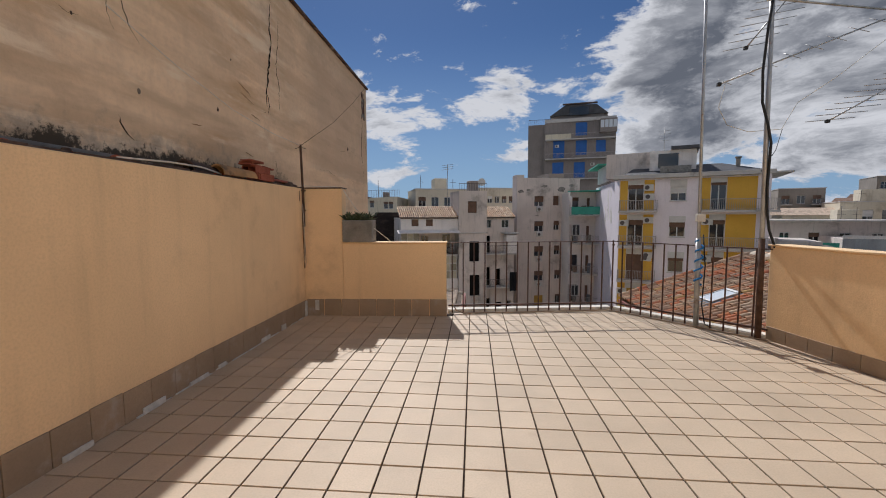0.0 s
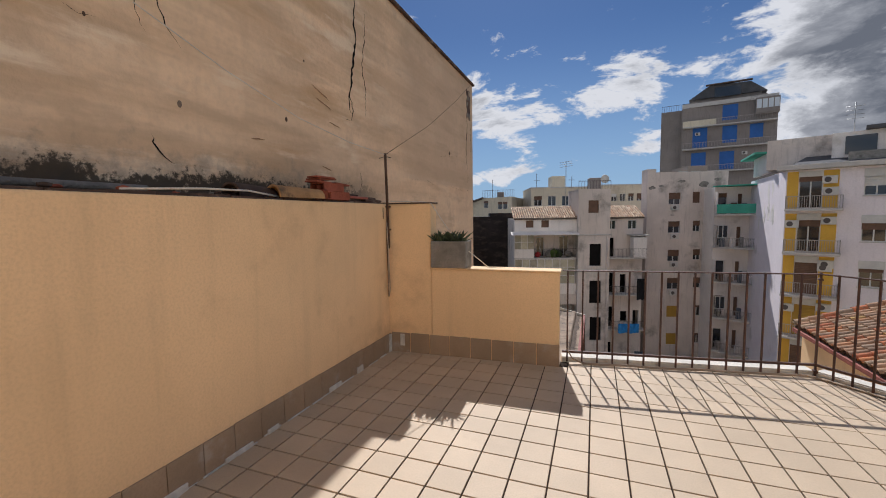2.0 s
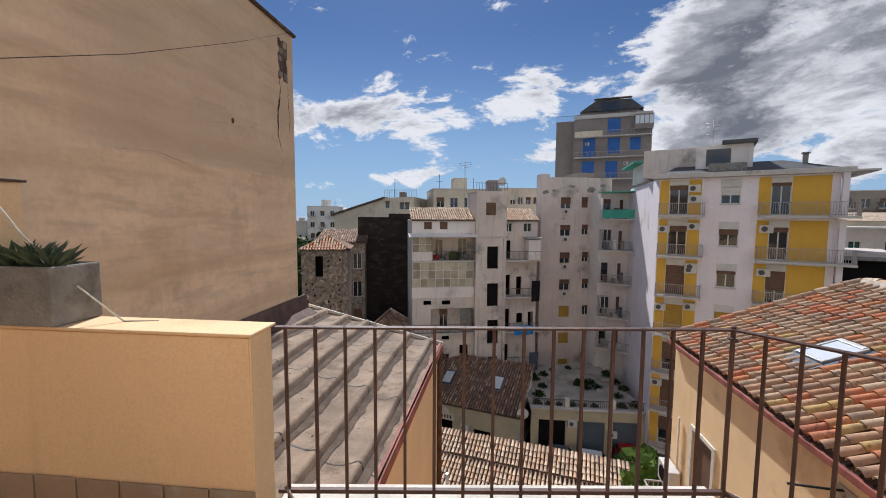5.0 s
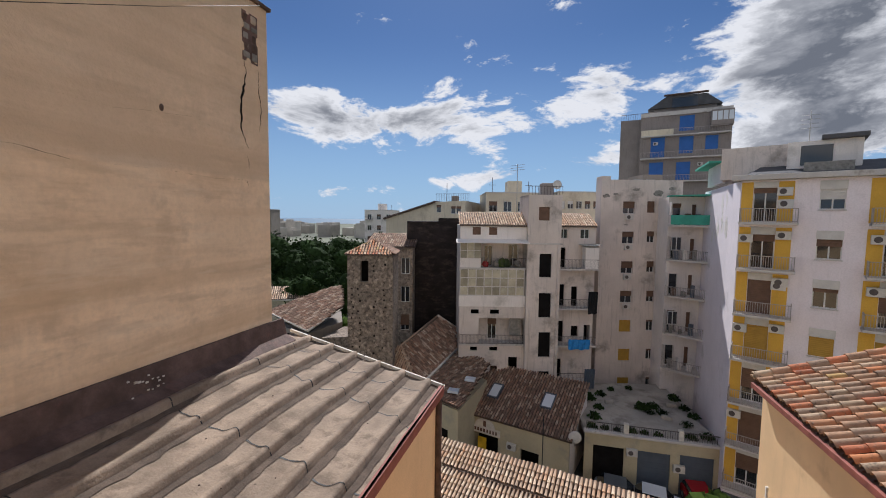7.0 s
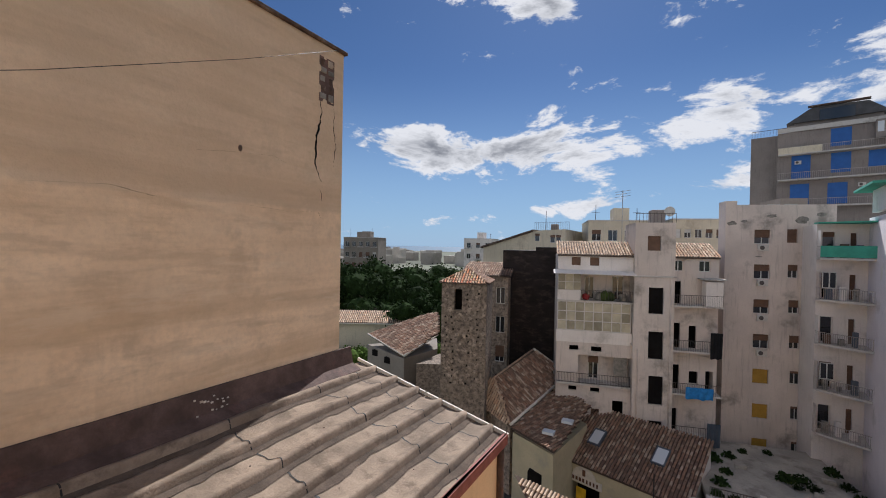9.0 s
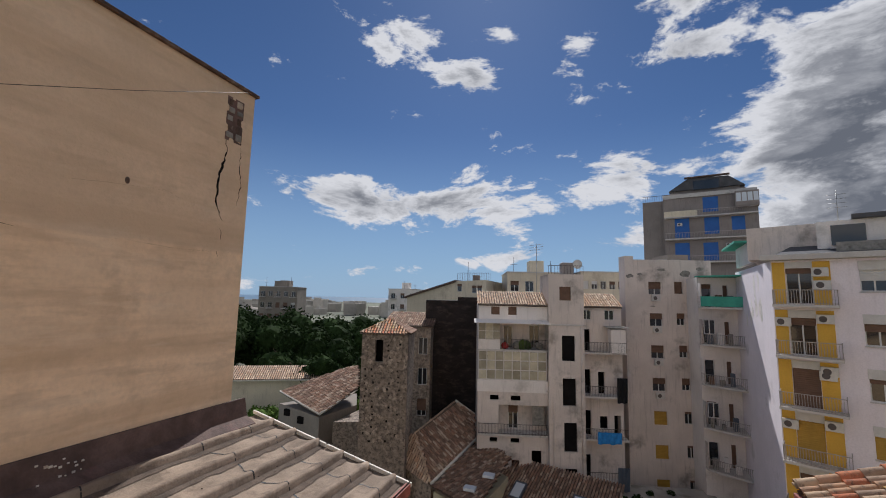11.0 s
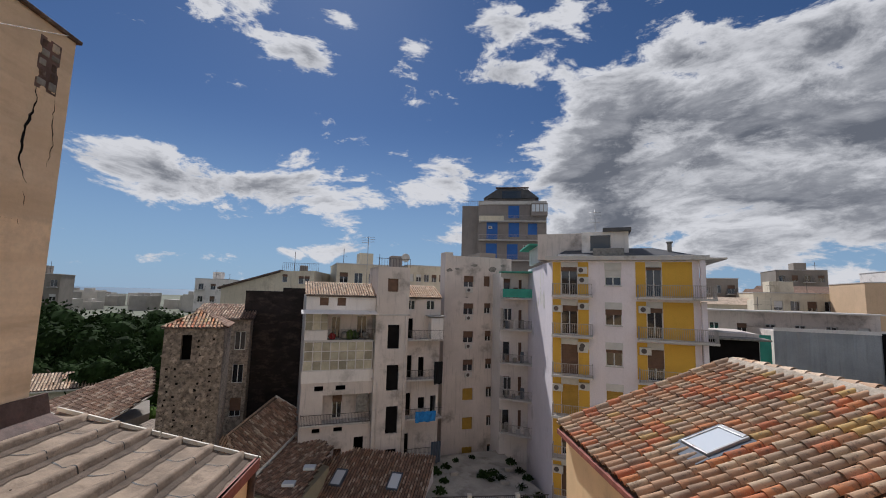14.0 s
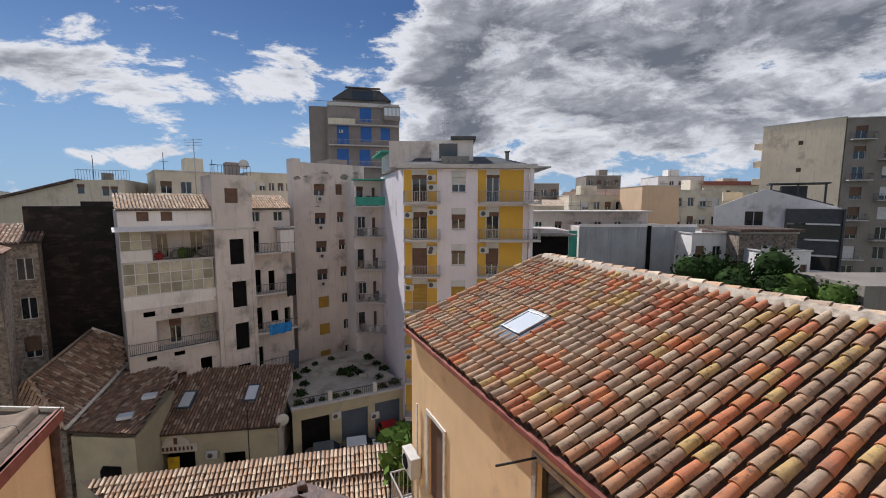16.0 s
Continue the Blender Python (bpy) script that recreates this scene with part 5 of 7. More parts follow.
            box(am, ax - 0.5, 1.97, Z(zt) + 1.3, ax + 0.5, 2.03, Z(zt) + 1.34)
            part("aerial", am, IRON, b)
    return b


def house_roof(parent, a, b, c, material, name="roof", **k):
    return slope_at(name, a, b, c, material, parent, **k)


# ---- ground, sea, distance ----
bm = bmesh.new()
bmesh.ops.create_grid(bm, x_segments=2, y_segments=2, size=4000)
bmesh.ops.translate(bm, vec=(0, 0, GROUND), verts=bm.verts[:])
piece("ground", bm, OLIVE, "wide town ground reaching to the horizon", "ground", "structure")
bm = bmesh.new()
prism(bm, [(-14, 22), (40, 22), (40, 60), (-14, 60)], GROUND, GROUND + 0.03)
piece("road", bm, ASPHALT, "dark asphalt of the courtyard street", "road", "structure")
bm = bmesh.new()
prism(bm, [(-2600, 900), (-150, 1200), (400, 1700), (400, 3900), (-3900, 3900), (-3900, 900)], GROUND, GROUND + 0.05)
piece("water", bm, SEA, "strip of sea on the horizon", "water", "structure")
bm = bmesh.new()
for k in range(420):
    an = radians(random.uniform(-75, 62))
    d = random.uniform(150, 700)
    x, y = math.sin(an) * d, math.cos(an) * d
    if an < radians(-5) and d < 420:
        continue
    w, l = random.uniform(8, 22), random.uniform(8, 22)
    h = random.uniform(6, 15) if an < radians(20) else random.uniform(11, 23)
    box(bm, x - w / 2, y - l / 2, GROUND, x + w / 2, y + l / 2, GROUND + h)
    if random.random() < 0.6:
        box(bm, x - w / 4, y - l / 4, GROUND + h, x + w / 8, y + l / 6, GROUND + h + 2.6)
tagged(piece("far_town", bm, mat("far_town_walls", (0.48, 0.44, 0.39), 0.9, 0.2, 0.05, 1.0, 0, pick=0.6), "distant low town houses in pale tones", "town"), kind="stuff")

# ---- the yellow and lilac apartment block ----
YO, YYAW = (12.98, 39.42), -24.5
yb = thing("apartment_building", "lilac apartment block with yellow balcony bays and flat roof", "building", *YO, GROUND, YYAW)
FL = [1.75, -1.37, -4.47, -7.6, -10.7, -13.8, -16.9]
holes = []
for k, z in enumerate(FL):
    holes += [(0.72, Z(z), 2.02, Z(z) + 2.3), (4.08, Z(z) + 0.85, 5.28, Z(z) + 2.1), (7.02, Z(z), 8.12, Z(z) + 2.3)]
body(yb, 10.6, GROUND, 4.56, 11.0, LILAC, holes)
for k, z in enumerate(FL):
    sh = (0.15, 0.2, 1.0, 1.0, 0.6, 1.0, 0.5)[k]
    window(yb, 0.72, Z(z), 1.3, 2.3, shut=sh, shutter=OCHRE_SHUTTER if k == 3 else SHUTTER, y=0.1)
    window(yb, 4.08, Z(z) + 0.85, 1.2, 1.25, shut=(0.5, 0.35, 0.2, 1.0, 0.4, 0.3, 0.2)[k], shutter=(WHITE_SHUTTER, SHUTTER, SHUTTER, OCHRE_SHUTTER, SHUTTER, SHUTTER, SHUTTER)[k], y=0.1)
    window(yb, 7.02, Z(z), 1.1, 2.3, shut=(0.1, 0.15, 0.6, 1.0, 0.3, 0.5, 0.5)[k], shutter=OCHRE_SHUTTER if k == 3 else SHUTTER, y=0.1)
    top = 2.78 if k else 2.70
    for u0, u1 in ((0.06, 0.70), (2.04, 2.85), (6.30, 7.0), (8.14, 10.15)):
        part("yellow_panel", boxes((u0, -0.025, Z(z) + 0.02, u1, -0.001, Z(z) + top)), YELLOW, yb, "yellow painted wall panel")
    for u0, u1 in ((0.71, 2.03), (7.01, 8.13)):
        part("shutter_box", boxes((u0, -0.05, Z(z) + 2.31, u1, -0.001, Z(z) + top), bev=0.01), WHITE_SHUTTER, yb, "white shutter box over the door")
    part("shutter_box", boxes((4.05, -0.05, Z(z) + 2.1, 5.31, -0.001, Z(z) + 2.65), bev=0.01), WHITE_SHUTTER, yb, "white shutter box over the window")
    part("sill", boxes((4.02, -0.1, Z(z) + 0.78, 5.34, -0.001, Z(z) + 0.849), bev=0.01), SLAB, yb)
    balcony(yb, 0.05, 3.15, Z(z), 1.05, 0.9, PALE_IRON)
    balcony(yb, 6.35, 11.5, Z(z), 1.05, 0.9, PALE_IRON)
    part("pillar", boxes((10.62, -0.4, Z(z), 10.95, -0.05, Z(z) + 2.9)), LILAC, yb)
    if k < 6:
        air_conditioner(yb, 1.98 if k % 2 == 0 else 0.05, Z(z) + 1.75)
        if k in (0, 1, 2, 3):
            air_conditioner(yb, 2.05, Z(z) + (0.95 if k == 0 else 2.0))
    if k in (1, 2):
        air_conditioner(yb, 6.45, Z(z) + 1.9)
part("roof_slab", boxes((-0.5, -0.55, Z(4.57), 11.2, 11.0, Z(4.92)), bev=0.02), SLAB, yb, "overhanging flat roof edge")
part("roof_slab", boxes((11.2, -0.5, Z(4.62), 12.3, 6.0, Z(4.74))), SLAB, yb, "thin canopy at the corner")
bm = bmesh.new()
prism(bm, [(0.6, 0.6), (10.6, 0.6), (10.6, 9.0), (0.6, 9.0)], Z(4.92), Z(4.94))
vs = [bm.verts.new(p) for p in ((0.2, 0.4, Z(4.95)), (10.9, 0.4, Z(4.95)), (8.0, 4.0, Z(6.0)), (1.0, 4.0, Z(6.0)))]
bm.faces.new(vs)
part("pitched_roof", bm, SLATE, yb, "low dark grey sloping roof")
part("penthouse", boxes((2.3, 2.0, Z(4.94), 6.0, 6.0, Z(7.2))), WHITE, yb, "white rooftop flat")
part("penthouse_canopy", boxes((4.0, 1.5, Z(7.2), 6.2, 6.0, Z(7.48)), bev=0.02), SLATE, yb, "black canopy over the rooftop flat")
part("penthouse_window", boxes((3.0, 1.95, Z(5.6), 4.6, 1.999, Z(6.9))), PANE, yb)
part("penthouse", boxes((-1.6, 3.2, Z(4.94), 2.29, 8.0, Z(7.3))), GREIGE, yb, "grey rooftop structure")
part("chimney", boxes((8.9, 2.2, Z(5.2), 9.2, 2.5, Z(6.2)), (8.82, 2.12, Z(6.2), 9.28, 2.58, Z(6.3))), CONCRETE, yb)
bm = boxes((3.2, 1.0, Z(4.95), 5.6, 1.6, Z(5.7)))
part("roof_lumber", bm, CONCRETE, yb, "plant and boxes standing on the roof")
aer = bmesh.new()
tube(aer, [(3.4, 4.0, Z(7.2)), (3.4, 4.0, Z(9.6))], 0.03, 6)
for k in range(4):
    tube(aer, [(2.9, 4.0, Z(8.4 + k * 0.3)), (3.9, 4.0, Z(8.4 + k * 0.3))], 0.018, 5)
part("aerial", aer, GALV, yb)
# lilac side wall and the rear wing with curved balconies
P0, Q = Vector((12.98, 39.42)), Vector((14.4, 51.6))
side = thing("apartment_side_wing", "lilac gable wall and rear wing with stacked white balconies", "building", Q.x, Q.y, GROUND, math.degrees(math.atan2(P0.y - Q.y, P0.x - Q.x)))
part("wall", boxes((0, 0.003, 0, (P0 - Q).length, 0.25, Z(4.56))), LILAC, side)
for k in range(9):
    u, z = (P0 - Q).length - random.uniform(3.0, 8.5), random.uniform(0.5, 3.6)
    bm = bmesh.new()
    rim = [(u + random.uniform(0.15, 0.5) * math.cos(q * 0.628), z + random.uniform(0.3, 1.2) * math.sin(q * 0.628)) for q in range(10)]
    lo_ = [bm.verts.new((p[0], -0.003, Z(p[1]))) for p in rim]
    hi_ = [bm.verts.new((p[0], 0.002, Z(p[1]))) for p in rim]
    bm.faces.new(lo_)
    for q in range(10):
        bm.faces.new((lo_[q], hi_[q], hi_[(q + 1) % 10], lo_[(q + 1) % 10]))
    part("peeled_paint", bm, WHITE, side, "pale patch of flaking paint")
part("rooftop_wall", boxes((1.0, -0.02, Z(4.9), (P0 - Q).length - 5.0, 0.3, Z(6.6))), WHITE, side, "white rooftop wall")
part("green_edge", boxes((-0.4, -0.9, Z(6.6), 6.0, 0.8, Z(6.78)), bev=0.02), GREEN, side, "green canvas roof edge")
wing = thing("rear_wing", "rear wing with a stack of white balconies", "building", 11.2, 51.2, GROUND, 6)
WF = [1.38, -1.95, -5.5, -9.2, -12.7]
holes = []
for z in WF:
    holes += [(0.35, Z(z), 1.15, Z(z) + 2.1), (2.1, Z(z), 2.5, Z(z) + 2.0)]
body(wing, 3.35, GROUND, 4.1, 7.0, WHITE, holes)
for k, z in enumerate(WF):
    window(wing, 0.35, Z(z), 0.8, 2.1, "single", shut=(0.2, 0.4, 0.0, 0.3, 0.0, 0.5)[k])
    window(wing, 2.1, Z(z), 0.4, 2.0, "single", shut=1.0, shutter=SHUTTER)
    bal = part("balcony", prism(bmesh.new(), [(0.0, 0.0), (0.0, -0.7), (0.4, -1.1), (1.8, -2.1), (3.2, -3.0), (3.2, 0.0)], Z(z) - 0.16, Z(z)), SLAB, wing)
    edge = [(0.03, -0.02), (0.03, -0.68), (0.42, -1.06), (1.8, -2.05), (3.15, -2.92)]
    bm = bmesh.new()
    for p, q in zip(edge, edge[1:]):
        n = max(2, int(math.hypot(q[0] - p[0], q[1] - p[1]) / 0.13))
        for i in range(n):
            x, y = p[0] + (q[0] - p[0]) * i / n, p[1] + (q[1] - p[1]) * i / n
            box(bm, x - 0.012, y - 0.012, Z(z), x + 0.012, y + 0.012, Z(z) + 0.9)
    tube(bm, [(p[0], p[1], Z(z) + 0.9) for p in edge], 0.025, 6)
    tagged(part("railing", bm, PALE_IRON, bal), kind="stuff")
    part("side_door", boxes((3.17, -1.9, Z(z), 3.199, -1.2, Z(z) + 2.1)), DARK, bal, "dark balcony door")
    part("partition", boxes((0.02, -0.64, Z(z), 0.06, -0.05, Z(z) + 2.2)), (WHITE, GREIGE, WHITE, SLAB, GREIGE)[k], bal, "light partition at the balcony end")
    for i in range(3):
        bw_ = random.uniform(0.25, 0.5)
        part("balcony_clutter", boxes((0.4 + i * 0.75, -0.75 - i * 0.35, Z(z) + 0.001, 0.4 + i * 0.75 + bw_, -0.45 - i * 0.35, Z(z) + random.uniform(0.4, 1.2)), bev=0.03), random.choice((CONCRETE, SHUTTER, WHITE, GARAGE)), bal, "pots and belongings on the balcony")
    if k in (1, 3):
        window(bal, 0.1, Z(z) + 0.9, 0.9, 1.3, y=-0.9)
    if k == 0:
        part("green_screen", prism(bmesh.new(), [(0.0, -0.75), (0.40, -1.13), (3.15, -3.0), (3.15, -2.95), (0.42, -1.09), (0.04, -0.72)], Z(z) + 0.05, Z(z) + 0.95), GREEN, bal, "green canvas railing screen")
part("wall", boxes((3.2, -3.0, 0, 3.45, -0.002, Z(4.1))), WHITE, wing, "white side wall behind the balconies")
part("awning", prism(bmesh.new(), [(-0.2, 0.0), (-0.2, -0.9), (3.4, -3.2), (3.4, 0.0)], Z(4.101), Z(4.22)), GREEN, wing, "green awning over the top balcony")

# ---- the narrow block with two columns of windows ----
db = thing("narrow_apartment_block", "tall narrow grey-beige block with peeling plaster and small windows", "building", 5.1, 52.55, GROUND, 15.9)
holes, spec = [], []
for k in range(7):
    z = 2.45 - k * 3.16
    spec += [(2.32 + 0.03 * k, z, 1.25, 1.3, k), (4.85 + 0.12 * k, z + 0.15, 0.8, 1.2, k)]
holes = [(u, Z(z), u + w, Z(z) + h) for u, z, w, h, k in spec]
body(db, 8.5, GROUND, 5.9, 1.6, GREIGE, holes)
# unseen box added in the gap to keep sun off the garage terrace
part("hidden_rear_body", boxes((-3.5, 3.0, 0, 0.15, 9.0, Z(1.0))), GREIGE, db)
part("hidden_rear_body", prism(bmesh.new(), [(0.2, 1.602), (8.49, 1.602), (8.49, 9.0), (3.4, 9.0)], 0, Z(5.8)), GREIGE, db)
for u, z, w, h, k in spec:
    window(db, u, Z(z), w, h, shut=random.choice((0.45, 0.55, 1.0)) if k < 4 else (1.0 if w > 1 else 0.2), shutter=OCHRE_SHUTTER if (k > 3 and w > 1) else SHUTTER)
    if k in (0, 1, 2, 3, 4) and w > 1 and k != 4:
        air_conditioner(db, u + 0.2, Z(z) - 0.62, -0.34)
part("parapet", boxes((0.0, 0.0, Z(5.9), 0.9, 0.25, Z(6.35)), (0.9, 0.0, Z(5.9), 8.5, 0.25, Z(6.0)), (0, 0.25, Z(5.9), 0.25, 1.6, Z(6.35))), GREIGE, db)
part("rooftop_room", boxes((6.2, 4.0, Z(5.8), 8.4, 8.0, Z(7.0))), BROWNGREY, db)
for u, z, w, h in ((0.5, 4.3, 0.9, 0.5), (1.5, 4.5, 0.7, 0.3), (3.6, 5.0, 1.1, 0.4), (6.0, 4.6, 1.2, 0.7), (6.9, 3.5, 0.5, 0.3), (2.7, 1.3, 0.6, 0.12), (7.4, 5.1, 0.8, 0.4)):
    bm = bmesh.new()
    rim = [(u + w / 2 * math.cos(k * 0.524) * random.uniform(0.6, 1.1), z + h / 2 * math.sin(k * 0.524) * random.uniform(0.5, 1.1)) for k in range(12)]
    lo_, hi_ = [bm.verts.new((p[0], -0.006, Z(p[1]))) for p in rim], [bm.verts.new((p[0], -0.001, Z(p[1]))) for p in rim]
    bm.faces.new(lo_)
    for k in range(12):
        bm.faces.new((lo_[k], hi_[k], hi_[(k + 1) % 12], lo_[(k + 1) % 12]))
    part("peeled_plaster", bm, CONCRETE, db, "patch where the plaster has peeled")
bm = bmesh.new()
for k in range(2):
    box(bm, 4.2 + k * 1.4, 2.0, Z(5.8), 5.2 + k * 1.4, 2.1, Z(6.25))
part("solar_panel", bm, GALV, db)

# ---- the old block with the stair tower ----
cb = thing("old_apartment_house", "old grey-white house with stair tower, verandas and balconies", "building", -1.96, 46.9, GROUND, 16.2)
# left part: attic, awning, open balcony, glazed veranda, recessed balcony
attic = [(-5.35, Z(0.2), -4.55, Z(0.95)), (-3.75, Z(0.2), -2.95, Z(0.95))]
part("wall", wall_mesh(-0.1, Z(-0.3), Z(1.15), 0.25, attic, -6.54), WHITE, cb, "", Matrix.Translation((0, 0.02, 0)))
for h in attic:
    window(cb, h[0], h[1], 0.8, 0.75, shut=1.0)
house_roof(cb, cb.matrix_basis @ Vector((-6.6, -0.2, Z(1.1))), cb.matrix_basis @ Vector((-0.1, -0.2, Z(1.1))), cb.matrix_basis @ Vector((-6.6, 3.0, Z(2.35))), ROOF_PALE, pitch=0.24, course=0.42, seg=4)
bm = profile(bmesh.new(), [(-1.1, Z(-0.55)), (0.0, Z(-0.25)), (0.0, Z(-0.21)), (-1.1, Z(-0.51))], -6.95, 0.0)
part("awning", bm, WHITE, cb, "white sheet awning")
rec = [(-4.05, Z(-3.0), -3.2, Z(-0.9)), (-1.6, Z(-3.0), -0.6, Z(-0.8))]
part("wall", wall_mesh(-0.1, Z(-3.0), Z(-0.3), 0.2, rec, -6.54), GREIGE, cb, "back wall of the open balcony", Matrix.Translation((0, 1.5, 0)))
for h in rec:
    window(cb, h[0], h[1], h[2] - h[0], h[3] - h[1], y=1.6)
part("floor_slab", boxes((-6.6, -0.05, Z(-3.15), -0.1, 1.7, Z(-3.0))), SLAB, cb)
part("floor_slab", boxes((-6.54, 0.0, Z(-0.42), -0.1, 1.7, Z(-0.3))), SLAB, cb)
part("infill_panel", boxes((-6.54, 0.0, Z(-3.0), -4.5, 0.08, Z(-2.1))), WHITE, cb, "white panel under the glazing")
for k in range(3):
    ob = part("balcony_glazing", boxes((-6.5 + k * 0.67, 0.03, Z(-2.06), -5.87 + k * 0.67, 0.045, Z(-0.6))), CURTAIN, cb, "old glazed balcony pane")
    part("glazing_bar", boxes((-6.54 + k * 0.67, 0.0, Z(-2.1), -6.49 + k * 0.67, 0.07, Z(-0.55)), (-6.489 + k * 0.67, 0.0, Z(-1.36), -5.871 + k * 0.67, 0.06, Z(-1.31))), FRAME, ob)
bm = bmesh.new()
for i in range(34):
    u = -4.45 + i * 0.13
    box(bm, u, 0.02, Z(-3.0), u + 0.02, 0.04, Z(-2.05))
box(bm, -4.5, 0.01, Z(-2.08), -0.1, 0.05, Z(-2.04))
tagged(part("railing", bm, IRON, cb), kind="stuff")
for i, (u, m_, s) in enumerate(((-4.0, REDCAR, 0.35), (-2.9, CONCRETE, 0.4), (-2.4, LEAF2, 0.5), (-1.9, LEAF, 0.45), (-0.8, CONCRETE, 0.4))):
    bm = bmesh.new()
    bmesh.ops.create_icosphere(bm, subdivisions=2, radius=s, matrix=Matrix.Translation((u, 0.55, Z(-3.0) + s * 0.8)))
    for v in bm.verts:
        v.co += Vector((random.uniform(-1, 1), random.uniform(-1, 1), random.uniform(-1, 1))) * s * 0.22
    part("balcony_clutter", bm, m_, cb, "pots and belongings on the balcony")
for r in range(3):
    for c in range(8):
        u0, z0 = -6.5 + c * 0.785, Z(-5.75) + r * 0.86
        shared("veranda_pane", WINDOWS.setdefault("vp", mesh_of("veranda_pane", boxes((0.05, 0.03, 0.05, 0.74, 0.05, 0.81)), CURTAIN)), cb, (u0, 0.0, z0))
bm = bmesh.new()
for c in range(9):
    box(bm, -6.54 + c * 0.785, 0.0, Z(-5.78), -6.46 + c * 0.785, 0.07, Z(-3.16))
for r in range(4):
    box(bm, -6.46, 0.004, Z(-5.78) + r * 0.86, -0.2, 0.066, Z(-5.70) + r * 0.86)
part("veranda_frame", bm, FRAME, cb, "white glazing bars of the veranda")
part("wall", boxes((-6.6, -0.05, Z(-6.85), -0.1, 0.2, Z(-5.79)), bev=0.01), WHITE, cb, "white veranda parapet")
low = [(-5.4, Z(-7.6), -4.6, Z(-7.15)), (-3.5, Z(-7.6), -2.6, Z(-7.15))]
part("wall", wall_mesh(-0.1, Z(-8.0), Z(-6.86), 0.25, low, -6.54), GREIGE, cb)
rec = [(-3.6, Z(-10.4), -2.7, Z(-8.3))]
part("wall", wall_mesh(-0.1, Z(-10.5), Z(-7.9), 0.2, rec, -6.54), GREIGE, cb, "", Matrix.Translation((0, 1.2, 0)))
window(cb, -3.6, Z(-10.4), 0.9, 2.1, y=1.25, shut=0.3)
part("wall", boxes((-6.54, 0.0, Z(-10.5), -4.6, 0.2, Z(-8.0))), GREIGE, cb)
part("curtain", boxes((-1.5, 0.3, Z(-9.8), -0.4, 0.34, Z(-8.0))), CONCRETE, cb)
balcony(cb, -6.5, -0.2, Z(-10.5), 0.4, 0.9, IRON)
part("floor_slab", boxes((-6.54, 0.0, Z(-10.7), -0.1, 1.4, Z(-10.5))), SLAB, cb)
low = [(-5.4, Z(-11.3), -4.7, Z(-10.9)), (-3.5, Z(-11.3), -2.7, Z(-10.9)), (-1.6, Z(-13.6), -0.7, Z(-11.9)), (-5.4, Z(-13.4), -4.6, Z(-12.8)), (-3.4, Z(-13.4), -2.7, Z(-12.8))]
part("wall", wall_mesh(-0.1, 0, Z(-10.71), 0.25, low, -6.54), GREIGE, cb)
# near-black sheet paints the shade deep inside the loggias
part("interior_shade", boxes((-6.5, 1.9, 0, 6.9, 1.95, Z(0.9))), DARK, cb)
part("wall", boxes((-6.54, 0.26, 0, -6.3, 9.0, Z(1.1))), GREIGE, cb)
part("wall", boxes((6.75, 0.9, 0, 6.97, 9.0, Z(1.2))), GREIGE, cb)
part("hidden_rear_body", boxes((-6.3, 2.0, 0, 6.74, 9.0, Z(0.9))), GREIGE, cb)
# stair tower
th = [(1.08, Z(-3.82), 2.25, Z(-1.53)), (1.12, Z(-7.75), 2.30, Z(-5.35)), (1.2, Z(-11.7), 2.35, Z(-9.2)), (1.2, Z(-15.6), 2.35, Z(-13.1)), (0.9, Z(1.65), 1.95, Z(2.95))]
part("stair_tower", wall_mesh(3.1, 0, Z(4.1), 0.3, th, -0.1), GREIGE, cb, "stair tower with tall dark windows", Matrix.Translation((0, -0.6, 0)))
part("stair_tower_side", boxes((-0.1, -0.3, 0, 0.15, 4.0, Z(4.1))), GREIGE, cb)
part("stair_tower_side", boxes((2.85, -0.3, 0, 3.1, 4.0, Z(4.1))), GREIGE, cb)
part("stair_tower_roof", boxes((-0.1, -0.3, Z(3.9), 3.1, 4.0, Z(4.05))), SLAB, cb)
part("ledge", boxes((-0.25, -0.68, Z(-0.65), 3.25, -0.601, Z(-0.5)), bev=0.02), SLAB, cb)
# stair windows filled with dark sheets, the unlit stairwell put into colour
for h in th:
    part("stair_window", boxes((h[0] + 0.02, -0.42, h[1] + 0.02, h[2] - 0.02, -0.38, h[3] - 0.02)), SHUTTER if h[1] > Z(1) else DARK, cb, "dark sheet for an unlit stair window")
bm = bmesh.new()
for i in range(12):
    u = -0.1 + i * 0.29
    box(bm, u, -0.58, Z(4.1), u + 0.03, -0.55, Z(4.9))
box(bm, -0.1, -0.59, Z(4.88), 3.1, -0.55, Z(4.93))
part("roof_railing", bm, IRON, cb)
part("water_tank", boxes((1.6, 1.5, Z(4.06), 2.8, 2.6, Z(5.4)), bev=0.1), DARKGREY, cb)
part("drainpipe", tube(bmesh.new(), [(0.25, -0.68, 1.0), (0.25, -0.68, Z(-7.0)), (-0.25, -0.15, Z(-6.6))], 0.05, 6), GREIGE, cb)
part("drainpipe", tube(bmesh.new(), [(2.8, -0.68, 1.0), (2.8, -0.68, Z(-0.7))], 0.05, 6), GREIGE, cb)
dish = bmesh.new()
bmesh.ops.create_uvsphere(dish, u_segments=16, v_segments=8, radius=0.45, matrix=Matrix.Translation((3.0, 1.0, Z(5.2))) @ Matrix.Diagonal((1, 0.25, 1, 1)))
part("satellite_dish", dish, ACWHITE, cb)
ant = bmesh.new()
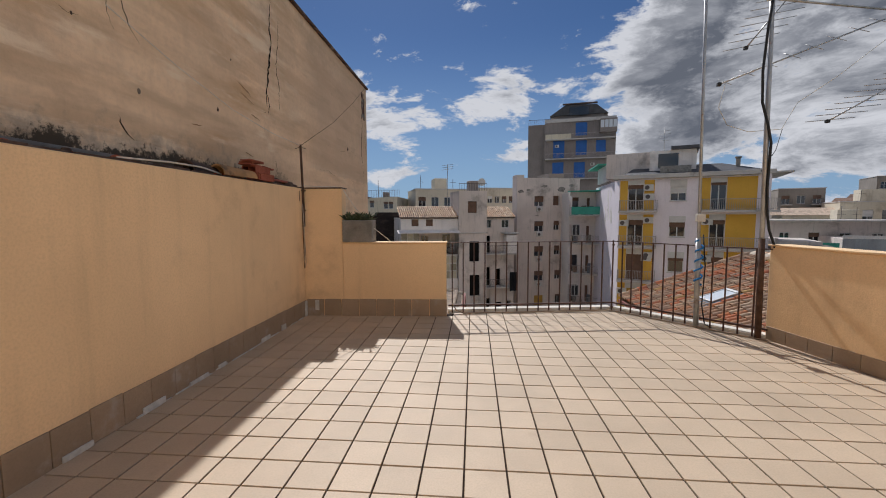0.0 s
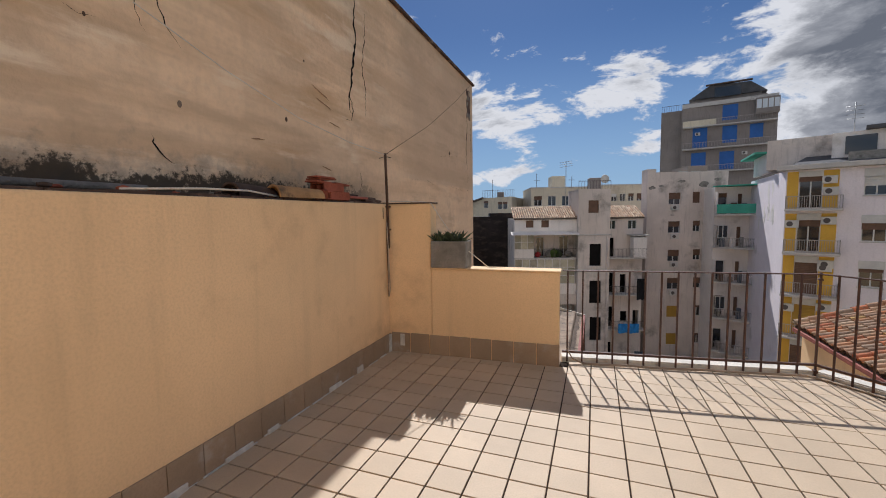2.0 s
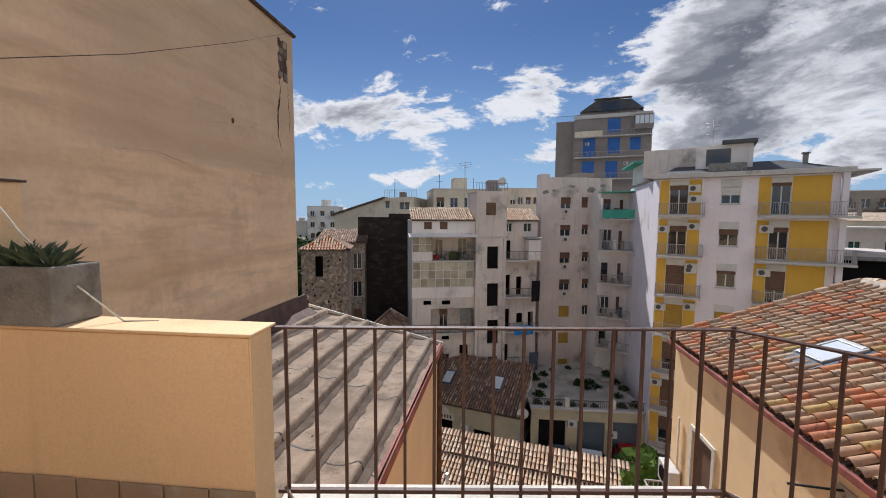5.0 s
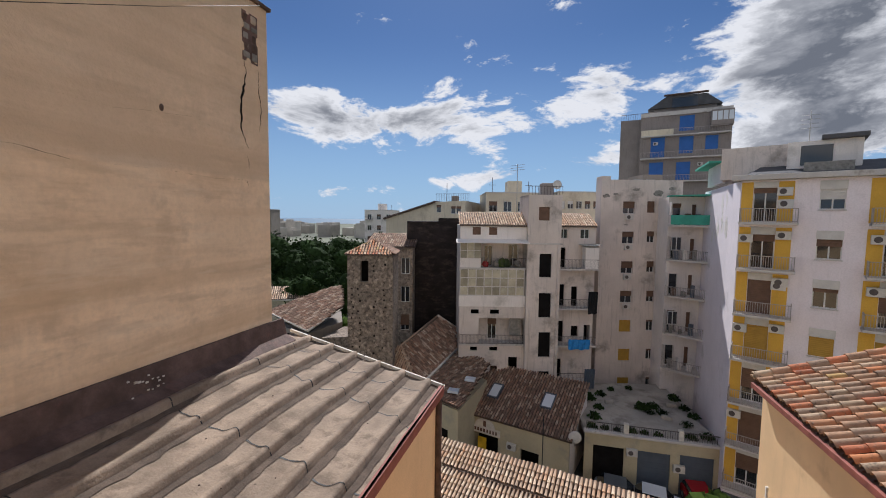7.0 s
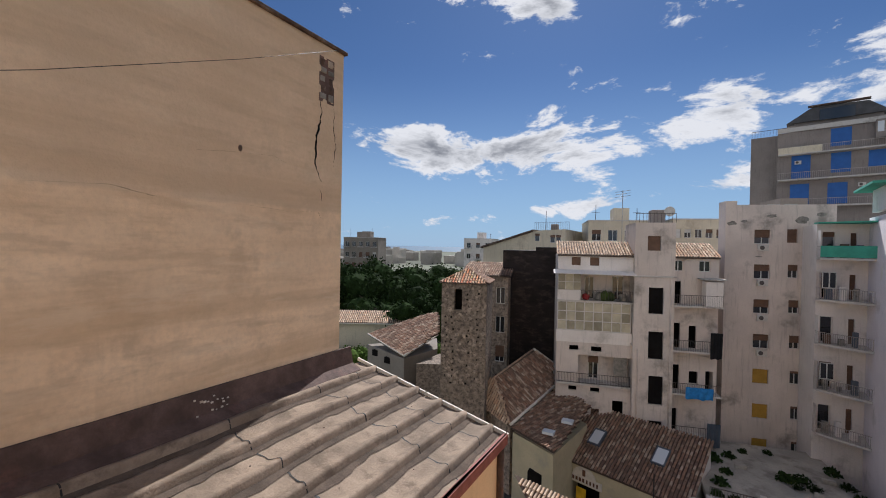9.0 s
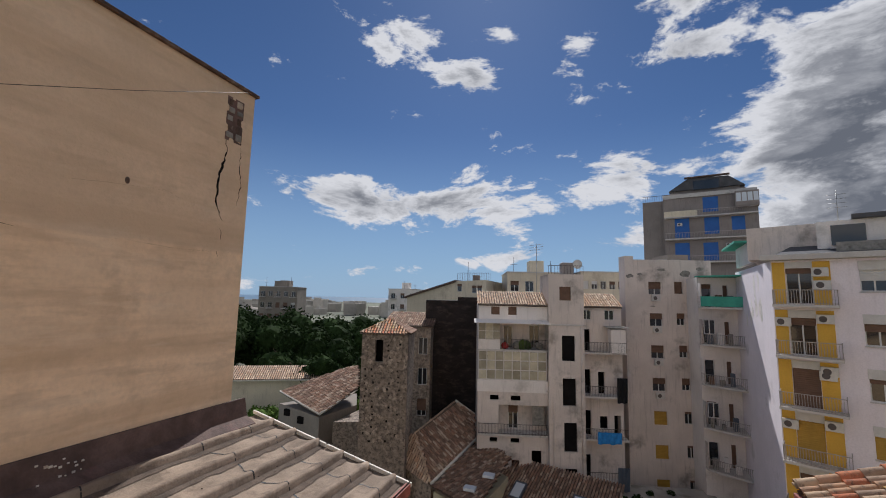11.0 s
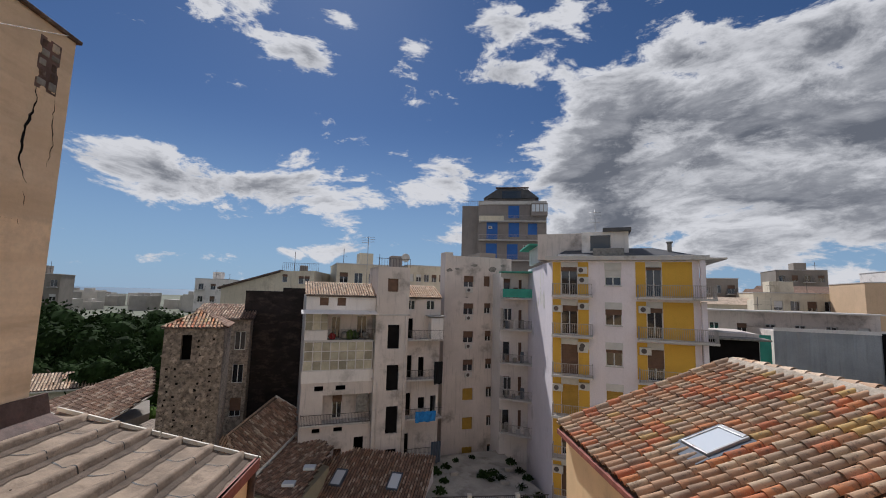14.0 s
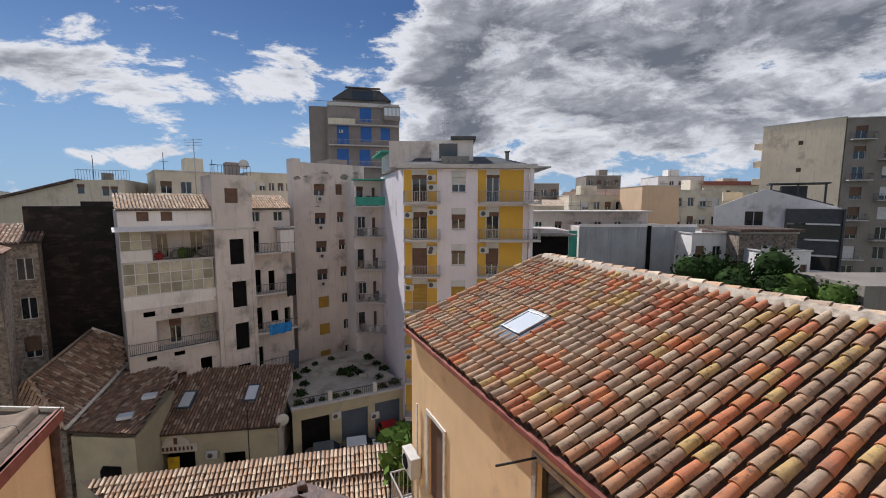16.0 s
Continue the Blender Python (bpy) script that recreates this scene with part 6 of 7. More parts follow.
tube(ant, [(-0.6, 3.0, Z(1.5)), (-0.6, 3.0, Z(7.4))], 0.035, 6)
for k in range(3):
    tube(ant, [(-1.3, 3.0, Z(6.7 + k * 0.25)), (0.1, 3.0, Z(6.9 + k * 0.25))], 0.02, 5)
part("aerial", ant, GALV, cb)
# right part with loggias
up = [(3.35, Z(-0.1), 4.15, Z(0.85)), (5.4, Z(-0.1), 6.3, Z(0.85))]
rh_ = [(3.2, Z(-3.0), 4.0, Z(-1.0)), (3.2, Z(-6.9), 4.0, Z(-4.7)), (4.7, Z(-6.9), 5.3, Z(-4.9)), (3.2, Z(-10.6), 4.0, Z(-8.4)), (4.8, Z(-10.0), 5.5, Z(-8.9)), (3.3, Z(-14.3), 3.9, Z(-12.3)), (6.1, Z(-10.6), 6.7, Z(-8.8)), (6.0, Z(-2.0), 6.5, Z(-1.3))]
part("wall", wall_mesh(6.97, 0, Z(1.15), 0.25, up + rh_, 3.1), GREIGE, cb, "", Matrix.Translation((0, 0.85, 0)))
for h in up:
    window(cb, h[0], h[1], h[2] - h[0], h[3] - h[1], y=0.95)
house_roof(cb, cb.matrix_basis @ Vector((3.1, 0.6, Z(1.1))), cb.matrix_basis @ Vector((7.0, 0.6, Z(1.1))), cb.matrix_basis @ Vector((3.1, 3.6, Z(2.45))), ROOF_PALE, pitch=0.24, course=0.42, seg=4)
for z in (-3.0, -6.9, -10.6, -14.3):
    b_ = part("balcony", boxes((3.12, -0.35, Z(z) - 0.15, 6.95, 0.85, Z(z))), SLAB, cb)
    bm = bmesh.new()
    for i in range(29):
        box(bm, 3.15 + i * 0.133, -0.33, Z(z), 3.17 + i * 0.133, -0.31, Z(z) + 0.9)
    box(bm, 3.12, -0.34, Z(z) + 0.88, 6.95, -0.30, Z(z) + 0.92)
    tagged(part("railing", bm, IRON, b_), kind="stuff")
part("lean_to", boxes((5.3, -0.5, Z(-0.75), 7.1, 0.84, Z(-0.65))), GALV, cb, "small corrugated lean-to roof")
part("storage_box", boxes((5.6, -0.33, Z(-2.99), 6.9, 0.7, Z(-0.9))), WHITE, cb)


def laundry(u0, u1, z0, z1, y, material, label):
    bm = bmesh.new()
    n = 14
    a_ = [[bm.verts.new((u0 + (u1 - u0) * i / n, y + 0.06 * math.sin(i * 1.7 + k), z1 + (z0 - z1) * k / 3 - 0.05 * math.sin(i * 0.9) * k / 3)) for i in range(n + 1)] for k in range(4)]
    for r in range(3):
        for i in range(n):
            bm.faces.new((a_[r][i], a_[r][i + 1], a_[r + 1][i + 1], a_[r + 1][i]))
    ext_ = bmesh.ops.extrude_face_region(bm, geom=bm.faces[:])
    bmesh.ops.translate(bm, vec=(0, 0.02, 0), verts=[v for v in ext_["geom"] if isinstance(v, bmesh.types.BMVert)])
    o = piece("laundry", bm, material, label, "laundry", group="laundry on the balconies", m=cb.matrix_basis)
    return o


laundry(4.2, 6.3, Z(-10.95), Z(-9.95), -0.42, CLOTH, "blue cloth hung over a balcony railing")
laundry(6.0, 6.9, Z(-7.4), Z(-5.2), -0.42, BLACKCLOTH, "black cloth hung on a balcony")
laundry(5.9, 6.9, Z(-14.9), Z(-12.9), -0.42, GARAGE, "grey-blue cover on a balcony")

# ---- the black wall, the lava-stone tower and old halls ----
k_ = thing("black_party_wall", "windowless party wall coated in black bitumen", "building", -16.1, 51.2, GROUND, 15.9)
part("wall", boxes((0, 0, 0, 3.65, 6.0, Z(1.37))), BLACKWALL, k_)
part("wall", boxes((3.65, -0.003, 0, 7.1, 6.0, Z(1.78))), BLACKWALL, k_)
st = thing("stone_tower", "old lava rubble tower with a tiled pyramid roof", "tower", -16.79, 38.43, GROUND, 15.9)
SH = Z(-1.55)
slit = [(1.15, Z(-3.9), 1.85, Z(-2.05))]
part("wall", wall_mesh(4.0, 0, SH, 0.5, slit), STONE, st)
part("wall", boxes((3.5, 0.5, 0, 4.0, 4.0, SH)), STONE, st)
part("wall", boxes((0, 0.5, 0, 0.5, 4.0, SH)), STONE, st)
part("wall", boxes((0.5, 3.5, 0, 3.5, 4.0, SH)), STONE, st)
# near-black sheet for the darkness behind the slit
part("interior_shade", boxes((0.52, 1.2, 0, 3.48, 1.25, SH - 0.1)), DARK, st)
# near-black chips on the face paint the shade in putlog holes
for row in range(16):
    for c in range(4):
        z = SH - 1.0 - row * 0.52 + random.uniform(-0.1, 0.1)
        u = (0.35, 0.95, 2.3, 3.15)[c] + random.uniform(-0.12, 0.12)
        if random.random() < 0.75 and not (0.9 < u < 2.1 and z > Z(-4.2)):
            part("putlog_hole", boxes((u, -0.012, z, u + random.uniform(0.12, 0.2), 0.0, z + random.uniform(0.12, 0.2)), bev=0.005), DARK, st)
SROCK = []
for i in range(8):
    bm = bmesh.new()
    bmesh.ops.create_icosphere(bm, subdivisions=1, radius=0.16)
    for v in bm.verts:
        v.co = Vector((v.co.x * random.uniform(0.8, 1.5), v.co.y * 0.3, v.co.z * random.uniform(0.6, 1.0)))
    SROCK.append(mesh_of("rubble_stone", bm, STONE))
for i in range(170):
    u, z = random.uniform(0.1, 3.9), random.uniform(Z(-10.5), SH - 0.15)
    if 0.9 < u < 2.1 and Z(-4.1) < z < Z(-1.9):
        continue
    shared("rubble_stone", random.choice(SROCK), st, (u, 0.0, z), rot=(0, random.uniform(0, 3), 0), scale=(random.uniform(0.7, 1.3),) * 3)
apex = st.matrix_basis @ Vector((2.0, 2.0, SH + 1.15))
cs = [st.matrix_basis @ Vector(p) for p in ((-0.2, -0.2, SH), (4.2, -0.2, SH), (4.2, 4.2, SH), (-0.2, 4.2, SH))]
for i in range(4):
    p, q = cs[i], cs[(i + 1) % 4]
    mid = (p + q) / 2
    up_ = (apex - mid).length
    dk = slope_at("roof", p, q, apex - (q - p) / 2, ROOF_BROWN if i == 1 else ROOF_TILE, st, thick=0.02, pitch=0.25, course=0.4, seg=4,
                  keep=lambda x, y, w_=(q - p).length, u_=up_: abs(x - w_ / 2) < (w_ / 2) * (1 - (y + 0.2) / u_))
    bm = bmesh.new()
    w_ = (q - p).length
    vs = [bm.verts.new(v) for v in ((0, 0, 0.0), (w_, 0, 0.0), (w_ / 2, up_, 0.0))]
    bm.faces.new(vs)
    bm.to_mesh(dk.data)
    bm.free()

# hall beside the tower
hall = thing("stone_hall", "low old hall with a brown tiled roof beside the tower", "building", -22.2, 40.9, GROUND, 0)


def hw(p):
    return Vector(p) - Vector((-22.2, 40.9, GROUND))


bm = bmesh.new()
prism(bm, [(-9.9, 5.8), (-2.4, 3.0), (-1.6, 8.9), (-4.5, 13.7), (-6.0, 12.7)], 0, Z(-10.8))
part("wall", bm, BROWNGREY, hall)
bm = bmesh.new()
prism(bm, [(-1.4, 4.0), (3.6, 6.5), (3.4, 10.0), (-1.4, 9.0)], 0, Z(-11.4))
part("wall", bm, STONE, hall)
tiled_polygon(hall, [(-32.14, 46.71, -9.54), (-24.62, 43.92, -10.61), (-23.81, 49.81, -9.22), (-26.77, 54.66, -8.0), (-28.03, 53.59, -7.63)], ROOF_BROWN, pitch=0.28, course=0.45, seg=3)
part("ridge_strip", tube(bmesh.new(), [hw((-24.62, 43.92, -10.5)), hw((-23.81, 49.81, -9.1))], 0.12, 6), KERB, hall)
part("ridge_strip", tube(bmesh.new(), [hw((-32.14, 46.71, -9.45)), hw((-24.62, 43.92, -10.5))], 0.09, 6), KERB, hall)
# black boxes paint the shade of the window openings
for u in (0.25, 0.6):
    p = hw(Vector((-32.1, 46.7, -11.2)).lerp(Vector((-24.7, 43.9, -12.0)), u))
    part("window", boxes((p.x - 0.4, p.y - 0.2, p.z - 0.35, p.x + 0.4, p.y + 0.4, p.z + 0.35)), DARK, hall)

# roof group in the middle
mid = thing("tiled_roof_hall", "brown tiled hip roof of an old hall with a pale ridge", "building", -13.0, 43.0, GROUND, 0)


def mw(x, y, z):
    return Vector((x + 13.0, y - 43.0, Z(z)))


bm = bmesh.new()
for p in ((-10.6, 39.7, -13.5), (-9.1, 46.9, -12.15), (-10.0, 49.4, -10.6), (-11.75, 48.9, -9.25), (-13.1, 41.9, -10.6), (-16.1, 42.2, -12.6)):
    bm.verts.new(mw(*p))
    bm.verts.new(mw(p[0], p[1], GROUND))
bmesh.ops.convex_hull(bm, input=bm.verts[:])
part("wall", bm, STONE, mid)
tiled_polygon(mid, [(-10.43, 39.3, -13.24), (-8.82, 47.03, -11.9), (-9.75, 49.6, -10.29), (-11.64, 49.01, -8.98), (-13.04, 41.77, -10.32)], ROOF_BROWN, pitch=0.26, course=0.42, seg=4)
# sunlit hip face: its light is put into the paler tile colour
tiled_polygon(mid, [(-16.2, 42.0, -12.3), (-10.5, 39.3, -13.26), (-13.04, 41.77, -10.32)], ROOF_PALE, pitch=0.26, course=0.42, seg=4)
part("ridge_strip", tube(bmesh.new(), [mw(-10.43, 39.3, -13.05), mw(-8.82, 47.03, -11.75)], 0.14, 6), KERB, mid, "pale mortar ridge")
part("ridge_strip", tube(bmesh.new(), [mw(-11.64, 49.01, -8.9), mw(-9.75, 49.6, -10.2)], 0.12, 6), KERB, mid, "pale mortar ridge")
part("ridge_strip", tube(bmesh.new(), [mw(-10.5, 39.4, -13.1), mw(-13.04, 41.77, -10.25), mw(-11.7, 48.9, -9.0)], 0.1, 6), ROOF_PALE, mid)
low_ = thing("low_lean_to_house", "low house with a brown tiled lean-to roof", "building", -9.0, 39.0, GROUND, 0)
bm = bmesh.new()
prism(bm, [(-1.2, 0.2), (2.7, -1.8), (3.8, 5.2), (0.4, 7.7)], 0, Z(-13.6))
part("wall", bm, PALEYELLOW, low_)
tiled_polygon(low_, [(-10.28, 39.02, -13.21), (-6.2, 36.96, -13.28), (-5.09, 44.25, -11.97), (-8.66, 46.86, -11.86)], ROOF_BROWN, pitch=0.26, course=0.42, seg=4)
# doorway shade is a near-black box
part("doorway", boxes((0.6, -1.3, Z(-17.6), 2.2, -0.4, Z(-15.6))), DARK, low_, "black box for the shade in a doorway")
for x, y, z, w in ((-6.6, 40.6, -12.5, 0.9), (-7.6, 38.6, -12.85, 0.9)):
    part("roof_window", boxes((x + 9.0, y - 39.0, Z(z), x + 9.0 + w, y - 39.0 + 0.7, Z(z) + 0.22), bev=0.02), SKYPANE, low_)

# ---- house with two skylights and the arched sign ----
fh = thing("workshop_house", "old workshop with a brown tiled roof and two skylights", "building", -7.36, 41.48, GROUND, -15.4)
FI = fh.matrix_basis.inverted()
FW = 10.0
FE, FR = -15.55, -13.0
fholes = [(1.7, 0.0, 4.0, Z(-17.1)), (6.0, 0.0, 7.6, Z(-17.4))]
part("wall", wall_mesh(FW, 0, Z(FE - 0.1), 0.35, fholes), PALEYELLOW, fh, "stained pale yellow plaster front")
part("wall", boxes((FW - 0.35, 0.35, 0, FW, 6.0, Z(FE - 0.1))), GREIGE, fh)
part("wall", boxes((0, 0.35, 0, 0.35, 6.0, Z(FE - 0.1))), GREIGE, fh)
bm = bmesh.new()
va = [bm.verts.new((FW, p[0], p[1])) for p in ((0.0, Z(FE - 0.1)), (6.2, Z(FE - 0.1)), (6.2, Z(FR - 0.1)))]
vb = [bm.verts.new((FW - 0.3, p[0], p[1])) for p in ((0.0, Z(FE - 0.1)), (6.2, Z(FE - 0.1)), (6.2, Z(FR - 0.1)))]
bm.faces.new(va)
bm.faces.new(vb[::-1])
for i in range(3):
    bm.faces.new((va[i], vb[i], vb[(i + 1) % 3], va[(i + 1) % 3]))
bmesh.ops.recalc_face_normals(bm, faces=bm.faces[:])
part("gable", bm, WHITE, fh)
# near-black sheet paints the unlit workshop behind the entrances
part("interior_shade", boxes((0.4, 1.2, 0, FW - 0.4, 1.25, Z(FE - 0.2))), DARK, fh)
fdeck = house_roof(fh, (-7.5, 41.3, FE), (2.45, 38.6, FE), (-5.6, 47.3, FR), ROOF_BROWN, pitch=0.25, course=0.42, seg=5)
for u, v in ((2.1, 2.3), (7.0, 2.6)):
    s_ = thing("workshop_skylight", "skylight with a sky-pale coloured pane in a brown tiled roof", "skylight", group="workshop skylights")
    s_.matrix_basis = fh.matrix_basis @ fdeck.matrix_basis @ Matrix.Translation((u, v, 0.0))
    part("frame", boxes((0, 0, 0, 0.09, 1.75, 0.3), (0.91, 0, 0, 1.0, 1.75, 0.3), (0.09, 0, 0, 0.91, 0.09, 0.3), (0.09, 1.62, 0, 0.91, 1.75, 0.3)), GARAGE, s_)
    part("pane", boxes((0.09, 0.09, 0.24, 0.91, 1.62, 0.26)), SKYPANE, s_)
sg = part("sign", boxes((1.3, -0.12, Z(-17.0), 4.2, -0.02, Z(-16.4)), bev=0.02), SIGN, fh, "pale sign board with an arched top")
bm = bmesh.new()
pts = [(0.95 * math.cos(math.pi * k / 12), 0.75 * math.sin(math.pi * k / 12)) for k in range(13)]
f_ = [bm.verts.new((2.75 + p[0], -0.11, Z(-16.41) + p[1])) for p in pts]
r_ = [bm.verts.new((2.75 + p[0], -0.03, Z(-16.41) + p[1])) for p in pts]
bm.faces.new(f_[::-1])
bm.faces.new(r_)
for i in range(13):
    bm.faces.new((f_[i], f_[(i + 1) % 13], r_[(i + 1) % 13], r_[i]))
bmesh.ops.recalc_face_normals(bm, faces=bm.faces[:])
part("sign_arch", bm, SIGN, sg)
for i in range(9):
    part("letter_bar", boxes((1.5 + i * 0.28 + 0.05 * (i > 4), -0.135, Z(-16.85), 1.68 + i * 0.28, -0.121, Z(-16.55))), INK, sg)
part("arch_symbol", boxes((2.62, -0.125, Z(-16.35), 2.88, -0.111, Z(-15.85))), INK, sg)
part("yellow_poster", boxes((2.1, -0.06, Z(-18.8), 2.9, 0.0, Z(-17.4))), SIGNYEL, fh, "yellow notice by the entrance")
air_conditioner(fh, 4.9, Z(-17.6), -0.4)
part("drainpipe", tube(bmesh.new(), [(0.5, -0.1, 0.2), (0.5, -0.1, Z(-15.8))], 0.06, 6), KERB, fh)
fp = thing("metal_pole", "thin dark metal pole by the workshop", "pole", 0.3, 38.0, GROUND)
part("shaft", tube(bmesh.new(), [(0, 0, 0), (0.0, 0, 5.9)], 0.04, 6), CABLE, fp)
sd = thing("satellite_dish", "white satellite dish on the workshop corner", "satellite dish", 2.7, 38.9, -15.2)
bm = bmesh.new()
bmesh.ops.create_uvsphere(bm, u_segments=18, v_segments=10, radius=0.5, matrix=Matrix.Diagonal((1, 0.22, 1, 1)))
part("bowl", bm, ACWHITE, sd)
part("arm", tube(bmesh.new(), [(0, 0, -0.2), (0, -0.45, -0.1)], 0.02, 6), GALV, sd)
part("stand", tube(bmesh.new(), [(0, 0.1, 0), (0.0, 0.15, -0.8)], 0.03, 6), GALV, sd)

# ---- garages with a roof terrace ----
gb = thing("garage_row", "pale yellow garages with a planted roof terrace", "building", 3.51, 40.12, GROUND, 2)
gh = [(0.66, 0.0, 2.97, Z(-16.2)), (3.96, 0.0, 6.3, Z(-16.2)), (6.95, 0.0, 9.3, Z(-16.1))]
part("wall", wall_mesh(10.4, 0, Z(-15.2), 0.3, gh), PALEYELLOW, gb)
for k, h in enumerate(gh):
    # the first door stands open: its inner shade is a black sheet
    d_ = part("garage_door", boxes((h[0], 0.15, 0, h[2], 0.22, h[3])), DARK if k == 0 else GARAGE, gb, "black sheet for the shade of an open garage" if k == 0 else "grey-blue roller door")
    for i in range(0 if k == 0 else 7):
        part("slat", boxes((h[0] + 0.02, 0.135, 0.1 + i * 0.43, h[2] - 0.02, 0.149, 0.48 + i * 0.43)), GARAGE, d_)
bm = bmesh.new()
prism(bm, [(0.0, 0.31), (10.4, 0.31), (9.4, 4.2), (8.6, 12.0), (1.6, 10.6), (-0.4, 4.0)], Z(-15.6), Z(-15.15))
part("terrace_floor", bm, PAVE, gb)
part("cornice", boxes((-0.1, -0.2, Z(-15.2), 10.5, 0.3, Z(-15.02)), bev=0.03), SLAB, gb)
for u in (2.9, 6.8):
    part("pier", boxes((u, -0.05, Z(-15.0), u + 0.35, 0.3, Z(-14.2)), bev=0.02), KERB, gb)
bm = bmesh.new()
for i in range(60):
    box(bm, 0.1 + i * 0.17, 0.1, Z(-15.0), 0.13 + i * 0.17, 0.13, Z(-14.35))
box(bm, 0.1, 0.09, Z(-14.4), 10.3, 0.14, Z(-14.34))
tagged(part("railing", bm, IRON, gb), kind="stuff")
air_conditioner(gb, 3.1, Z(-16.6), -0.35)
air_conditioner(gb, 6.45, Z(-17.4), -0.35)


def bush(x, y, z, r, n=60, material=None, label="leafy green pot plant on the roof terrace", name="shrub", group="terrace plants", flat=0.8):
    bm = bmesh.new()
    for i in range(n):
        d = Vector((random.gauss(0, 1), random.gauss(0, 1), random.gauss(0, 1))).normalized() * r * random.uniform(0.35, 1.0)
        c = Vector((d.x, d.y, abs(d.z) * flat + r * 0.15))
        u = Vector((random.gauss(0, 1), random.gauss(0, 1), random.gauss(0, 1))).normalized()
        v = u.orthogonal().normalized()
        l = r * random.uniform(0.16, 0.34)
        vs = [bm.verts.new(c - u * l), bm.verts.new(c + v * l * 0.55), bm.verts.new(c + u * l), bm.verts.new(c - v * l * 0.55)]
        bm.faces.new(vs)
    tube(bm, [(0, 0, 0), (0, 0, r * 0.6)], r * 0.06, 5)
    return piece(name, bm, material or LEAF, label, "plant", group=group, m=pose(x, y, z, 0, 0, random.uniform(0, 360)))


for x, y, r in ((8.6, 45.6, 0.9), (9.6, 46.0, 0.8), (10.2, 45.0, 0.7), (9.2, 44.8, 0.6), (11.9, 48.6, 0.8), (12.3, 46.6, 0.7), (12.6, 45.0, 0.7), (11.6, 43.3, 0.7), (4.4, 42.6, 0.8), (4.9, 44.6, 0.6), (5.3, 47.6, 0.7), (6.4, 49.2, 0.5), (8.2, 50.0, 0.5), (4.1, 40.9, 0.6), (5.1, 40.8, 0.5), (6.0, 40.8, 0.5), (7.0, 40.9, 0.6), (8.0, 40.9, 0.5), (9.0, 40.9, 0.5), (11.4, 41.2, 0.6), (12.6, 41.6, 0.7), (4.2, 46.3, 0.9)):
    bush(x, y, -15.15, r * 0.75, 110, LEAF)
for x, y in ((8.3, 46.4), (5.6, 45.8), (10.9, 46.8), (9.9, 44.2)):
    t_ = piece("plant_trough", boxes((0, 0, 0, 0.8, 0.3, 0.32), bev=0.03), PAVE, "pale plant trough on the roof terrace", "planter", group="terrace troughs", m=pose(x, y, -15.15, 0, 0, random.uniform(-30, 30)))

# ---- near tiled roof below the terrace ----
nr = thing("lower_tiled_roof", "lower house with pale clay barrel-tile roof", "building", -6.0, 25.0, GROUND, 0)
bm = bmesh.new()
prism(bm, [(-0.6, 4.2), (0.8, -4.0), (14.0, -6.0), (13.9, 1.4)], 0, Z(-14.6))
part("wall", bm, PEACH, nr)
tiled_polygon(nr, [(-5.05, 28.4, -12.56), (8.0, 25.75, -12.56), (8.1, 27.3, -11.89), (-6.84, 30.3, -11.87)], ROOF_PALE, pitch=0.225, course=0.38, seg=5)
tiled_polygon(nr, [(-6.4, 23.4, -14.5), (8.0, 20.6, -14.5), (8.1, 25.85, -12.68), (-5.9, 28.5, -12.68)], ROOF_PALE, pitch=0.225, course=0.38, seg=5)
part("step_edge", tube(bmesh.new(), [(0.95, 3.38, Z(-12.62)), (14.0, 0.75, Z(-12.62))], 0.07, 6), COPING, nr)
part("chimney_pipe", tube(bmesh.new(), [(3.9, 0.5, Z(-13.8)), (3.9, 0.5, Z(-12.3))], 0.09, 8), GALV, nr)
bush(8.6, 25.6, -13.0, 1.7, 420, LEAF2, "leafy green climber beside the house", "climber", "climbing plants", 1.1)
bush(9.0, 28.0, -13.6, 1.7, 420, LEAF2, "leafy green climber beside the house", "climber", "climbing plants", 1.1)


def car(x, y, yaw, paint, label, l=4.0, w=1.68):
    c = thing("parked_car", label, "car", x, y, GROUND + 0.03, yaw, group="parked cars")
    bm = bmesh.new()
    profile(bm, [(-l / 2, 0.3), (-l / 2, 0.72), (-l / 2 + 0.15, 0.82), (-l * 0.22, 0.92), (l * 0.46, 0.95), (l / 2, 0.8), (l / 2, 0.3)], -w / 2, w / 2)
    bmesh.ops.bevel(bm, geom=bm.edges[:], offset=0.06, segments=2, affect="EDGES")
    part("body", bm, paint, c)
    bm = bmesh.new()
    profile(bm, [(-l * 0.20, 0.92), (-l * 0.06, 1.38), (l * 0.32, 1.42), (l * 0.45, 0.95)], -w / 2 + 0.12, w / 2 - 0.12)
    part("glasshouse", bm, PANE, c)
    part("roof", boxes((-w / 2 + 0.14, -l * 0.07, 1.38, w / 2 - 0.14, l * 0.33, 1.45), bev=0.03), paint, c)
    for sx in (-1, 1):
        for sy in (-0.32, 0.3):
            bm = bmesh.new()
            bmesh.ops.create_cone(bm, cap_ends=True, segments=18, radius1=0.3, radius2=0.3, depth=0.18, matrix=pose(sx * (w / 2 - 0.08), sy * l, 0.3, 0, 90))
            wl = part("wheel", bm, RUBBER, c)
            bm = bmesh.new()
            bmesh.ops.create_cone(bm, cap_ends=True, segments=14, radius1=0.18, radius2=0.18, depth=0.19, matrix=pose(sx * (w / 2 - 0.08), sy * l, 0.3, 0, 90))
            part("rim", bm, GALV, wl)
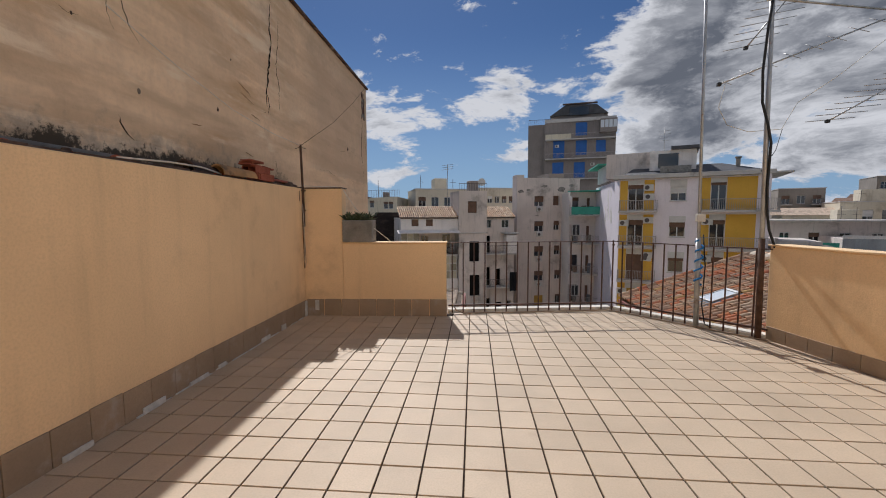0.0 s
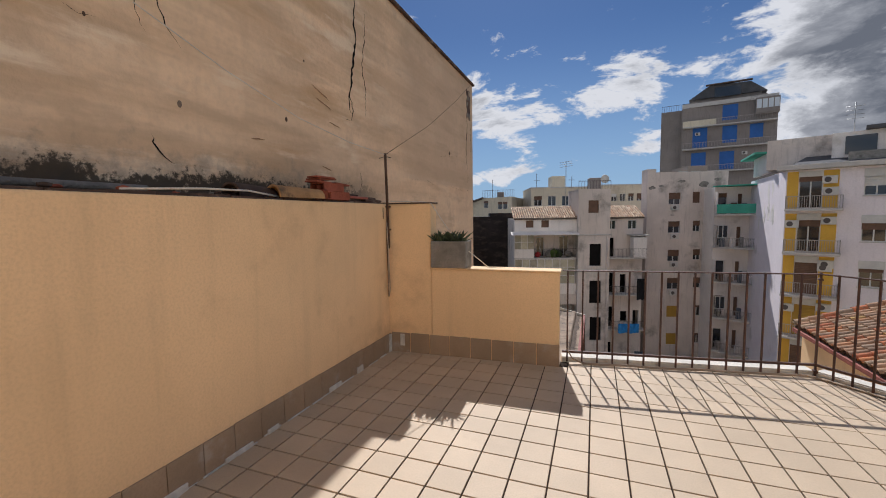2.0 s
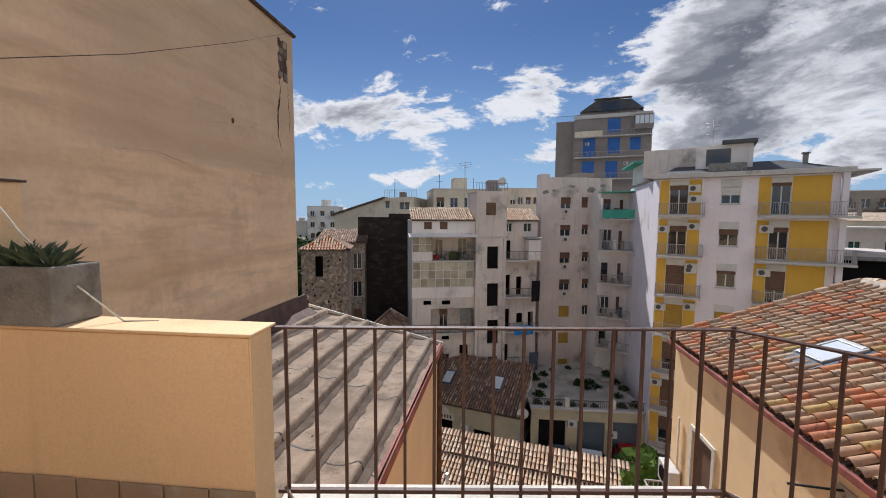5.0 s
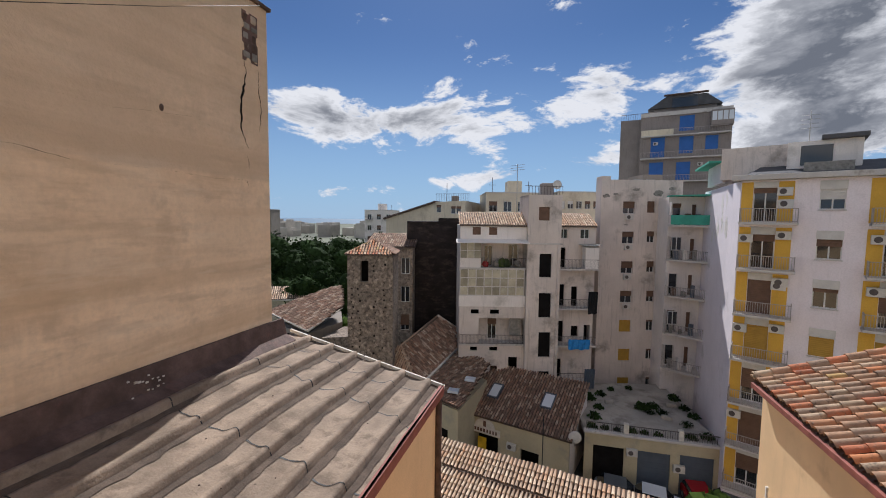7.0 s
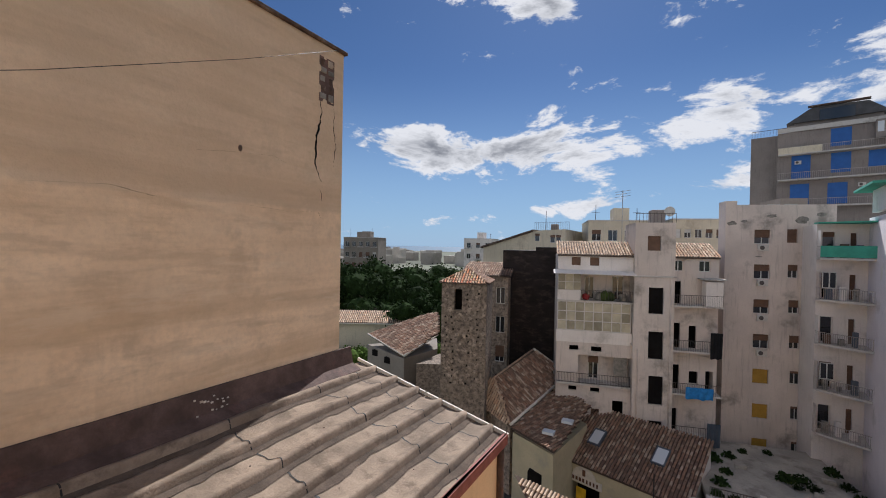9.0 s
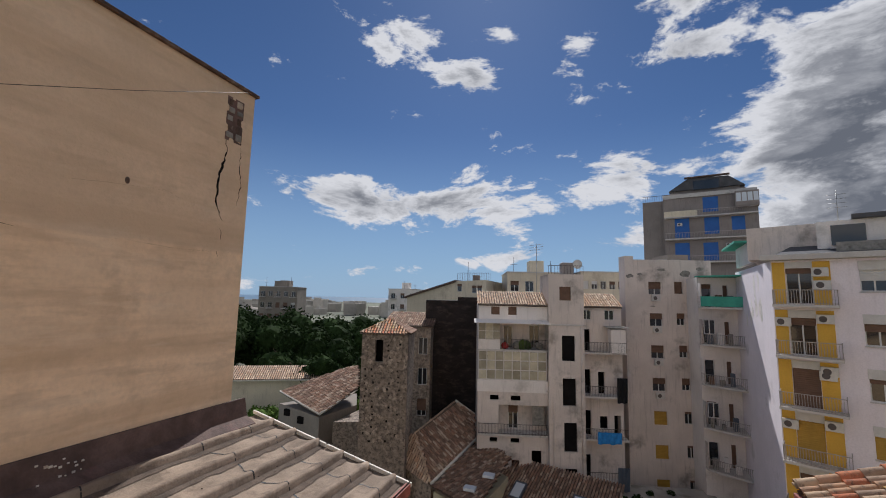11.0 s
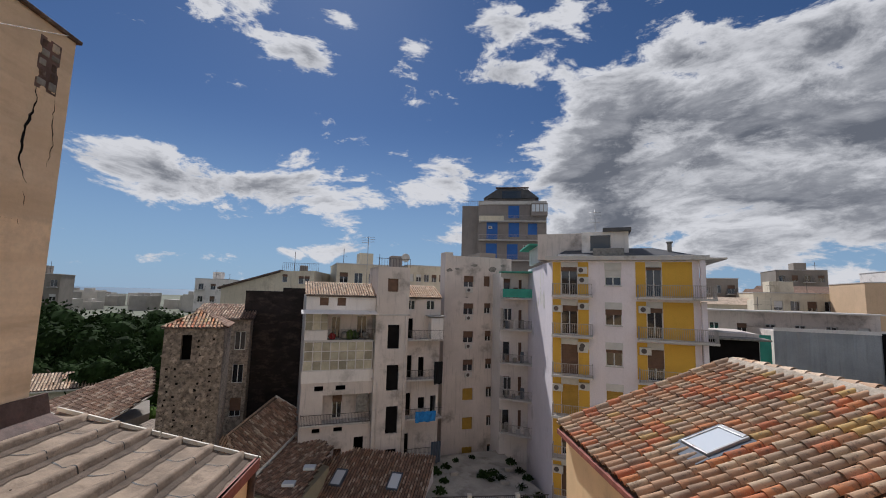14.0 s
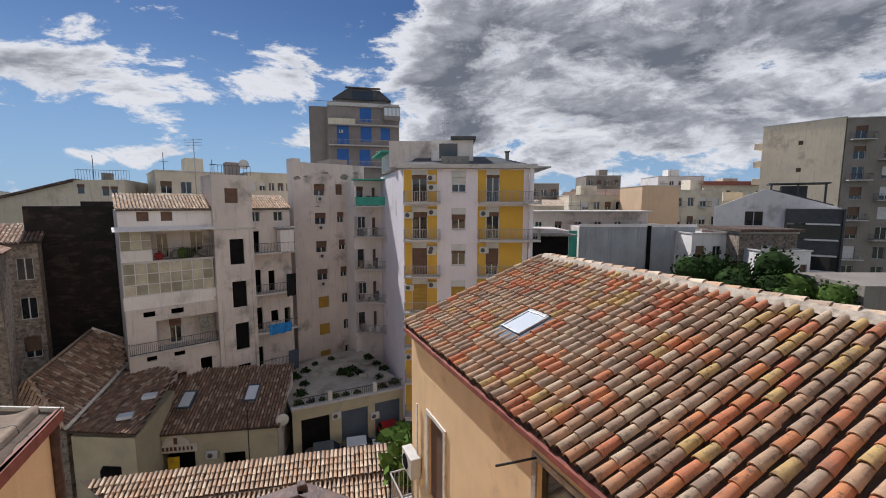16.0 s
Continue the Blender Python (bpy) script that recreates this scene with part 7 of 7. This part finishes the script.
    for sx in (-0.55, 0.55):
        part("headlight", boxes((sx - 0.15, -l / 2 - 0.015, 0.62, sx + 0.15, -l / 2 + 0.05, 0.76), bev=0.02), SKYPANE, c)
    return c


car(8.8, 38.0, 80, WHITECAR, "white hatchback parked by the garages")
car(11.6, 38.9, 5, REDCAR, "red small car parked by the garages")
car(13.8, 38.6, 5, GREYCAR, "dark grey car parked by the garages")
car(6.2, 38.4, 84, GREYCAR, "grey estate car parked by the garages")

# ---- the dark tower block behind ----
T_ = thing("tower_block", "grey high-rise with blue shutters and stepped top floors", "building", 11.35, 92.5, GROUND, -12)
spec = [(5.4, 13.4, 2.3, 3.6), (10.0, 13.9, 2.2, 3.0), (14.0, 14.4, 1.9, 2.4), (9.9, 17.9, 2.3, 2.7), (5.3, 9.2, 2.3, 3.3), (9.7, 9.2, 2.2, 3.2)]
holes = [(u, Z(z), u + w, Z(z) + h) for u, z, w, h in spec]
body(T_, 17.8, GROUND, 20.8, 14, DARKGREY, holes, u0=3.6)
part("wall", boxes((0.0, 1.6, 0, 3.6, 14.0, Z(20.9))), DARKGREY, T_, "darker recessed flank")
for u, z, w, h in spec:
    part("blue_shutter", boxes((u, 0.06, Z(z), u + w, 0.14, Z(z) + h)), BLUE, T_, "bright blue door shutter")
for z, u0, u1, iron in ((17.2, 3.8, 17.6, WHITE), (13.2, 3.8, 17.6, DARKGREY), (9.0, 3.8, 17.6, DARKGREY)):
    part("balcony_slab", boxes((u0, -1.2, Z(z) - 0.2, u1, -0.001, Z(z))), SLAB, T_)
    if z == 17.2:
        part("balcony_front", boxes((u0, -1.2, Z(z), 9.0, -1.1, Z(z) + 1.0)), CREAM, T_)
    bm = bmesh.new()
    for i in range(60):
        box(bm, u0 + i * 0.23, -1.18, Z(z), u0 + 0.03 + i * 0.23, -1.15, Z(z) + 1.0)
    box(bm, u0, -1.19, Z(z) + 0.97, u1, -1.14, Z(z) + 1.03)
    tagged(part("railing", bm, PALE_IRON, T_), kind="stuff")
part("upper_storey", boxes((5.6, 2.0, Z(20.8), 15.6, 12, Z(23.2))), DARKGREY, T_)
bm = bmesh.new()
va = [(4.6, Z(22.6)), (7.4, Z(24.5)), (8.0, Z(24.75)), (14.0, Z(24.55)), (16.4, Z(22.6))]
f_ = [bm.verts.new((p[0], 1.6, p[1])) for p in va]
r_ = [bm.verts.new((p[0], 12.0, p[1])) for p in va]
bm.faces.new(f_)
bm.faces.new(r_[::-1])
for i in range(5):
    bm.faces.new((f_[i], r_[i], r_[(i + 1) % 5], f_[(i + 1) % 5]))
bmesh.ops.recalc_face_normals(bm, faces=bm.faces[:])
part("attic", bm, SLATE, T_, "dark slate attic roof")
part("attic_window", boxes((8.6, 1.5, Z(22.5), 12.6, 1.599, Z(24.2))), PANE, T_)
part("attic_rim", boxes((7.2, 1.2, Z(24.7), 14.2, 1.9, Z(24.95)), bev=0.05), COPING, T_)
for u in (4.8, 6.4, 15.0):
    part("cornice_block", boxes((u, 0.6, Z(20.8), u + 1.3, 2.0, Z(21.9)), bev=0.05), DARKGREY, T_)
part("terrace_parapet", boxes((3.6, -0.3, Z(20.8), 17.8, -0.1, Z(21.5))), SLAB, T_, "pale terrace parapet")
for k, u in enumerate((5.8, 13.0)):
    air_conditioner(T_, u, Z(15.6 - 4 * k))
part("veranda", boxes((14.6, -1.15, Z(18.3), 17.9, 1.5, Z(20.9))), DARKGREY, T_)
for k in range(4):
    part("veranda_pane", boxes((14.75 + k * 0.8, -1.19, Z(19.1), 15.4 + k * 0.8, -1.151, Z(20.6))), SKYPANE, T_)
bm = bmesh.new()
for i in range(14):
    box(bm, 0.1 + i * 0.4, 1.6, Z(20.9), 0.14 + i * 0.4, 1.64, Z(22.0))
box(bm, 0.1, 1.6, Z(21.95), 5.4, 1.65, Z(22.02))
part("roof_railing", bm, IRON, T_)

# ---- other houses ----
block("flat-roofed cream apartment house", -9.5, 66.0, 16, 8.4, 5.5, 10, CREAM, 4, 4, balc=False)
block("cream apartment house with rooftop terrace", 0.6, 66.8, 16, 6.0, 5.6, 10, CREAM, 4, 5, win=(0.8, 1.1))
wh = thing("white_house", "cream house with a sloping brown roof edge and roof railing", "building", -24.5, 64.3, GROUND, 0)
bm = bmesh.new()
fl_ = [(0.0, 0.0), (12.3, 0.0), (12.3, Z(4.3)), (7.7, Z(4.1)), (7.7, Z(3.95)), (0.0, Z(1.55))]
va = [bm.verts.new((p[0], 0.0, p[1])) for p in fl_]
vb = [bm.verts.new((p[0], 11.0, p[1])) for p in fl_]
bm.faces.new(va)
bm.faces.new(vb[::-1])
for i in range(6):
    bm.faces.new((va[i], vb[i], vb[(i + 1) % 6], va[(i + 1) % 6]))
bmesh.ops.recalc_face_normals(bm, faces=bm.faces[:])
part("wall", bm, CREAM, wh)
bm = bmesh.new()
for y in (-0.35, 11.0):
    for p in ((-0.4, 1.45), (7.8, 4.02), (7.8, 4.28), (-0.4, 1.7)):
        bm.verts.new((p[0], y, Z(p[1])))
bmesh.ops.convex_hull(bm, input=bm.verts[:])
part("roof", bm, COPING, wh, "dark brown sloping roof")
for u, z in ((8.0, 2.6), (10.2, 2.4), (11.0, 2.4), (9.2, -0.4), (11.0, -0.4), (5.0, -0.2)):
    window(wh, u, Z(z), 0.7, 1.1, "single", y=-0.03, shut=0.3)
bm = bmesh.new()
for i in range(20):
    box(bm, 7.0 + i * 0.27, 3.0, Z(4.0), 7.03 + i * 0.27, 3.03, Z(5.5))
box(bm, 7.0, 3.0, Z(5.46), 12.2, 3.04, Z(5.5))
tagged(part("roof_railing", bm, IRON, wh), kind="stuff")
part("water_tank", boxes((9.3, 3.4, Z(4.1), 10.3, 4.4, Z(5.2)), bev=0.1), DARKGREY, wh)
part("aerial", tube(bmesh.new(), [(8.6, 3.4, Z(4.1)), (8.6, 3.4, Z(7.2))], 0.04, 5), IRON, wh)
block("white rounded apartment tower with balconies", -54.5, 116.7, 10, 8.5, 3.8, 9, WHITE, 5, 3, balc=True)
bt = block("ruined stone house with a tiled roof behind the tower", -19.5, 48.0, 14, 5.0, -1.5, 5, STONE, 4, 3, win=(1.0, 1.8), shut=0, flat=False, name="old_house")
slope_at("roof", bt.matrix_basis @ Vector((-0.3, -0.4, Z(-1.5))), bt.matrix_basis @ Vector((5.3, -0.4, Z(-1.5))), bt.matrix_basis @ Vector((-0.3, 5.2, Z(-0.2))), ROOF_BROWN, bt, pitch=0.26, course=0.42, seg=4)
b_ = block("brown-grey apartment slab over the trees", -88.0, 101.1, 20, 11.0, 3.6, 8, BROWNGREY, 5, 5, balc=True)
part("rooftop_room", boxes((3.5, 2, Z(3.6), 7.0, 6, Z(5.4))), BROWNGREY, b_)

# right-hand side
sc = thing("scaffolded_house", "house wrapped in grey scaffold netting", "building", 33.6, 40.9, GROUND, -24.5)
bm = bmesh.new()
n = 60
fr = [[bm.verts.new((12.6 * i / n, -0.15 * abs(math.sin(i * 0.42)) + random.uniform(-0.03, 0.03), z)) for i in range(n + 1)] for z in (0, 6, 12, Z(-3.2), Z(-0.75))]
for r in range(4):
    for i in range(n):
        bm.faces.new((fr[r][i], fr[r][i + 1], fr[r + 1][i + 1], fr[r + 1][i]))
part("scaffold_net", bm, MESH, sc, "grey translucent netting")
part("wall", boxes((0.1, 0.3, 0, 12.5, 9, Z(-0.9))), GREIGE, sc)
part("net_hem", boxes((-0.05, -0.2, Z(-0.85), 12.65, -0.16, Z(-0.55))), WHITE, sc, "white hem of the netting")
# black strip laid on the net paints the shade of a gap
part("net_gap_shade", boxes((7.3, -0.22, 0, 7.75, -0.18, Z(-0.7))), DARK, sc, "black strip for the shaded gap between nets")
part("side_net", boxes((-2.2, 0.3, 0, -0.1, 0.36, Z(-1.3))), GREEN, sc, "green netting on the side")
fl = block("long flat-roofed house with a white canopy", 30.6, 50.2, -24.5, 17.5, 0.6, 10, GREIGE, 2, 7, win=(0.9, 1.2), name="terraced_house")
part("canopy", boxes((-1.5, -2.2, Z(0.66), 17.0, 2, Z(0.80)), bev=0.03), SLAB, fl, "long white canopy")
bx = thing("porch_house", "low house with dark porches and a pale terrace slab", "building", 23.5, 37.5, GROUND, -24.5)
part("wall", boxes((0, 1.6, 0, 5, 8, Z(-0.9))), GREIGE, bx)
# solid near-black box in place of the porch's shade
part("porch_shade", boxes((0.2, 0.4, Z(-3.6), 4.6, 1.599, Z(-1.3))), DARK, bx)
part("canopy", boxes((-0.5, -0.4, Z(-1.3), 5.2, 2, Z(-1.16)), bev=0.03), CONCRETE, bx)
part("terrace", boxes((-0.5, -0.6, Z(-4.0), 5, 1.6, Z(-3.6))), SLAB, bx)
block("tan-rendered blind house among roofs", 61.3, 56.6, -24.5, 6.3, 4.6, 9, TAN, 0, 0)
block("cream house with iron balconies", 67.5, 55.5, -24.5, 8.5, 3.9, 9, CREAM, 4, 4, win=(1.1, 1.5), balc=True)
wg = thing("white_modern_house", "white gable-fronted modern house with dark glazing and roof", "building", 56.4, 41.1, GROUND, -58)
WIN = [(3.3, Z(-1.1), 5.2, Z(0.74)), (8.2, Z(-2.6), 9.3, Z(0.4)), (10.0, Z(-2.6), 11.4, Z(0.4))]
body(wg, 12.0, GROUND, 1.05, 9, WHITE, WIN)
for h in WIN:
    window(wg, h[0], h[1], h[2] - h[0], h[3] - h[1])
bm = bmesh.new()
va = [(0, Z(1.05)), (12.0, Z(1.05)), (12.0, Z(1.3)), (5.2, Z(3.5)), (0, Z(1.15))]
f_ = [bm.verts.new((p[0], 0.0, p[1])) for p in va]
r_ = [bm.verts.new((p[0], 9.0, p[1])) for p in va]
bm.faces.new(f_)
bm.faces.new(r_[::-1])
for i in range(5):
    bm.faces.new((f_[i], r_[i], r_[(i + 1) % 5], f_[(i + 1) % 5]))
bmesh.ops.recalc_face_normals(bm, faces=bm.faces[:])
part("gable", bm, WHITE, wg)
bm = bmesh.new()
for a, b in ((5.9, 8.3), (8.6, 11.6)):
    va = [(a, Z(3.5 - (a - 5.2) * 0.3235) + 0.03), (b, Z(3.5 - (b - 5.2) * 0.3235) + 0.03)]
    vs = [bm.verts.new(p) for p in ((va[0][0], 0.2, va[0][1]), (va[1][0], 0.2, va[1][1]), (va[1][0], 8.8, va[1][1]), (va[0][0], 8.8, va[0][1]))]
    f = bm.faces.new(vs)
    e_ = bmesh.ops.extrude_face_region(bm, geom=[f])
    for v in e_["geom"]:
        if isinstance(v, bmesh.types.BMVert):
            v.co.z += 0.12
part("roof_panel", bm, SLATE, wg, "dark glazed roof panels")
part("pergola", boxes((5.6, 2.0, Z(4.1), 11.5, 6, Z(4.25)), (5.8, 2.2, Z(1.5), 6.0, 2.4, Z(4.1)), (8.4, 2.2, Z(1.5), 8.6, 2.4, Z(4.1)), (11.0, 2.2, Z(1.5), 11.2, 2.4, Z(4.1)), (7.0, 3.0, Z(1.5), 9.5, 5, Z(3.9))), SLATE, wg, "dark pergola on the roof")
for k in range(5):
    part("glazed_bay", boxes((7.5, -0.35, Z(-8.0 + k * 1.85), 12.4, -0.003, Z(-6.35 + k * 1.85)), bev=0.02), PANE if k % 2 else SLATE, wg, "dark glazed bay")
    part("white_band", boxes((9.2, -0.55, Z(-6.34 + k * 1.85), 12.2, -0.002, Z(-6.16 + k * 1.85))), WHITE, wg, "thin white balcony band")
part("bay_frame", boxes((7.3, -0.6, 0, 7.49, -0.004, Z(1.1)), (12.41, -0.6, 0, 12.6, 9.0, Z(1.1))), SLATE, wg)
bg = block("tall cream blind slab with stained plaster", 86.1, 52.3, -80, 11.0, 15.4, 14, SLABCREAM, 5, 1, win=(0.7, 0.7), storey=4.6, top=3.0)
for k in range(9):
    part("side_balcony", boxes((-1.4, 0.4, Z(11.6 - k * 3.2), -0.001, 4.0, Z(12.7 - k * 3.2)), bev=0.05), SLABCREAM, bg, "rounded stained balcony")
# balcony face in brown-grey, darker than the cream front beside it
bs = block("brown-grey apartment slab with rows of balconies", 88.1, 41.3, -38, 16.0, 15.2, 1.2, BROWNGREY, 10, 4, win=(1.6, 2.0), storey=3.2, balc=True)
block("low old white plastered house", 41.8, 33.7, -24.5, 5.2, -1.4, 7, WHITE, 2, 3, win=(0.9, 1.4), name="old_house")
bw = block("brown stone house with a rusty roof", 44.2, 30.6, -24.5, 5.6, -1.2, 6, STONE, 1, 1, name="old_house")
part("rusty_roof", boxes((-0.3, -0.6, Z(-1.0), 5.9, 6, Z(-0.75))), COPING, bw, "rusty sheet roof")
block("pale yard house with painted windows", 43.8, 28.4, -24.5, 4.6, -2.7, 5, WHITE, 1, 4, win=(0.6, 1.1), name="old_house")
gw = thing("grey_yard_wall", "plain grey rendered wall of a flat-roofed shed", "wall", 41.4, 20.2, GROUND, -24.5)
part("wall", boxes((0, 0, 0, 9, 6, Z(-4.2)), bev=0.03), BROWNGREY, gw)
gm = bmesh.new()
tube(gm, [(6.3, 1, Z(-4.2)), (6.3, 1, Z(0.6))], 0.04, 6)
for k in range(3):
    tube(gm, [(5.7, 1, Z(-0.4 + k * 0.35)), (6.9, 1, Z(-0.4 + k * 0.35))], 0.02, 5)
part("aerial", gm, GALV, gw)
block("distant grey apartment house with balconies", 89.2, 99.8, -24.5, 10, 9.6, 10, BROWNGREY, 4, 4, balc=True)
block("distant white apartment house with balconies", 99.3, 84.1, -24.5, 12.2, 8.8, 10, WHITE, 3, 5, balc=True)
rr = block("far long house with a red roof", 105.4, 75.6, -24.5, 15, 6.2, 10, CREAM, 2, 6)
part("red_roof", boxes((-0.5, -0.5, Z(6.3), 15.5, 10, Z(7.3))), REDPAINT, rr)
block("grey apartment house with a roof aerial", 55.6, 81.1, -24.5, 6.6, 5.9, 9, BROWNGREY, 4, 3, balc=True)
block("low cream house among roofs", 56.8, 69.5, -24.5, 13, 3.2, 9, CREAM, 2, 6)
block("brown low house among roofs", 70.0, 70.0, -24.5, 14, 2.4, 9, GREIGE, 2, 6)
block("pale plastered house among roofs", 80.0, 62.0, -24.5, 16, 2.0, 9, CREAM, 2, 7)
block("grey flats among roofs", 47.0, 62.0, -24.5, 9, 0.0, 9, CREAM, 2, 4)


def gabled(x, y, w, dep, ze, rise, wall, roof):
    """A small far house with plain openings and a pitched roof."""
    h = block("small town house with a brown tiled roof", x, y, -24.5, w, ze, dep, wall, 2, max(2, int(w / 2.5)), win=(0.8, 1.2), flat=False, name="town_house")
    bm = bmesh.new()
    vs = [bm.verts.new(p) for p in ((-0.4, -0.4, Z(ze)), (w + 0.4, -0.4, Z(ze)), (w + 0.4, dep + 0.4, Z(ze)), (-0.4, dep + 0.4, Z(ze)),
                                    (-0.4, dep / 2, Z(ze) + rise), (w + 0.4, dep / 2, Z(ze) + rise))]
    for f in ((0, 1, 5, 4), (2, 3, 4, 5), (0, 4, 3), (1, 2, 5), (0, 3, 2, 1)):
        bm.faces.new([vs[i] for i in f])
    part("roof", bm, roof, h)


for x, y, w, dep, ze, rise, wall in ((50, 72, 8, 7, 1.2, 1.2, CREAM), (58, 78, 9, 8, 2.0, 1.3, WHITE), (68, 82, 10, 8, 2.9, 1.5, CREAM), (76, 88, 12, 9, 3.8, 1.6, BROWNGREY),
                                     (84, 78, 8, 7, 2.4, 1.2, CREAM), (44, 84, 8, 7, 1.6, 1.3, GREIGE), (60, 96, 11, 8, 3.4, 1.5, CREAM)):
    gabled(x, y, w, dep, ze, rise, wall, ROOF_BROWN)

# ---- trees ----


def tree(x, y, h, r, n=420, material=None, label="dense dark green tree in the park"):
    t = thing("tree", label, "tree", x, y, GROUND, random.uniform(0, 360), group="park trees")
    bm = bmesh.new()
    tube(bm, [(0, 0, 0), (random.uniform(-0.2, 0.2), random.uniform(-0.2, 0.2), h * 0.35), (0, 0, h * 0.62)], r * 0.09, 7, r * 0.04)
    for k in range(5):
        an = k * 1.26 + random.random()
        tube(bm, [(0, 0, h * 0.4), (math.cos(an) * r * 0.35, math.sin(an) * r * 0.35, h * 0.58), (math.cos(an) * r * 0.65, math.sin(an) * r * 0.65, h * 0.72)], r * 0.035, 5, r * 0.012)
    part("trunk", bm, BARK, t)
    lobes = [(Vector((random.uniform(-0.62, 0.62) * r, random.uniform(-0.62, 0.62) * r, h * random.uniform(0.5, 0.82))), r * random.uniform(0.32, 0.55)) for k in range(9)]
    bm = bmesh.new()
    for i in range(n):
        c, lr = random.choice(lobes)
        d = Vector((random.gauss(0, 1), random.gauss(0, 1), random.gauss(0, 0.85))).normalized()
        p = c + d * lr * random.uniform(0.72, 1.05)
        u = (d + Vector((random.gauss(0, 0.8), random.gauss(0, 0.8), random.gauss(0, 0.8)))).normalized()
        v = u.orthogonal().normalized()
        w = u.cross(v)
        l = r * random.uniform(0.03, 0.07)
        bm.faces.new([bm.verts.new(p + q) for q in (-v * l, w * l * 0.6, v * l, -w * l * 0.6 + u * l * 0.3)])
    for c, lr in lobes:
        bmesh.ops.create_icosphere(bm, subdivisions=2, radius=lr * 0.78, matrix=Matrix.Translation(c))
    for v in bm.verts:
        v.co += noise.noise_vector(v.co * 0.9) * r * 0.05
    part("crown", bm, material or LEAF, t)
    return t


for x, y, h, r in ((-36, 62, 13.0, 6.0), (-42, 66, 14, 6.5), (-31, 66, 12.5, 5.5), (-48, 70, 15.5, 7), (-55, 74, 16, 7.5), (-46, 80, 15.5, 7), (-62, 80, 17, 8), (-38, 84, 15, 6.5), (-56, 90, 16.5, 7.5), (-70, 88, 17, 8),
                   (-45, 95, 16, 7), (-33, 92, 15, 6.5), (-64, 66, 15, 7), (-74, 74, 16.5, 8), (-82, 84, 17.5, 8), (-52, 104, 16, 7), (-28, 100, 15, 6), (-80, 62, 15, 7), (-60, 56, 11, 6)):
    tree(x, y, h, r, 2600)
tree(-43, 98, 20.5, 3.6, 500)
for x, y, h, r in ((-30, 54, 8.5, 3.5), (-34, 52, 8, 3.2), (-38, 50, 7.5, 3.2), (-27, 56, 9, 3.2), (-43, 49, 7, 3)):
    tree(x, y, h, r, 1400, LEAF2, "light green bushy tree below the old hall")
for x, y, h, r in ((39.6, 27.2, 19.0, 4.0), (41.4, 25.2, 18.6, 4.0), (38.0, 29.0, 18.6, 3.4), (42.8, 23.0, 17.2, 3.4)):
    tree(x, y, h, r, 1800, LEAF2 if x > 40 else LEAF, "green garden tree between the houses")
# long shed with a pale gutter beyond the hall
sh_ = thing("long_shed", "long low shed with a tiled roof and pale gutter", "building", -46.0, 52.0, GROUND, 30)
part("wall", boxes((0, 0, 0, 14, 6, 9.0)), CREAM, sh_)
house_roof(sh_, sh_.matrix_basis @ Vector((-0.3, -0.4, 9.0)), sh_.matrix_basis @ Vector((14.3, -0.4, 9.0)), sh_.matrix_basis @ Vector((-0.3, 3.2, 10.4)), ROOF_PALE, pitch=0.3, course=0.5, seg=3)
part("gutter", boxes((-0.3, -0.55, 8.85, 14.3, -0.41, 9.0)), KERB, sh_)

# ---- floor tiles ----
TP, SKEW = 0.2425, -0.012
phx, phy = -0.359 % TP, 4.1705 % TP


def floor_tile(ix, iy):
    x0, y0 = phx + ix * TP + 0.0035, phy + iy * TP + 0.0035
    s0, s1 = y0 + SKEW * (x0 + 0.4), y0 + SKEW * (x0 + TP + 0.4)
    poly = [(x0, s0), (x0 + TP - 0.011, s1), (x0 + TP - 0.011, s1 + TP - 0.011), (x0, s0 + TP - 0.011)]
    for p, q in ((RP_END, RAIL_B), (RAIL_B, BEND)):
        poly = clip(poly, p, q) if poly else poly
    if poly and x0 < PAR_END[0]:
        poly = clip(poly, PAR_END, CORNER)
    elif poly:
        poly = clip(poly, BEND, RAIL_A)
    if poly:
        poly = clip(poly, (-2.748, 7), (-2.748, -3))
    return poly


full = bmesh.new()
prism(full, [(0, 0), (TP - 0.011, SKEW * TP), (TP - 0.011, SKEW * TP + TP - 0.011), (0, TP - 0.011)], -0.011, 0.0)
bmesh.ops.bevel(full, geom=[e for e in full.edges if all(v.co.z > -0.001 for v in e.verts)], offset=0.002, segments=1, affect="EDGES")
TILE_ME = mesh_of("floor_tile", full, FLOOR_TILE)
rest = bmesh.new()
count = 0
for iy in range(-13, 30):
    for ix in range(-15, 23):
        poly = floor_tile(ix, iy)
        if not poly or len(poly) < 3:
            continue
        area = abs(sum(poly[i][0] * poly[(i + 1) % len(poly)][1] - poly[(i + 1) % len(poly)][0] * poly[i][1] for i in range(len(poly)))) / 2
        if area < 0.002:
            continue
        if area > 0.0533 and 2.4 < iy * TP + phy < 6.8 and count < 300:
            shared("floor_tile", TILE_ME, floor, (poly[0][0], poly[0][1], random.uniform(-0.0008, 0.0008)))
            count += 1
        else:
            prism(rest, poly, -0.011, random.uniform(-0.0008, 0.0008))
tagged(part("floor_tiles", rest, FLOOR_TILE, floor), kind="stuff")
